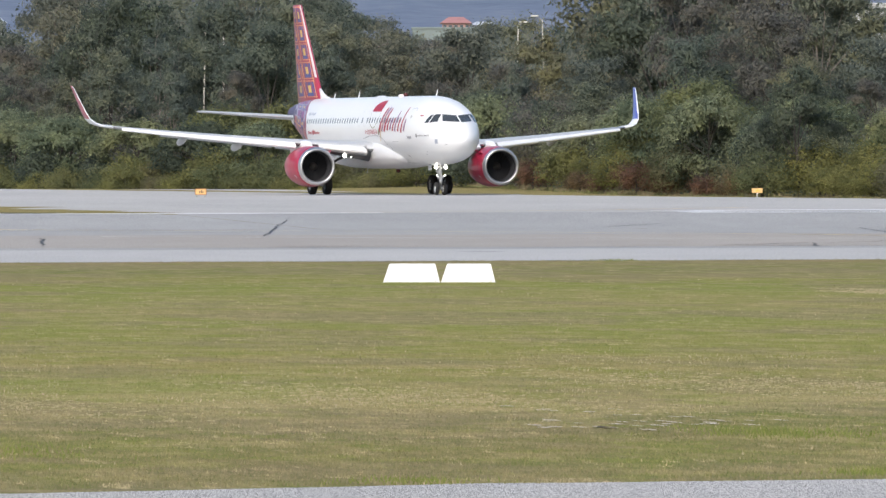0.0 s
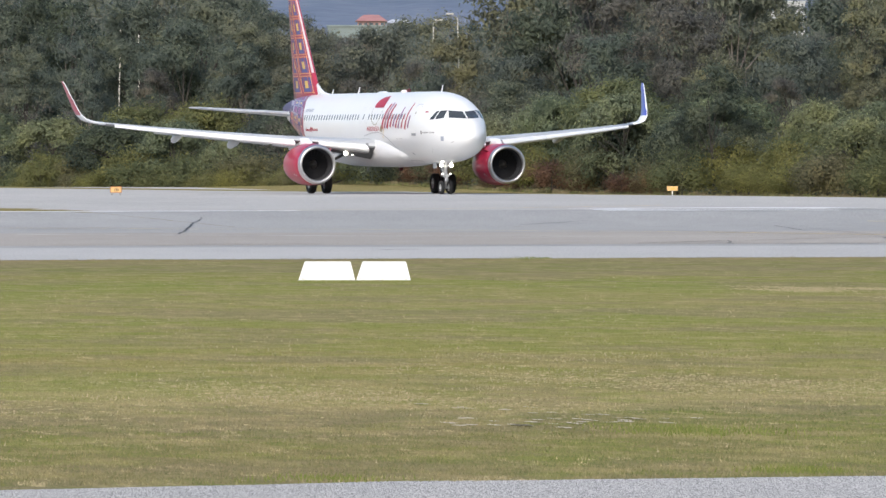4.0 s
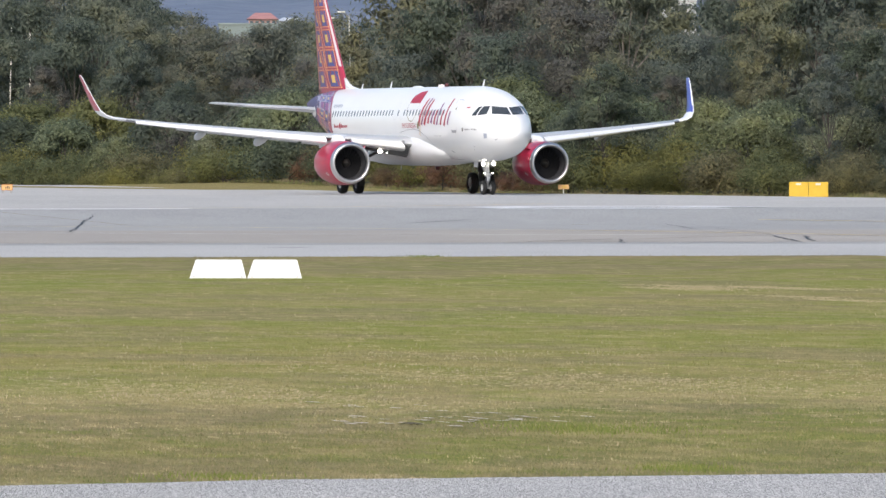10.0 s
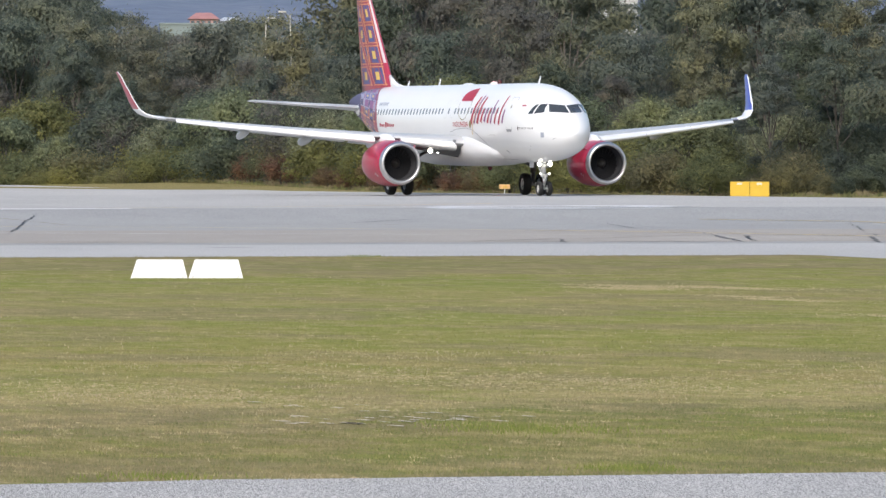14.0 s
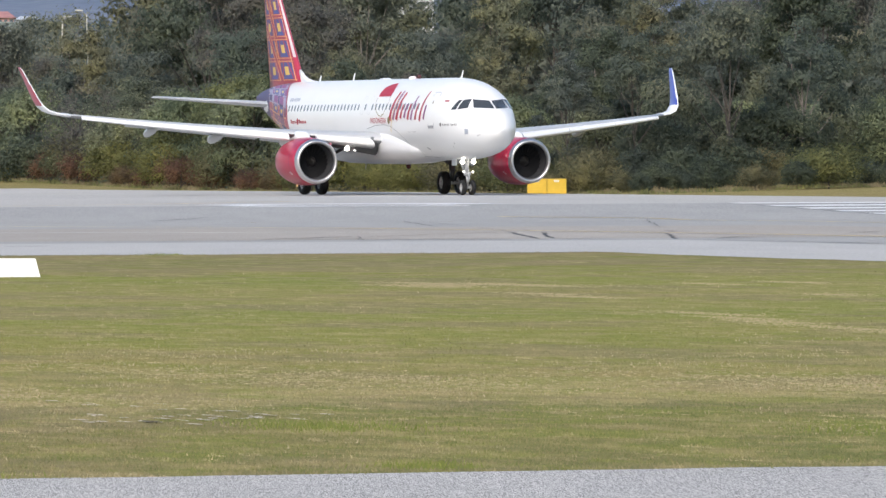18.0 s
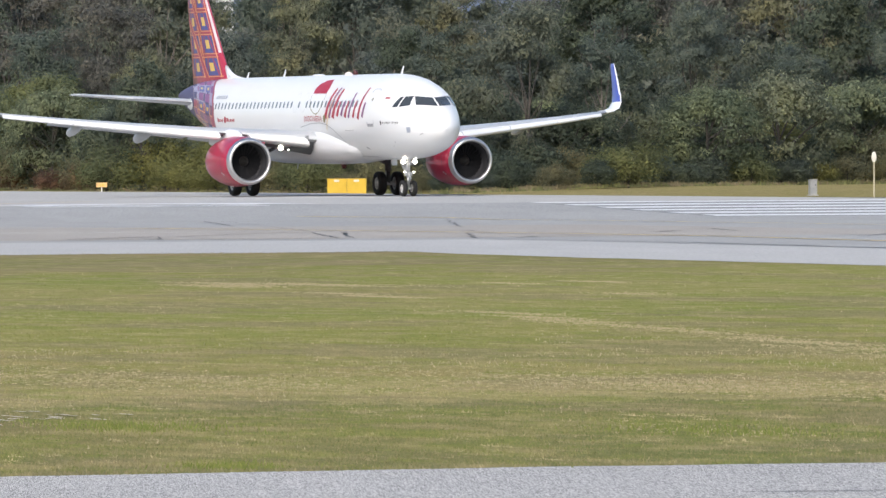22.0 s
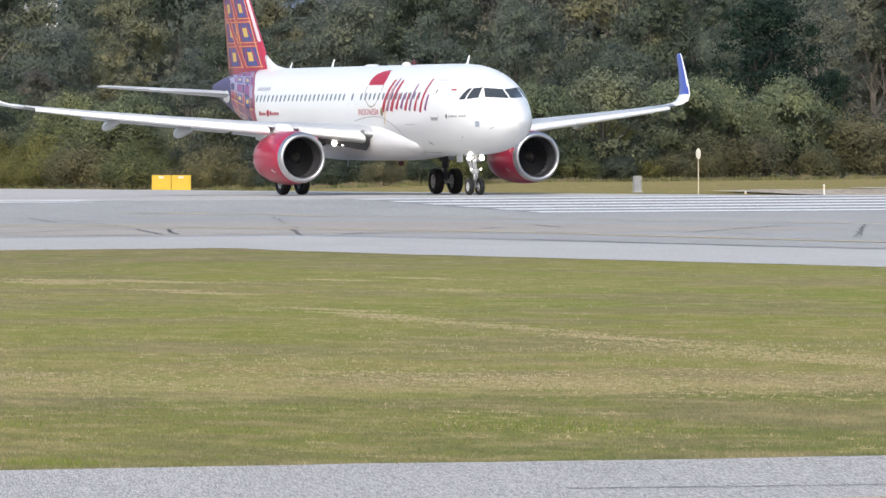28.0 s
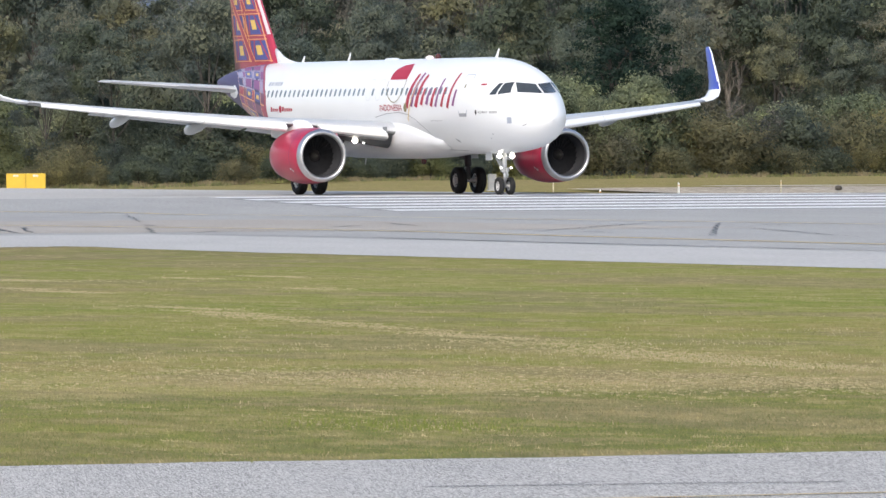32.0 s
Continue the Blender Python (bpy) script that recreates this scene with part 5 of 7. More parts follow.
def dress(hull):
    # sail-like red segment and thin ring
    decal("logo_sail", [(13.60, 4.98), (13.76, 5.22), (13.72, 5.44), (13.35, 5.60), (12.60, 5.66), (12.18, 5.48), (11.90, 5.26), (11.80, 4.98)], LOGO_RED, hull)
    decal("logo_ring", stroke([(13.66, 4.92), (13.56, 4.58), (13.20, 4.24), (12.78, 4.03), (12.40, 3.98), (12.05, 4.10), (11.75, 4.42), (11.68, 4.76), (11.78, 4.97)], 0.045), LOGO_OLIVE, hull)
    # the mark beside the sail: plain leaning brush bars
    for d, z0, z1, w, m in ((10.86, 3.76, 5.20, 0.34, LOGO_RED), (10.36, 3.80, 5.24, 0.30, LOGO_VIOLET), (9.86, 3.78, 5.16, 0.34, LOGO_RED), (9.36, 3.86, 4.56, 0.28, LOGO_RED),
                            (8.80, 3.88, 4.56, 0.27, LOGO_VIOLET), (8.28, 3.80, 4.58, 0.27, LOGO_RED), (7.74, 3.78, 4.98, 0.22, LOGO_VIOLET), (7.18, 3.78, 4.58, 0.24, LOGO_RED),
                            (6.44, 3.72, 5.20, 0.24, LOGO_RED), (5.98, 3.80, 4.50, 0.22, LOGO_VIOLET)):
        lean = 0.28 * (z1 - z0) / 2
        decal("logo_bar", stroke([(d + lean, z0), (d + lean * 0.3, z0 * 0.65 + z1 * 0.35), (d - lean * 0.4, z0 * 0.3 + z1 * 0.7), (d - lean, z1)], w, w * 0.7), m, hull, 0.014 if m == LOGO_VIOLET else 0.012)
    decal("logo_badge", ring_of(11.20, 3.76, 0.17, 0.20, 14), LOGO_OLIVE, hull, 0.018)
    decal("logo_stroke", stroke([(11.05, 3.20), (10.72, 3.78), (10.40, 4.39), (10.25, 4.90)], 0.06, 0.05), FIN_YELLOW, hull, 0.020)
    lettering("country_lettering", "INDONESIA", 14.05, 3.63, 0.385, LOGO_RED, hull, 2.45)
    # names and marks that stay plain bars
    for x, n in ((26.75, 4), (25.26, 5)):
        for k in range(n):
            w = 0.17 if k else 0.20
            decal("operator_bar", [(x, 3.67), (x - w, 3.67), (x - w, 3.80 if k else 3.87), (x, 3.80 if k else 3.87)], LOGO_RED, hull)
            x -= w + 0.075
    decal("operator_badge", ring_of(25.50, 3.77, 0.17, 0.17, 12), LOGO_RED, hull)
    decal("type_badge", ring_of(3.92, 3.52, 0.075, 0.11, 10), INK, hull)
    x = 3.72
    for w in (0.09, 0.04, 0.09, 0.10, 0.09, 0.09, -1, 0.10, 0.09, 0.09, 0.09):
        if w < 0:
            x -= 0.14
            continue
        decal("type_bar", [(x, 3.475), (x - w * 0.7, 3.475), (x - w * 0.7, 3.56), (x, 3.56)], SIGN_INK, hull)
        x -= w + 0.045
    x = 27.6
    for w in (0.22, 0.22, 0.10, 0.2, 0.2, 0.22):
        decal("registration_bar", [(x, 4.82), (x - w, 4.82), (x - w - 0.04, 4.98), (x - 0.04, 4.98)], PALE_INK, hull)
        x -= w + 0.10
    decal("fairing_seam", stroke([(14.6, 3.36), (13.2, 3.52), (11.9, 3.56), (11.0, 3.47), (10.2, 3.22), (9.5, 2.86), (8.9, 2.42), (8.4, 2.05)], 0.03), SEAM, hull, 0.02)
    # small marks of the nose: flag, static port plate, vents, panel seams
    decal("flag_mark", [(3.85, 4.66), (3.45, 4.66), (3.45, 4.73), (3.85, 4.73)], LOGO_RED, hull)
    decal("port_plate", [(1.76, 3.04), (1.50, 3.04), (1.46, 3.30), (1.72, 3.30)], PALE_INK, hull)
    decal("vent", stroke([(6.95, 2.38), (6.70, 2.28)], 0.09, 0.11), SEAM, hull)
    decal("vent", ring_of(3.1, 2.6, 0.04, 0.03, 8), SEAM, hull)
    decal("vent", ring_of(3.45, 2.42, 0.035, 0.03, 8), SEAM, hull)
    decal("probe", stroke([(0.95, 2.95), (0.75, 3.02)], 0.03, 0.02), SEAM, hull)
    decal("seam", stroke([(8.6, 3.18), (7.4, 3.18)], 0.016), SEAM, hull)
    decal("cargo_door_outline", stroke([(9.2, 1.95), (7.2, 1.90), (7.0, 1.88)], 0.025), SEAM, hull)


def tail_wrap(parent):
    """Woven-cloth paint round the tail: a slanting front edge, then rows of patches."""
    def start(a):
        return float(np.interp(math.degrees(a), [-75, -20, 10, 35, 62, 88], [27.6, 27.3, 27.5, 28.5, 30.2, 31.2]))
    rng = random.Random(21)
    bm = bmesh.new()
    rows = []
    angs = [radians(-80 + 340 * k / 68) for k in range(69)]
    for a in angs:
        m = a if a <= math.pi / 2 else math.pi - a
        rows.append([bm.verts.new(skin(start(m) + (37.5 - start(m)) * f, a, 0.007)) for f in steps(0, 1, 14)])
    for p, q in zip(rows, rows[1:]):
        for k in range(14):
            bm.faces.new((p[k], p[k + 1], q[k + 1], q[k]))
    bmesh.ops.recalc_face_normals(bm, faces=bm.faces[:])
    wrap = part("tail_wrap", bm, LILAC, parent, "lilac, blue and red woven-cloth pattern round the tail", True)

    def patch(d0, d1, a0, a1, m, out):
        bm = bmesh.new()
        grid = [[bm.verts.new(skin(min(start(a0 + (a1 - a0) * v) + d0 + (d1 - d0) * u, 37.3), a0 + (a1 - a0) * v, out)) for v in (0, 0.25, 0.5, 0.75, 1)] for u in (0, 0.5, 1)]
        for p, q in zip(grid, grid[1:]):
            for k in range(4):
                bm.faces.new((p[k], q[k], q[k + 1], p[k + 1]))
        part("tail_patch", bm, m, wrap, smooth=True)

    # a red hem, then plaid: blue, violet and pale above, red, navy and yellow below
    n = 9
    for j in range(n):
        a0, a1 = radians(-72 + 156 * j / n), radians(-72 + 156 * (j + 1) / n)
        low = j < 5
        patch(0.0, 0.26, a0, a1, FIN_RED, 0.012)
        d = 0.30
        for w, tone in ((0.42, 0), (0.95, 1), (0.34, 2), (1.05, 1), (0.4, 0), (0.8, 2)):
            if low:
                m = ((FIN_MAROON, FIN_RED), (FIN_BLUE, FIN_MAROON), (FIN_RED, LOGO_VIOLET))[tone][j % 2]
            else:
                m = ((LOGO_VIOLET, PALE_LILAC), (FIN_BLUE, LOGO_VIOLET), (PALE_LILAC, LILAC))[tone][j % 2]
            patch(d, d + w, a0 + 0.03, a1 - 0.03, m, 0.011)
            if tone == 1 and j % 2 == 0:
                patch(d + w * 0.28, d + w * 0.72, a0 + 0.10, a1 - 0.10, FIN_YELLOW, 0.016)
            patch(d + w, d + w + 0.06, a0, a1, FIN_PINK if low else PALE_LILAC, 0.015)
            if rng.random() < 0.5:
                patch(d + w + 0.08, d + w + 0.11, a0, a1, FIN_YELLOW if low else FIN_PINK, 0.015)
            d += w + 0.06
        patch(0.26, d, a0 - 0.022, a0 + 0.022, FIN_PINK if low else PALE_LILAC, 0.017)
    decal("stabiliser_plate", [(32.3, 4.55), (32.7, 4.36), (33.5, 4.30), (34.2, 4.45), (33.8, 4.72), (33.1, 4.92), (32.6, 4.75)], SLAT_WHITE, parent, 0.03)


airliner = build_airliner()
PLANE_HEAD = 163.2
PLANE_TRACK = [  # seconds, place of the main wheels
    (0.0, -3.23, 525.24), (2.0, -0.68, 516.5), (6.0, 4.52, 499.2), (8.0, 7.13, 490.5), (10.0, 9.78, 481.7), (12.0, 12.50, 472.7), (14.0, 15.26, 463.6),
    (18.0, 20.80, 445.3), (20.0, 23.62, 436.0), (22.0, 26.50, 426.4), (24.0, 29.40, 416.8), (26.0, 32.32, 407.2), (30.0, 38.08, 388.1), (32.0, 40.86, 379.0)]

# ---- woods beyond the airfield ----
def leaf_material(name, stops, pale=1.35, rough=0.8):
    """Foliage: each plant has its own tint, each bough and leaf its own lightness; a few leaves are pale new growth."""
    n = Nodes(name, rough)
    info = n.add("ShaderNodeObjectInfo")
    geo = n.add("ShaderNodeNewGeometry")
    c = n.ramp(info.outputs["Random"], stops)
    v = n.ramp(geo.outputs["Random Per Island"], [(0.0, (0.80, 0.82, 0.82)), (0.6, (1.0, 1.0, 0.98)), (0.86, (1.14, 1.13, 1.06)), (1.0, (pale, pale, pale * 0.94))])
    co = n.coords()
    bough = n.ramp(n.noise(co, 0.55, 2), [(0.36, (0.76, 0.80, 0.86)), (0.5, (1.0, 1.0, 1.0)), (0.64, (1.24, 1.19, 1.04))])
    grain = n.math("ADD", n.math("MULTIPLY", n.noise(co, 1.7, 3), 0.4), n.math("MULTIPLY", n.noise(co, 8.0, 4, 0.7), 0.6))
    g = n.ramp(grain, [(0.34, (0.76, 0.78, 0.76)), (0.5, (1.0, 1.0, 1.0)), (0.66, (1.22, 1.20, 1.16))])
    n.colour(n.mix(1.0, n.mix(1.0, n.mix(1.0, c, v, "MULTIPLY"), bough, "MULTIPLY"), g, "MULTIPLY"))
    n.b.inputs["Specular IOR Level"].default_value = 0.12
    thin_leaf(n, 0.52)
    return n.m


LEAF_OLIVE = leaf_material("olive_leaves", [(0.0, (0.234, 0.241, 0.103)), (0.3, (0.271, 0.261, 0.103)), (0.55, (0.199, 0.214, 0.107)), (0.8, (0.184, 0.207, 0.115)), (1.0, (0.251, 0.246, 0.11))], 1.2)
LEAF_KHAKI = leaf_material("khaki_leaves", [(0.0, (0.232, 0.216, 0.132)), (0.35, (0.194, 0.194, 0.125)), (0.7, (0.254, 0.235, 0.125)), (1.0, (0.211, 0.201, 0.14))], 1.2)
LEAF_BROWN = leaf_material("browning_leaves", [(0.0, (0.228, 0.143, 0.1)), (0.5, (0.202, 0.119, 0.092)), (1.0, (0.209, 0.166, 0.102))], 1.25)
LEAF_GREEN = leaf_material("banksia_leaves", [(0.0, (0.168, 0.206, 0.139)), (0.3, (0.241, 0.271, 0.175)), (0.55, (0.19, 0.228, 0.155)), (0.8, (0.255, 0.276, 0.166)), (1.0, (0.207, 0.242, 0.166))], 1.7)
LEAF_PALE = leaf_material("silvery_leaves", [(0.0, (0.235, 0.255, 0.180)), (1.0, (0.265, 0.280, 0.190))], 1.9)
LEAF_DARK = leaf_material("dark_glossy_leaves", [(0.0, (0.105, 0.129, 0.1)), (0.5, (0.142, 0.168, 0.127)), (1.0, (0.12, 0.142, 0.12))], 1.6)
# gum tints carry distance haze: blue is raised in the leaf colour
LEAF_GUM = leaf_material("gum_leaves", [(0.0, (0.138, 0.172, 0.152)), (0.2, (0.194, 0.215, 0.17)), (0.4, (0.217, 0.217, 0.172)), (0.55, (0.165, 0.189, 0.172)), (0.75, (0.153, 0.186, 0.16)), (0.9, (0.217, 0.235, 0.17)), (1.0, (0.237, 0.23, 0.156))], 1.25)
LEAF_GREY = leaf_material("grey_leaves", [(0.0, (0.172, 0.17, 0.159)), (1.0, (0.186, 0.179, 0.163))], 1.2)
LEAF_PINE = leaf_material("pine_needles", [(0.0, (0.034, 0.062, 0.052)), (1.0, (0.042, 0.070, 0.056))], 1.25)
BARK = plain("gum_bark", (0.10, 0.088, 0.078), 0.85, vary=0.5, scale=1.2)
BARK_PALE = plain("bare_pale_wood", (0.27, 0.24, 0.215), 0.8, vary=0.4, scale=1.5)

def leaf_mesh(name, centres, outs, size, rng, material, slim=1.0, crown=True):
    """Many small leaves, each a three-cornered flake; a crown's leaves share its rounded shading."""
    n = len(centres)
    nor = outs + rng.normal(0, 0.42, (n, 3)) + np.array([0, 0, 0.30])
    nor /= np.linalg.norm(nor, axis=1, keepdims=True) + 1e-9
    tan = np.cross(nor, rng.normal(0, 1, (n, 3)))
    tan /= np.linalg.norm(tan, axis=1, keepdims=True) + 1e-9
    bit = np.cross(nor, tan)
    sz = (size * rng.uniform(0.55, 1.35, n))[:, None]
    flakes = np.stack([centres - tan * sz, centres - bit * sz * 0.5 * slim, centres + tan * sz * 0.7 + bit * sz * 0.7 * slim], 1).reshape(-1, 3)
    mid = centres.mean(0) * np.array([1, 1, 0.75]) if crown else None
    whole = (centres - mid) / (np.linalg.norm(centres - mid, axis=1, keepdims=True) + 1e-9) if crown else outs
    soft = outs * 0.45 + whole * 1.1 + nor * 0.25
    soft /= np.linalg.norm(soft, axis=1, keepdims=True) + 1e-9
    vs, ns = flakes.tolist(), np.repeat(soft, 3, axis=0).tolist()
    fs = [(3 * k, 3 * k + 1, 3 * k + 2) for k in range(n)]
    me = bpy.data.meshes.new(name)
    me.from_pydata(vs, [], fs)
    me.polygons.foreach_set("use_smooth", [True] * len(fs))
    me.normals_split_custom_set_from_vertices(ns)
    me.materials.append(material)
    return me


def crown_points(rng, lobes, n):
    """Places in and round a heap of lobes (centre, radii), thinning out beyond them."""
    vol = np.array([l[1][0] * l[1][2] for l in lobes])
    pick = rng.choice(len(lobes), n, p=vol / vol.sum())
    d = rng.normal(0, 1, (n, 3))
    d /= np.linalg.norm(d, axis=1, keepdims=True)
    d[:, 2] = np.where(d[:, 2] < -0.55, -d[:, 2] * 0.6, d[:, 2])
    r = np.clip(rng.normal(0.78, 0.30, n), 0.1, 1.6)
    cs = np.array([l[0] for l in lobes])[pick]
    rs = np.array([l[1] for l in lobes])[pick]
    return cs + d * rs * r[:, None], d


def bent_rod(bm, rng, a, b, r0, r1, sag=0.12, n=5):
    """A limb in two bent lengths."""
    a, b = Vector(a), Vector(b)
    m = (a + b) / 2 + Vector((rng.normal(0, 1), rng.normal(0, 1), abs(rng.normal(0, 0.6)))) * sag * (b - a).length * 0.6
    rod(bm, a, m, r0, (r0 + r1) / 2, n)
    rod(bm, m, b, (r0 + r1) / 2, r1, n)


def limb_mesh(name, rng, height_, radius, ends, material, twigs=0):
    """A trunk that forks into limbs towards the given places; bare twigs stand out beyond some of them."""
    bm = bmesh.new()
    lean = Vector((rng.normal(0, 0.03) * height_, rng.normal(0, 0.03) * height_, 0))
    knots = [Vector((0, 0, -0.3)), lean * 0.4 + Vector((0, 0, height_ * 0.22)), lean + Vector((0, 0, height_ * 0.5)), lean * 1.3 + Vector((0, 0, height_ * 0.78))]
    for k in range(3):
        rod(bm, knots[k], knots[k + 1], radius * (1 - 0.22 * k), radius * (1 - 0.22 * (k + 1)), 7)
    for k, e in enumerate(ends):
        e = Vector(e)
        z = clamp(e.z * rng.uniform(0.35, 0.65) / height_, 0.08, 0.75)
        base = knots[1].lerp(knots[3], clamp((z - 0.22) / 0.56))
        base.z = z * height_
        bent_rod(bm, rng, base, e, radius * 0.42, radius * 0.12)
        if k < twigs:
            for _ in range(3):
                out = Vector((rng.normal(0, 1), rng.normal(0, 1), abs(rng.normal(0.6, 0.6)))).normalized()
                bent_rod(bm, rng, e, e + out * height_ * rng.uniform(0.10, 0.22), radius * 0.16, radius * 0.05, 0.2, 4)
    me = mesh_of(bm, name)
    me.materials.append(material)
    return me


SHRUBS = {  # leaves, label
    "wattle": (LEAF_OLIVE, "yellowish olive bushy shrub at the edge of the wood"), "khaki": (LEAF_KHAKI, "soft khaki-green shrub at the edge of the wood"),
    "heath": (LEAF_BROWN, "low reddish brown heath shrub at the edge of the wood"), "laurel": (LEAF_DARK, "dark glossy-leaved bush at the edge of the wood")}
SEEDS = {k: 100 * (i + 1) for i, k in enumerate(("wattle", "khaki", "heath", "laurel", "bush", "gum", "pine", "dead", "twiggy"))}


def make_plant(kind, seed):
    """Builds one plant of a kind, about its true size, at the origin; returns it and its height."""
    rng = np.random.default_rng(seed)
    lobes, slim, twigs, bark = [], 1.3, 0, BARK
    if kind in SHRUBS:
        w, h = rng.uniform(3.0, 4.0), rng.uniform(2.6, 3.2)
        mat, label = SHRUBS[kind]
        leaf, n = (0.080, 7200) if kind == "laurel" else (0.078, 7200)
        slim = 0.8 if kind != "laurel" else 1.2
        for k in range(16):
            a, r = k * 2.4 + rng.uniform(-0.4, 0.4), math.sqrt((k + 0.5) / 16) * 0.40 * w
            s = rng.uniform(0.13, 0.24) * w
            top = h * (1.0 - 1.9 * (r / w) ** 2) * rng.uniform(0.72, 1.0) - s
            lobes.append(((r * math.cos(a), r * math.sin(a), max(top, 0.25 * h)), (s * rng.uniform(0.7, 1.3), s * rng.uniform(0.7, 1.3), s * rng.uniform(0.8, 1.3))))
            if k % 2:
                lobes.append(((r * math.cos(a), r * math.sin(a), 0.26 * h), (s, s, s * 1.2)))
        ends = [l[0] for l in lobes[:6]]
        stem = limb_mesh("trunk", rng, h * 0.6, 0.06, ends, BARK, 2)
        group, name, cat = "shrubs along the wood", "shrub", "shrub"
    elif kind == "bush":
        w, h, leaf, n, mat = rng.uniform(5.2, 6.4), rng.uniform(5.2, 6.2), 0.098, 13000, (LEAF_GREEN, LEAF_PALE, LEAF_GREEN, LEAF_DARK, LEAF_GREEN, LEAF_OLIVE)[seed % 100]
        for k in range(34):
            a, u = k * 2.4 + rng.uniform(-0.3, 0.3), (k + 0.5) / 34
            r = math.sqrt(u) * 0.43 * w
            s = rng.uniform(0.08, 0.17) * w
            zz = 0.30 + 0.62 * math.sqrt(max(0.0, 1 - (r / (0.5 * w)) ** 2)) * rng.uniform(0.80, 1.0)
            lobes.append(((r * math.cos(a), r * math.sin(a), h * zz - s * 0.4), (s * rng.uniform(0.75, 1.3), s * rng.uniform(0.75, 1.3), s * rng.uniform(0.7, 1.0))))
            if u > 0.45:
                lobes.append(((r * 1.02 * math.cos(a + 0.1), r * 1.02 * math.sin(a + 0.1), h * rng.uniform(0.16, 0.44)), (s, s, s * 0.9)))
        stem = limb_mesh("trunk", rng, h * 0.75, 0.13, [l[0] for l in lobes[::5]], BARK)
        label = {LEAF_PALE: "rounded tree with pale silvery leaf tips", LEAF_GREEN: "rounded leathery-leaved tree with pale green clumps", LEAF_DARK: "rounded dark green tree in the wood", LEAF_OLIVE: "yellowish green rounded tree in the wood"}[mat]
        group, name, cat = "low trees of the wood", "banksia_tree", "tree"
    elif kind == "gum":
        w, h, leaf, n, mat = rng.uniform(7.0, 9.0), rng.uniform(10.0, 13.0), 0.132, 14500, (LEAF_GUM, LEAF_GUM, LEAF_GREY, LEAF_GUM, LEAF_DARK, LEAF_GUM)[seed % 100 % 6]
        slim, ends = 0.85, []
        for b in range(9):  # boughs, each with its own heap of leafy clumps
            a, u = b * 2.4 + rng.uniform(-0.4, 0.4), (b + 0.4) / 9
            r = math.sqrt(u) * 0.36 * w
            z = h * (0.90 - 0.42 * u + rng.uniform(-0.07, 0.05))
            c = Vector((r * math.cos(a), r * math.sin(a), z))
            ends.append(c)
            for _ in range(5):
                s = rng.uniform(0.07, 0.15) * w
                o = Vector((rng.normal(0, 0.085), rng.normal(0, 0.085), rng.normal(0, 0.055))) * w
                lobes.append((tuple(c + o), (s * rng.uniform(0.7, 1.4), s * rng.uniform(0.7, 1.4), s * rng.uniform(0.5, 0.9))))
        for b in range(6):  # lower leafy shoots round the trunk
            a, s = rng.uniform(0, math.tau), rng.uniform(0.08, 0.13) * w
            lobes.append(((0.22 * w * math.cos(a), 0.22 * w * math.sin(a), h * rng.uniform(0.18, 0.42)), (s, s, s * 0.9)))
        bark, twigs = (BARK_PALE, 3) if seed % 3 == 0 else (BARK, 1)
        stem = limb_mesh("trunk", rng, h * 0.9, 0.12, ends, bark, twigs)
        label = {LEAF_GUM: "dull green gum tree with open leafy clumps", LEAF_GREY: "grey-brown thinning gum tree in the wood", LEAF_DARK: "dark green gum tree in the wood"}[mat]
        group, name, cat = "gum trees of the wood", "gum_tree", "tree"
    elif kind == "pine":
        w, h, leaf, n, mat = 7.0, 11.5, 0.10, 22000, LEAF_PINE
        for k in range(40):
            z = 0.10 + 0.86 * k / 39
            a, r = k * 2.4, 0.40 * w * math.sqrt(max(0.02, 1 - ((z - 0.42) / 0.62) ** 2)) * rng.uniform(0.8, 1.05)
            s = rng.uniform(0.10, 0.15) * w
            lobes.append(((r * math.cos(a), r * math.sin(a), h * z), (s, s, s * 0.72)))
            lobes.append(((r * 0.45 * math.cos(a + 2), r * 0.45 * math.sin(a + 2), h * z), (s, s, s * 0.9)))
        stem = limb_mesh("trunk", rng, h * 0.9, 0.22, [l[0] for l in lobes[::9]], BARK)
        label, group, name, cat = "dark green pine standing out of the wood", "", "pine_tree", "tree"
    else:
        thick = kind == "twiggy"
        w, h, leaf, n, mat = 4.0, rng.uniform(4, 5) if thick else rng.uniform(7, 9), 0.06, 1700 if thick else 90, LEAF_GREY
        for k in range(22 if thick else 7):
            a, r = rng.uniform(0, math.tau), math.sqrt(rng.random()) * 0.42 * w
            s = 0.55 if thick else 0.7
            lobes.append(((r * math.cos(a), r * math.sin(a), h * (rng.uniform(0.3, 0.95) if thick else rng.uniform(0.6, 1.0))), (s, s, s)))
        stem = limb_mesh("trunk", rng, h * 0.85, 0.05 if thick else 0.07, [l[0] for l in lobes], BARK_PALE if not thick else BARK, 22 if thick else 7)
        label = "bare grey twiggy shrub in the wood" if thick else "bare pale-limbed dead tree"
        group, name, cat = "dead trees of the wood", "twiggy_shrub" if thick else "dead_tree", "shrub" if thick else "tree"
    pts, outs = crown_points(rng, lobes, n)
    ob = new(name)
    tagged(ob, label, cat, group)
    part("trunk", stem, None, ob)
    keep = pts[:, 2] > 0.02
    part("crown", leaf_mesh("crown", pts[keep], outs[keep], leaf, rng, mat, slim), None, ob)
    return ob, h


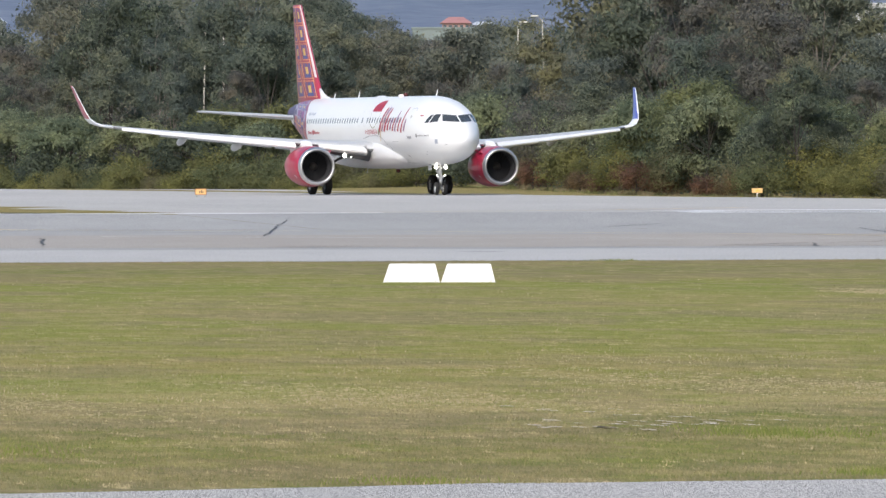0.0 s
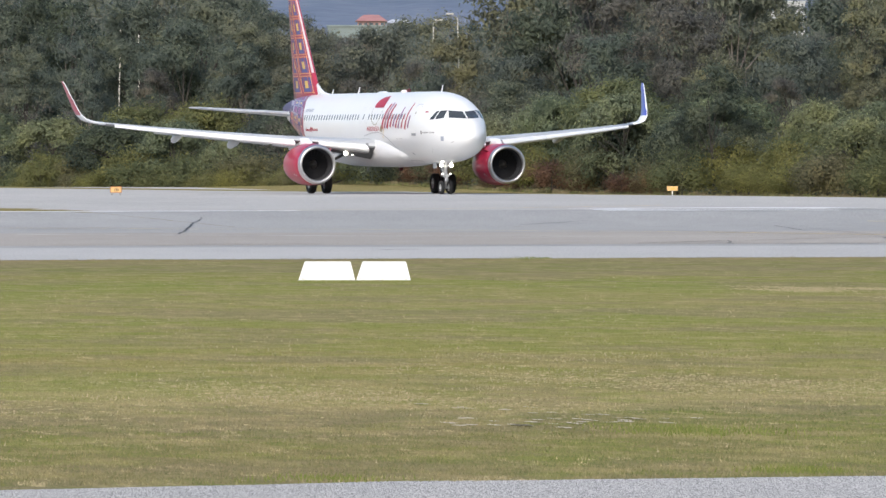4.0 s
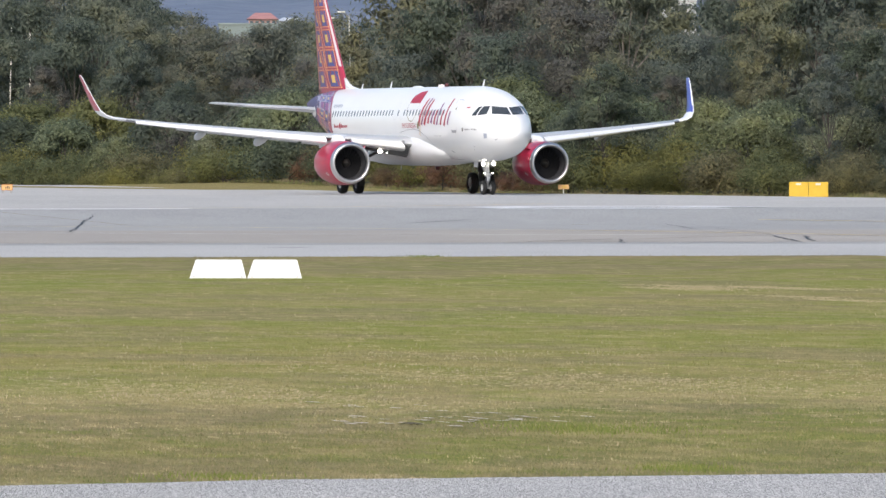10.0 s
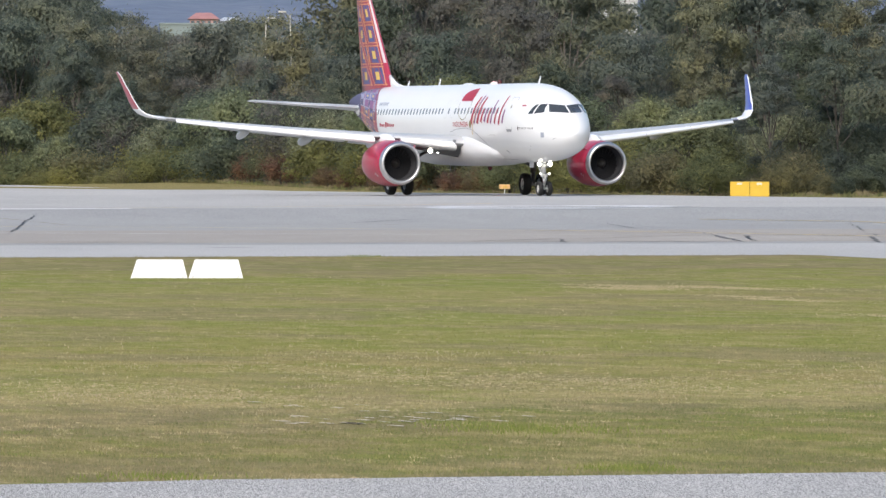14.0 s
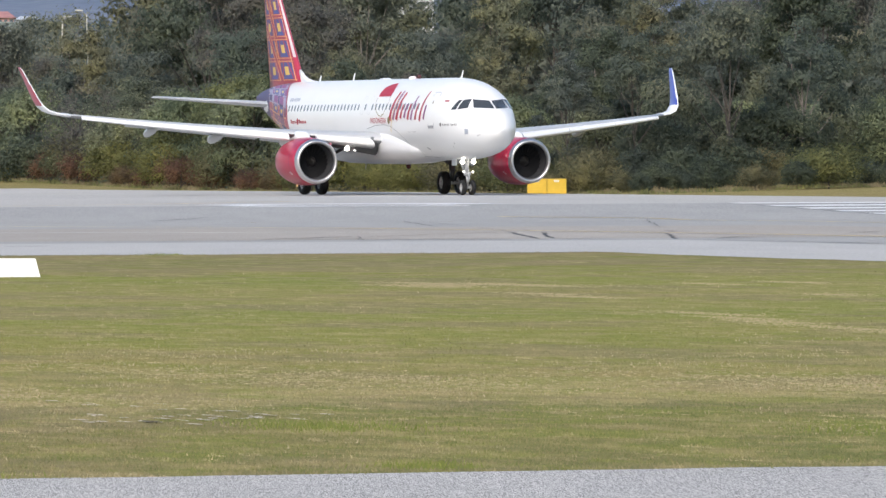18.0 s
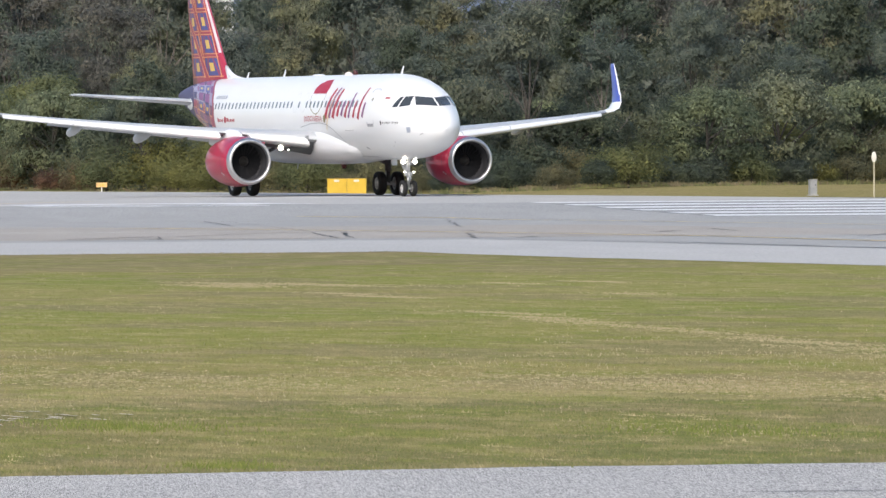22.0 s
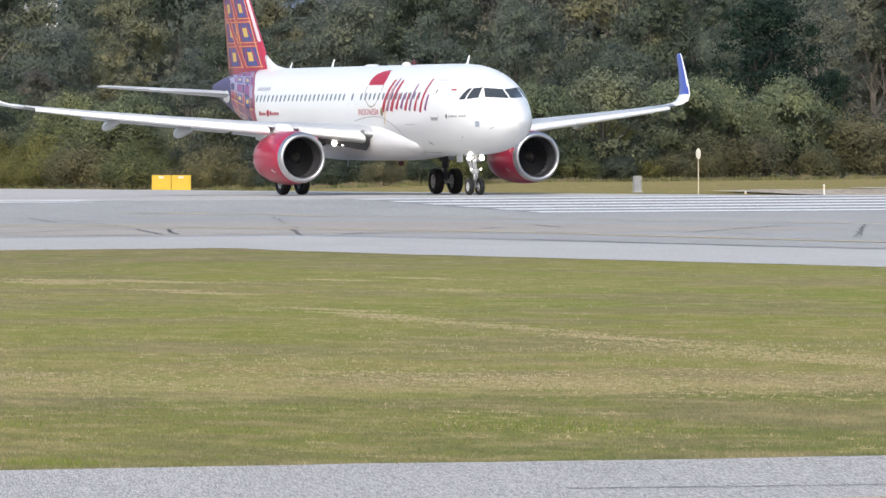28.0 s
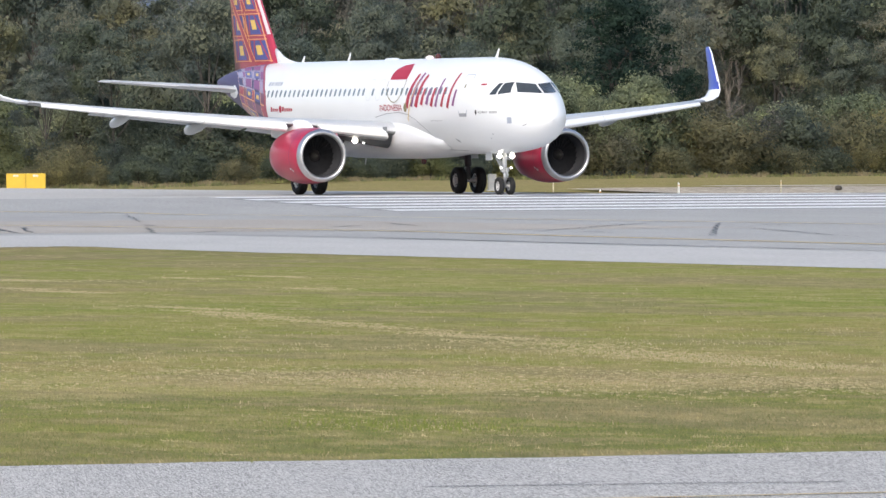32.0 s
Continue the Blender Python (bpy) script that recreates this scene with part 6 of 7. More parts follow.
EDGE = [(-4, 745), (-3, 735), (-2, 715), (-1, 690), (0, 640), (1, 565), (2, 510), (3, 485), (4, 472), (5, 474), (6, 484), (7, 498), (8, 514), (9, 530), (10.5, 555)]
SKY_LINE = [(-4, 0.0190), (-2.9, 0.0188), (-2.75, 0.0160), (-2.55, 0.0160), (-2.3, 0.0235), (-0.75, 0.0235), (-0.45, 0.0182), (-0.12, 0.0160), (0.42, 0.0163), (0.55, 0.0172), (0.9, 0.0166), (1.15, 0.0190), (1.3, 0.028), (2.6, 0.026),
            (2.75, 0.0184), (3.0, 0.0184), (3.2, 0.029), (4.05, 0.026), (4.3, 0.0178), (4.5, 0.0200), (4.8, 0.0190), (5.0, 0.0176), (5.2, 0.0200), (5.4, 0.028), (10.5, 0.030)]
# bearing: heights of the shrub belt and of the rounded trees behind it
SHRUB_TOP = [(-4, 4.8), (-0.8, 4.7), (0.4, 4.2), (2.1, 3.8), (2.6, 4.4), (3.3, 4.4), (3.6, 3.2), (5.2, 2.6), (6.8, 2.6), (7.0, 3.2), (7.4, 4.6), (10.5, 5.0)]
TREE_TOP = [(-4, 8.8), (-0.8, 8.6), (0.5, 7.6), (2.2, 7.0), (3.2, 6.2), (3.8, 5.8), (5.8, 6.2), (7.4, 6.6), (8.0, 5.6), (10.5, 5.6)]


def along(table, a):
    return float(np.interp(a, [p[0] for p in table], [p[1] for p in table]))


PLANTS = {}


def plant(kind, variant, x, y, tall, rng, squash=1.0):
    """Sets a plant of the given height at a place; the first of a variant is built, the rest are copies."""
    key = (kind, variant)
    if key not in PLANTS:
        PLANTS[key] = (*make_plant(kind, SEEDS[kind] + variant), [0])
    ob, h, used = PLANTS[key]
    m = pose(x, y, height(x, y) - 0.05, 0, 0, rng.uniform(0, 360))
    if used[0]:
        ob = copy_thing(ob, m)
    else:
        ob.matrix_basis = m
        used[0] = 1
    k = tall / h
    ob.scale = (k * squash, k * squash, k)
    return ob


def shrub_kind(a, front, rng):
    """Which shrub grows at a bearing: olive wattles, brown heath, dark bushes, khaki scrub."""
    u = rng.random()
    if 0.45 < a < 2.05:
        return "heath" if front and u < 0.92 else "wattle" if u < 0.85 else "khaki"
    if 4.3 < a < 6.2:
        return "laurel" if u < 0.80 else "khaki"
    if 3.5 < a < 7.0:
        return "laurel" if u < 0.40 else "khaki" if u < 0.80 else "wattle"
    if a >= 7.0:
        return "khaki" if u < 0.70 else "wattle" if u < 0.85 else "laurel"
    return "wattle" if u < 0.70 else "khaki" if u < (0.86 if a < -2.0 else 0.95) else "laurel"


def woods():
    rng = random.Random(11)

    def at_az(a, d):
        return d * math.sin(radians(a)), d * math.cos(radians(a))

    # shrubs along the edge, two deep
    for front, lo, hi, part_lo, part_hi, gap in ((True, -2, 4, 0.42, 0.80, 1.05), (False, 5, 11, 0.80, 1.08, 0.95)):
        a = -3.7
        while a < 10.2:
            d = along(EDGE, a) + rng.uniform(lo, hi)
            kind = shrub_kind(a, front, rng)
            tall = along(SHRUB_TOP, a) * rng.uniform(part_lo, part_hi)
            if kind == "heath":
                tall = rng.uniform(1.5, 2.5)
            plant(kind, rng.randrange(4 if kind != "heath" else 2), *at_az(a, d), tall, rng, rng.uniform(0.95, 1.35))
            a += rng.uniform(0.7, 1.25) * gap * tall / d * 57.3
    # rounded low trees
    for lo, hi, part_lo, part_hi, gap in ((10, 18, 0.62, 0.90, 4.8), (20, 32, 0.88, 1.08, 5.2)):
        a = -3.7
        while a < 10.2:
            d = along(EDGE, a) + rng.uniform(lo, hi)
            tall = along(TREE_TOP, a) * rng.uniform(part_lo, part_hi)
            u = rng.random()
            if u < 0.07:
                plant("twiggy", rng.randrange(2), *at_az(a, d), tall * 0.9, rng)
            else:
                plant("bush", rng.choice((3, 3, 0, 1, 2)) if 3.8 < a < 5.9 else rng.randrange(6), *at_az(a, d), tall, rng, rng.uniform(0.85, 1.15))
            a += rng.uniform(0.7, 1.25) * gap * tall / 6.5 / d * 57.3
    # gums, rank behind rank, up to the skyline
    for lo, hi, part_lo, part_hi, gap in ((36, 52, 0.50, 0.72, 5.8), (58, 85, 0.66, 0.88, 6.2), (95, 130, 0.82, 1.04, 6.4), (145, 190, 0.98, 1.08, 6.4)):
        a = -3.7
        while a < 10.2:
            d = along(EDGE, a) + rng.uniform(lo, hi)
            x, y = at_az(a, d)
            cap = 2.61 + along(SKY_LINE, a) * d - height(x, y)
            tall = cap * rng.uniform(part_lo, part_hi) * (1.0 if along(SKY_LINE, a) > 0.0225 else 0.965)
            plant("gum", rng.randrange(9), x, y, tall, rng, rng.uniform(0.75, 1.0))
            if rng.random() < 0.035:
                x, y = at_az(a + 0.2, d - 4)
                plant("dead", rng.randrange(3), x, y, tall * 0.9, rng)
            a += rng.uniform(0.65, 1.3) * gap / d * 57.3
    # tall gums that stand forward, leafy to the ground
    for a, back, tall in ((3.9, 10, 8.2), (4.35, 12, 9.6), (4.95, 9, 10.2), (5.45, 12, 9.2), (2.42, 4, 8.0)):
        plant("gum", 4 if a < 3 else rng.choice((0, 1, 3, 5)), *at_az(a, along(EDGE, a) + back), tall, rng, 0.9)
    # the dark pines and the large pale-tipped trees in front of them
    plant("pine", 0, *at_az(7.70, along(EDGE, 7.7) + 22), 11.2, rng, 1.2)
    plant("pine", 0, *at_az(8.12, along(EDGE, 8.1) + 34), 6.9, rng, 0.8)
    for a, back, v, tall, wide in ((6.15, 5, 0, 6.3, 0.95), (6.62, 6, 1, 6.9, 1.0), (7.10, 7, 2, 6.5, 0.9), (7.45, 4, 0, 5.4, 0.85), (7.85, 9, 4, 6.6, 0.8), (2.25, 8, 3, 5.6, 0.8), (1.80, 12, 0, 7.0, 0.85), (1.42, 14, 2, 6.6, 0.9), (0.35, 14, 4, 7.2, 0.9)):
        plant("bush", v, *at_az(a, along(EDGE, a) + back), tall, rng, wide)
    plant("wattle", 1, *at_az(5.62, along(EDGE, 5.6) - 1), 3.0, rng, 1.25)
    for a in (0.66, 0.78, 6.25, 8.6):
        plant("twiggy", 0, *at_az(a, along(EDGE, a) + 8), 4.6 if a > 1 else 6.6, rng, 0.9)


woods()
standing_grass()


def undergrowth():
    """Tangle between the trunks, dark to stand for shade, and dry weeds along the pavement's far edge."""
    rng = np.random.default_rng(5)
    n = 50000
    a = rng.uniform(-3.8, 10.4, n)
    d = np.array([along(EDGE, v) for v in a]) + rng.uniform(8, 60, n)
    x, y = d * np.sin(np.radians(a)), d * np.cos(np.radians(a))
    z = np.array([height(p, q) for p, q in zip(x, y)]) + rng.random(n) ** 1.5 * 3.2
    me = leaf_mesh("undergrowth", np.stack([x, y, z], 1), np.tile([0, -0.6, 0.4], (n, 1)), 0.11, rng, LEAF_DARK, 1.2, False)
    tagged(part("undergrowth", me, None), "tangled undergrowth between the trees, dark to stand for shade", "undergrowth", kind="stuff")
    # the woods go on behind the last rank that can be told apart
    n = 170000
    a = rng.uniform(-3.8, 10.4, n)
    d = np.array([along(EDGE, v) for v in a]) + rng.uniform(150, 215, n)
    top = np.array([(2.61 + along(SKY_LINE, v) * q) * (0.88 + 0.14 * noise.noise(Vector((v * 5.0, 2.0, q * 0.02))) + 0.05 * noise.noise(Vector((v * 22.0, 5.0, 0)))) for v, q in zip(a, d)])
    x, y = d * np.sin(np.radians(a)), d * np.cos(np.radians(a))
    z = 1.0 + (top - 1.0) * rng.random(n) ** 0.8
    me = leaf_mesh("far_woods", np.stack([x, y, z], 1), np.tile([0, -0.7, 0.3], (n, 1)), np.where(z > 0.84 * top, 0.20, 0.46), rng, LEAF_GUM, 1.2, False)
    tagged(part("far_woods", me, None), "deep green woods behind the front trees", "woods", kind="stuff")


undergrowth()

# ---- things on the field ----
MARK_WHITE = plain("marker_white", (0.80, 0.80, 0.79), 0.6, vary=0.08, scale=4)
SIGN_YELLOW = plain("sign_yellow", (0.72, 0.48, 0.05), 0.5, vary=0.12, scale=2.5)
SIGN_ORANGE = plain("sign_orange", (0.80, 0.50, 0.20), 0.5, vary=0.2, scale=5)
SIGN_FRAME = plain("sign_dark_frame", (0.06, 0.05, 0.04), 0.6)
SIGN_RUST = plain("sign_rust_frame", (0.42, 0.17, 0.06), 0.6)
PLATE = plain("pale_plate", (0.72, 0.70, 0.62), 0.6)
CABINET = plain("cabinet_grey", (0.38, 0.39, 0.41), 0.5, 0.2, 0.2, 4)
POLE_CREAM = plain("cream_paint", (0.62, 0.55, 0.40), 0.6, vary=0.2, scale=4)
GALV = plain("galvanised_steel", (0.46, 0.46, 0.45), 0.45, 0.6, 0.25, 2)


def gable_marker(x0, x1, y):
    """A long white ridge marker, flat-ended, lying on the grass."""
    ob = new("gable_marker")
    ob.location = ((x0 + x1) / 2, y, height((x0 + x1) / 2, y))
    tagged(ob, "white-painted ridge marker on the grass beside the pavement", "marker", "ridge markers")
    w = (x1 - x0) / 2
    bm = bmesh.new()
    loft(bm, [[Vector(p) for p in ((-w, -0.34, 0.0), (w, -0.34, 0.0), (w, 0.34, 0.0), (-w, 0.34, 0.0))], [Vector(p) for p in ((-w + 0.012, -0.335, 0.03), (w - 0.012, -0.335, 0.03), (w - 0.012, 0.335, 0.03), (-w + 0.012, 0.335, 0.03))],
              [Vector(p) for p in ((-w + 0.13, -0.04, 0.385), (w - 0.10, -0.04, 0.385), (w - 0.10, 0.04, 0.385), (-w + 0.13, 0.04, 0.385))], [Vector(p) for p in ((-w + 0.15, -0.015, 0.40), (w - 0.12, -0.015, 0.40), (w - 0.12, 0.015, 0.40), (-w + 0.15, 0.015, 0.40))]])
    part("shell", bm, MARK_WHITE, ob)
    bm = bmesh.new()
    box(bm, -w + 0.03, w - 0.03, -0.36, -0.33, 0.0, 0.035, 0.008)
    part("foot_flange", bm, MARK_WHITE, ob)
    for sg in (-1, 1):
        bm = bmesh.new()
        rod(bm, (sg * (w - 0.1), -0.348, 0.03), (sg * (w - 0.1), -0.348, 0.05), 0.02, n=8)
        part("peg", bm, GALV, ob)
    return ob


gable_marker(-1.075, 0.145, 185.9)
gable_marker(0.165, 1.335, 185.9)


def small_sign(x, y, w, h, leg, legs, framed):
    """A small orange board on short legs, with a dark panel."""
    ob = new("edge_sign")
    ob.location = (x, y, height(x, y))
    tagged(ob, "small orange board on " + ("two short legs" if legs == 2 else "a pale post") + " beside the taxiway", "sign", "small airfield signs")
    bm = bmesh.new()
    box(bm, -w / 2, w / 2, -0.05, 0.05, leg, leg + h, 0.012)
    b = part("board", bm, SIGN_ORANGE, ob)
    if framed:
        for x0, x1, z0, z1 in ((-w / 2, w / 2, leg + h - 0.035, leg + h), (-w / 2, w / 2, leg, leg + 0.035), (-w / 2, -w / 2 + 0.035, leg, leg + h), (w / 2 - 0.035, w / 2, leg, leg + h)):
            bm = bmesh.new()
            box(bm, x0, x1, -0.06, -0.05, z0, z1)
            part("frame_bar", bm, SIGN_RUST, b)
    for k, dx in enumerate((-0.13, 0.02, 0.15)):
        bm = bmesh.new()
        box(bm, dx * w, dx * w + 0.05, -0.056, -0.05, leg + 0.3 * h, leg + (0.62 if k != 1 else 0.75) * h)
        part("mark_bar", bm, SIGN_YELLOW if not framed else SIGN_FRAME, b)
    for k in range(legs):
        dx = 0 if legs == 1 else (k - 0.5) * w * 0.7
        bm = bmesh.new()
        rod(bm, (dx, 0, -0.05), (dx, 0, leg + 0.02), 0.035, n=10)
        part("leg", bm, PLATE if legs == 1 else GALV, ob)
        bm = bmesh.new()
        rod(bm, (dx, 0, 0), (dx, 0, 0.02), 0.09, n=12)
        part("base_plate", bm, GALV, ob)
    return ob


small_sign(-13.4, 500.0, 0.66, 0.36, 0.14, 2, True)
small_sign(17.85, 478.0, 0.60, 0.26, 0.26, 1, False)


def guidance_sign():
    """A broad yellow box sign of two panels, seen from behind."""
    ob = new("guidance_sign")
    ob.matrix_basis = pose(30.27, 461.0, height(30.27, 461.0), 0, 0, -4)
    tagged(ob, "broad yellow taxiway guidance sign of two panels, seen from behind", "sign")
    for x0, x1 in ((-1.04, -0.01), (0.01, 1.04)):
        bm = bmesh.new()
        box(bm, x0, x1, -0.16, 0.16, 0.04, 0.86, 0.015)
        p = part("panel", bm, SIGN_YELLOW, ob, "yellow sheet-metal panel")
        bm = bmesh.new()
        box(bm, x0 + 0.36, x0 + 0.64, -0.172, -0.16, 0.69, 0.82)
        part("label_plate", bm, PLATE, p, "pale maker's plate")
        for z in (0.08, 0.80):
            bm = bmesh.new()
            box(bm, x0 + 0.03, x1 - 0.03, -0.175, -0.16, z, z + 0.025)
            part("rib", bm, SIGN_YELLOW, p)
        for xx in (x0 + 0.10, x1 - 0.10):
            bm = bmesh.new()
            box(bm, xx - 0.02, xx + 0.02, -0.18, -0.16, 0.06, 0.84)
            part("rib", bm, SIGN_YELLOW, p)
    for xx in (-0.96, -0.32, 0.32, 0.96):
        bm = bmesh.new()
        rod(bm, (xx, 0, -0.02), (xx, 0, 0.05), 0.03, n=8)
        part("leg", bm, GALV, ob)
    return ob


guidance_sign()


def cabinet():
    x, y = 52.3, 436.5
    ob = new("equipment_cabinet")
    ob.matrix_basis = pose(x, y, height(x, y), 0, 0, 8)
    tagged(ob, "narrow grey metal equipment cabinet on the grass", "cabinet")
    bm = bmesh.new()
    box(bm, -0.19, 0.19, -0.15, 0.15, 0.0, 0.80, 0.012)
    b = part("body", bm, CABINET, ob)
    for x0, x1, z0, z1 in ((-0.19, 0.19, 0.77, 0.82), (-0.19, 0.19, 0.40, 0.43), (-0.19, 0.19, 0.02, 0.06), (-0.19, -0.15, 0.02, 0.8), (0.15, 0.19, 0.02, 0.8)):
        bm = bmesh.new()
        box(bm, x0, x1, -0.17, -0.15, z0, z1)
        part("door_rail", bm, GALV, b)
    bm = bmesh.new()
    box(bm, 0.10, 0.13, -0.18, -0.15, 0.48, 0.56)
    part("latch", bm, INK, b)
    bm = bmesh.new()
    box(bm, -0.26, 0.26, -0.22, 0.22, -0.06, 0.02)
    part("plinth", bm, SHOULDER, ob)


cabinet()


def paddle_post():
    x, y = 51.43, 405.0
    z = height(x, y)
    ob = new("paddle_post")
    ob.location = (x, y, z)
    tagged(ob, "slim cream post with an oval paddle head", "post")
    top = 2.61 - 0.00002 * y - z
    bm = bmesh.new()
    rod(bm, (0, 0, -0.1), (0, 0, top - 0.42), 0.035, 0.028, 10)
    part("pole", bm, POLE_CREAM, ob)
    bm = bmesh.new()
    lathe(bm, [(-0.035, 0.02), (-0.03, 0.22), (0.0, 0.25), (0.03, 0.22), (0.035, 0.02)], axis="Y", n=20, cap=True)
    for v in bm.verts:
        v.co = Vector((v.co.x * 0.48, v.co.y, v.co.z * 1.05 + top - 0.25))
    part("paddle", bm, PLATE, ob)
    bm = bmesh.new()
    box(bm, -0.11, 0.11, -0.11, 0.11, -0.05, 0.06, 0.02)
    part("footing", bm, SHOULDER, ob)


paddle_post()


def posts():
    for x, top, w, mat, text in ((53.66, 0.56, 0.05, MARK_WHITE, "short white marker post beyond the runway"),
                                 (57.39, 0.86, 0.05, MARK_WHITE, "white-painted marker post beyond the runway"), (62.27, 0.96, 0.025, POLE_CREAM, "thin cream marker stake beyond the runway")):
        y = 405.0
        z = height(x, y)
        ob = new("marker_post")
        ob.location = (x, y, z)
        tagged(ob, text, "post", "marker posts")
        bm = bmesh.new()
        rod(bm, (0, 0, -0.1), (0, 0, top - z), w, w * 0.92, 12)
        part("shaft", bm, mat, ob)
        bm = bmesh.new()
        lathe(bm, [(0, w * 0.93), (0.03, w * 0.6), (0.04, 0.004)], axis="Z", n=12, centre=(0, 0, top - z))
        part("cap", bm, mat, ob)
        bm = bmesh.new()
        rod(bm, (0, 0, top - z - 0.12), (0, 0, top - z - 0.08), w * 1.04, n=12)
        part("band", bm, SIGN_ORANGE, ob)


posts()


def street_lamps():
    for (x, y), zt, arm, lean in (((-21.1, 792), 15.0, 0.35, 0.3), ((-19.14, 792), 15.4, -0.25, 0.0), ((6.86, 720), 14.1, 0.4, 0.2), ((9.44, 720), 14.6, -0.65, -0.4)):
        z = height(x, y)
        ob = new("street_lamp")
        ob.location = (x, y, z)
        tagged(ob, "pale steel street lamp behind the wood", "street lamp", "street lamps")
        h = zt - z
        bm = bmesh.new()
        rod(bm, (0, 0, 0), (lean, 0, h - 0.3), 0.09, 0.055, 8)
        part("column", bm, PLATE, ob)
        bm = bmesh.new()
        rod(bm, (lean, 0, h - 0.32), (lean + arm, 0, h), 0.06, 0.05, 6)
        part("arm", bm, GALV, ob)
        bm = bmesh.new()
        box(bm, lean + arm - 0.3, lean + arm + 0.35, -0.15, 0.15, h - 0.06, h + 0.06, 0.03)
        part("lantern", bm, PLATE, ob)


street_lamps()


# ---- the town and the hills behind ----
WALL_PALE = plain("pale_cladding", (0.24, 0.295, 0.295), 0.7, vary=0.12, scale=0.15)
WALL_BRICK = plain("salmon_brick", (0.42, 0.27, 0.25), 0.8, vary=0.15, scale=0.4)
WALL_WHITE = plain("white_cladding", (0.52, 0.54, 0.55), 0.6, vary=0.08, scale=0.2)
SLATE_WALL = plain("slate_cladding", (0.26, 0.29, 0.33), 0.6, vary=0.12, scale=0.15)
ROOF_TILE = plain("terracotta_tiles", (0.44, 0.22, 0.21), 0.8, vary=0.2, scale=0.6)
ROOF_PALE = plain("pale_metal_roof", (0.62, 0.65, 0.68), 0.4, 0.2, 0.15, 0.2)
PANE_DARK = plain("far_window", (0.10, 0.13, 0.16), 0.2)


def building(x0, x1, y, z0, z1, depth, wall, roof, pitched, label, cols, rows, ribs=0):
    """A far building: walls, roof, and a window for each bay."""
    ob = new("building")
    ob.location = ((x0 + x1) / 2, y, 0)
    tagged(ob, label, "building")
    w = (x1 - x0) / 2
    bm = bmesh.new()
    box(bm, -w, w, 0, depth, 0.0, z1)
    part("wall", bm, wall, ob)
    h = z1 - z0
    bm = bmesh.new()
    if pitched:
        loft(bm, [[Vector(p) for p in ((-w - 0.4, -0.4, z1), (w + 0.4, -0.4, z1), (w + 0.4, depth + 0.4, z1), (-w - 0.4, depth + 0.4, z1))], [Vector(p) for p in ((-w * 0.55, depth * 0.45, z1 + pitched), (w * 0.55, depth * 0.45, z1 + pitched), (w * 0.55, depth * 0.55, z1 + pitched), (-w * 0.55, depth * 0.55, z1 + pitched))]])
    else:
        box(bm, -w - 0.2, w + 0.2, -0.2, depth + 0.2, z1, z1 + 0.25)
    part("roof", bm, roof, ob)
    for r in range(rows):
        for c in range(cols):
            bm = bmesh.new()
            cx = -w + 2 * w * (c + 0.5) / cols
            zz = z0 + h * (r + 0.25) / rows
            box(bm, cx - w / cols * 0.55, cx + w / cols * 0.55, -0.06, 0.0, zz, zz + h / rows * 0.5)
            part("window", bm, PANE_DARK, ob)
    for k in range(ribs):
        bm = bmesh.new()
        cx = -w + 2 * w * (k + 0.5) / ribs
        box(bm, cx - 0.08, cx + 0.08, -0.12, 0.0, z0, z1)
        part("cladding_rib", bm, wall, ob)
    return ob


building(-3.6, 14.5, 1500, 20.0, 25.4, 30, WALL_PALE, WALL_PALE, 0, "long pale green shed behind the trees", 0, 0, 20)
building(1.6, 6.6, 1560, 24.6, 27.3, 10, WALL_BRICK, ROOF_TILE, 1.2, "salmon brick building with a terracotta roof", 5, 2)
building(6.9, 11.2, 1570, 25.0, 27.1, 8, WALL_WHITE, ROOF_PALE, 0.7, "low white building with a pale metal roof", 4, 1)
building(72.5, 79.0, 1500, 26.0, 29.6, 20, WALL_WHITE, ROOF_PALE, 0, "tall pale clad shed behind the trees", 0, 0, 12)
building(110, 126, 1500, 21.0, 25.2, 20, SLATE_WALL, SLATE_WALL, 0, "long slate-grey shed behind the trees", 0, 0, 14)
building(127, 142, 1530, 21.0, 25.8, 20, SLATE_WALL, ROOF_PALE, 0.5, "slate-grey shed with a pale metal roof", 0, 0, 12)
building(-79, -74.5, 1500, 22.0, 26.5, 12, WALL_WHITE, ROOF_PALE, 1.2, "white house behind the trees", 3, 1)


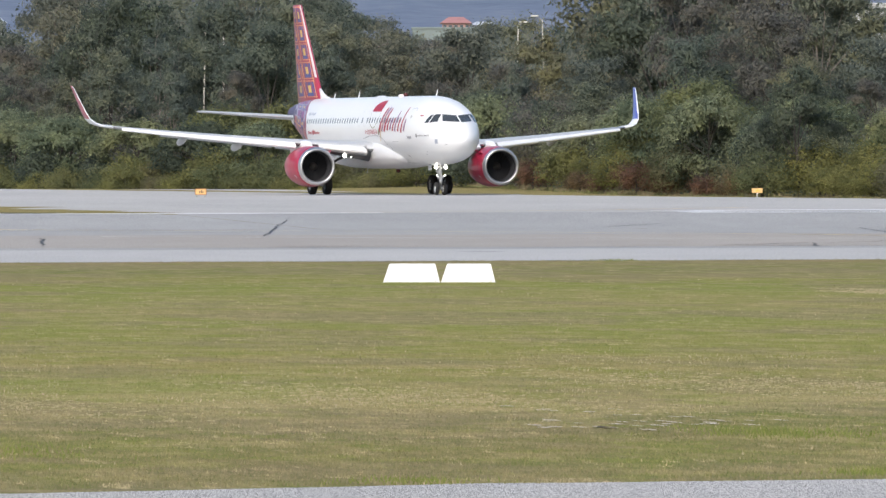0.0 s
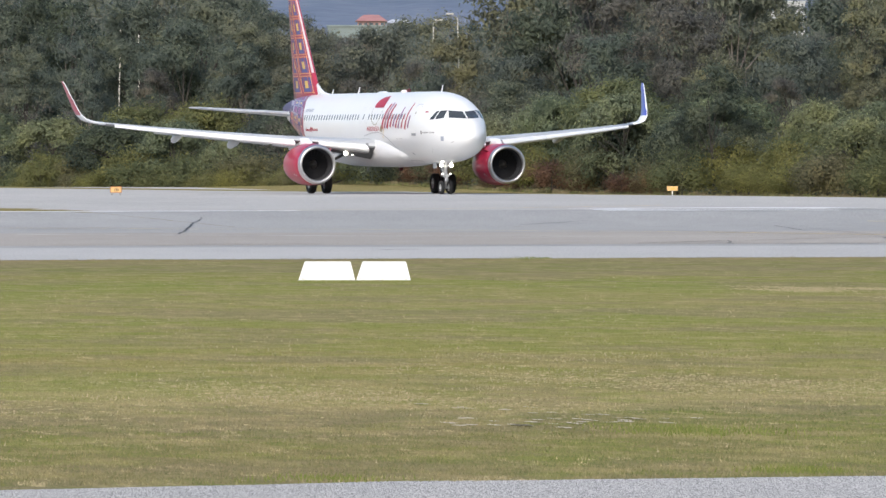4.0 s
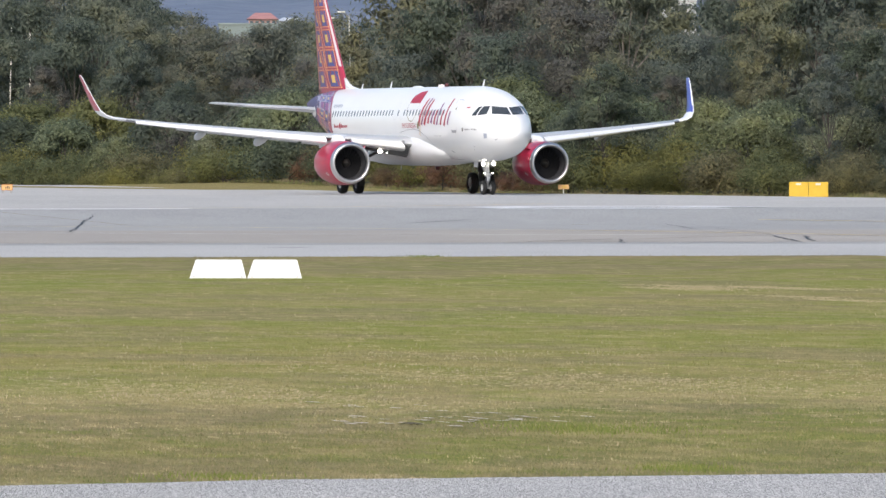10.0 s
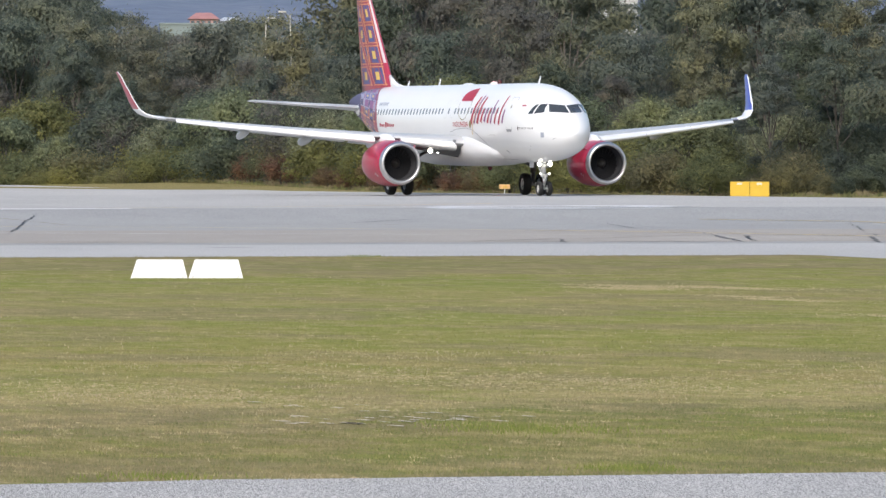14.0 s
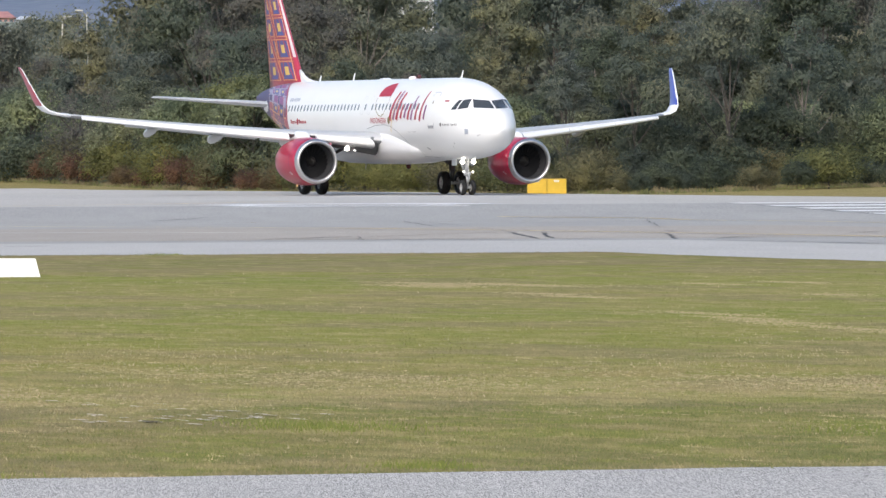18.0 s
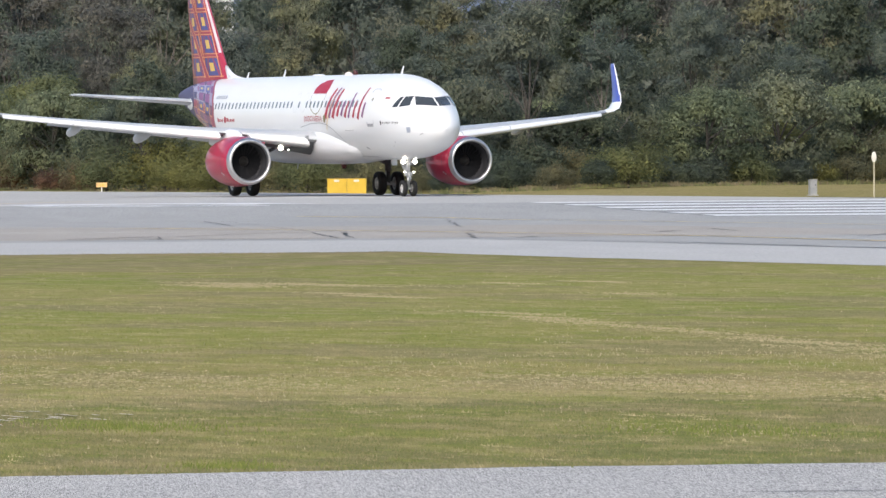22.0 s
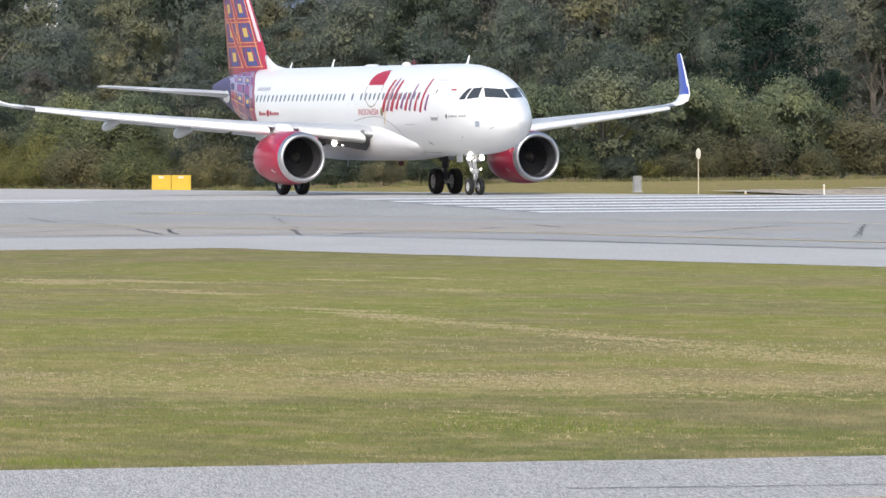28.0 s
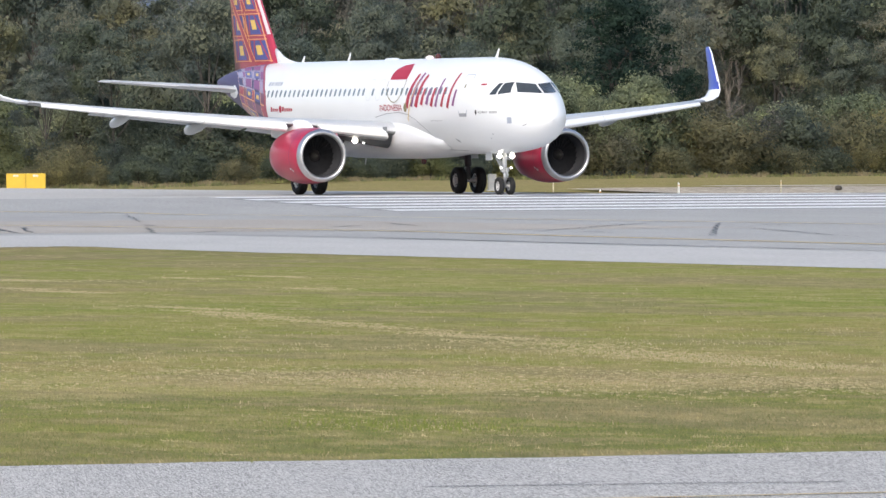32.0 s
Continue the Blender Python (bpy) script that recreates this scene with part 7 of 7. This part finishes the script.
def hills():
    n = Nodes("hill_with_painted_haze", 0.95)
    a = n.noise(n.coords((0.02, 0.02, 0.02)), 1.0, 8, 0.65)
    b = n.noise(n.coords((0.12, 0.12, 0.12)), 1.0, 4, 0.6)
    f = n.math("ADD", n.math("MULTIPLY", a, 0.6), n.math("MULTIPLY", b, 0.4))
    # distance haze is mixed into the hill's base colour as blue-grey
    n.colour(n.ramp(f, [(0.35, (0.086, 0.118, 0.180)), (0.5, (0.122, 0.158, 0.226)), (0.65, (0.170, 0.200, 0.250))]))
    bm = bmesh.new()
    rows = []
    for j in range(14):
        row = []
        for i in range(120):
            x = -1300 + 2900 * i / 119
            y = 2600 + j * 150
            h = 24 + (j / 13) ** 0.8 * 150 * (0.8 + 0.35 * noise.noise(Vector((x * 0.0016, j * 0.08, 1)))) + 5 * noise.noise(Vector((x * 0.02, j * 0.9, 7)))
            row.append(bm.verts.new((x, y, h if j else -5)))
        rows.append(row)
    for p, q in zip(rows, rows[1:]):
        for k in range(119):
            bm.faces.new((p[k], p[k + 1], q[k + 1], q[k]))
    tagged(part("backdrop_hills", bm, n.m, smooth=True), "wooded range in the distance, blue-grey with painted haze", "hills", kind="structure")


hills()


def edge_light(x, y):
    """A squat dark lamp on a stub beside the runway."""
    ob = new("edge_light")
    ob.location = (x, y, height(x, y))
    tagged(ob, "squat dark runway edge light on a short stub", "runway light")
    bm = bmesh.new()
    lathe(bm, [(0.10, 0.10), (0.14, 0.17), (0.24, 0.18), (0.32, 0.12), (0.35, 0.01)], axis="Z", n=16)
    part("lamp_head", bm, SIGN_FRAME, ob, smooth=True)
    bm = bmesh.new()
    rod(bm, (0, 0, -0.05), (0, 0, 0.12), 0.05, n=10)
    part("stub", bm, GALV, ob)


edge_light(67.5, 420.5)


def motions():
    rows = [(t, pose(x, y, 0.56, 0, 0, 90 - PLANE_HEAD)) for t, x, y in PLANE_TRACK]
    walk(airliner, rows)
    way = [0.0]
    for a, b in zip(PLANE_TRACK, PLANE_TRACK[1:]):
        way.append(way[-1] + math.hypot(b[1] - a[1], b[2] - a[2]))
    ts = [r[0] for r in PLANE_TRACK]
    for wheel, radius, at in WHEELS:
        n = 32 * (9 if radius < 0.5 else 6)
        walk(wheel, [(32.0 * k / n, Matrix.Translation(at) @ Matrix.Rotation(float(np.interp(32.0 * k / n, ts, way)) / radius, 4, "Y")) for k in range(n + 1)])
    # the beacons' lamps rest facing aft and swing right round once every flash
    for lamp, at in BEACONS:
        turns = [(0.0, 180.0)]
        for k in range(29):
            t = 1.02 + 1.0952 * k
            turns += [(t + dt, 180.0 + 360.0 * k + da) for dt, da in ((-0.134, 0), (-0.067, 60), (-0.034, 145), (0.0, 180), (0.034, 215), (0.067, 300), (0.134, 360))]
        turns.append((32.0, turns[-1][1]))
        walk(lamp, [(t, Matrix.Translation(at) @ Matrix.Rotation(radians(a - 18), 4, "Z")) for t, a in turns])


motions()
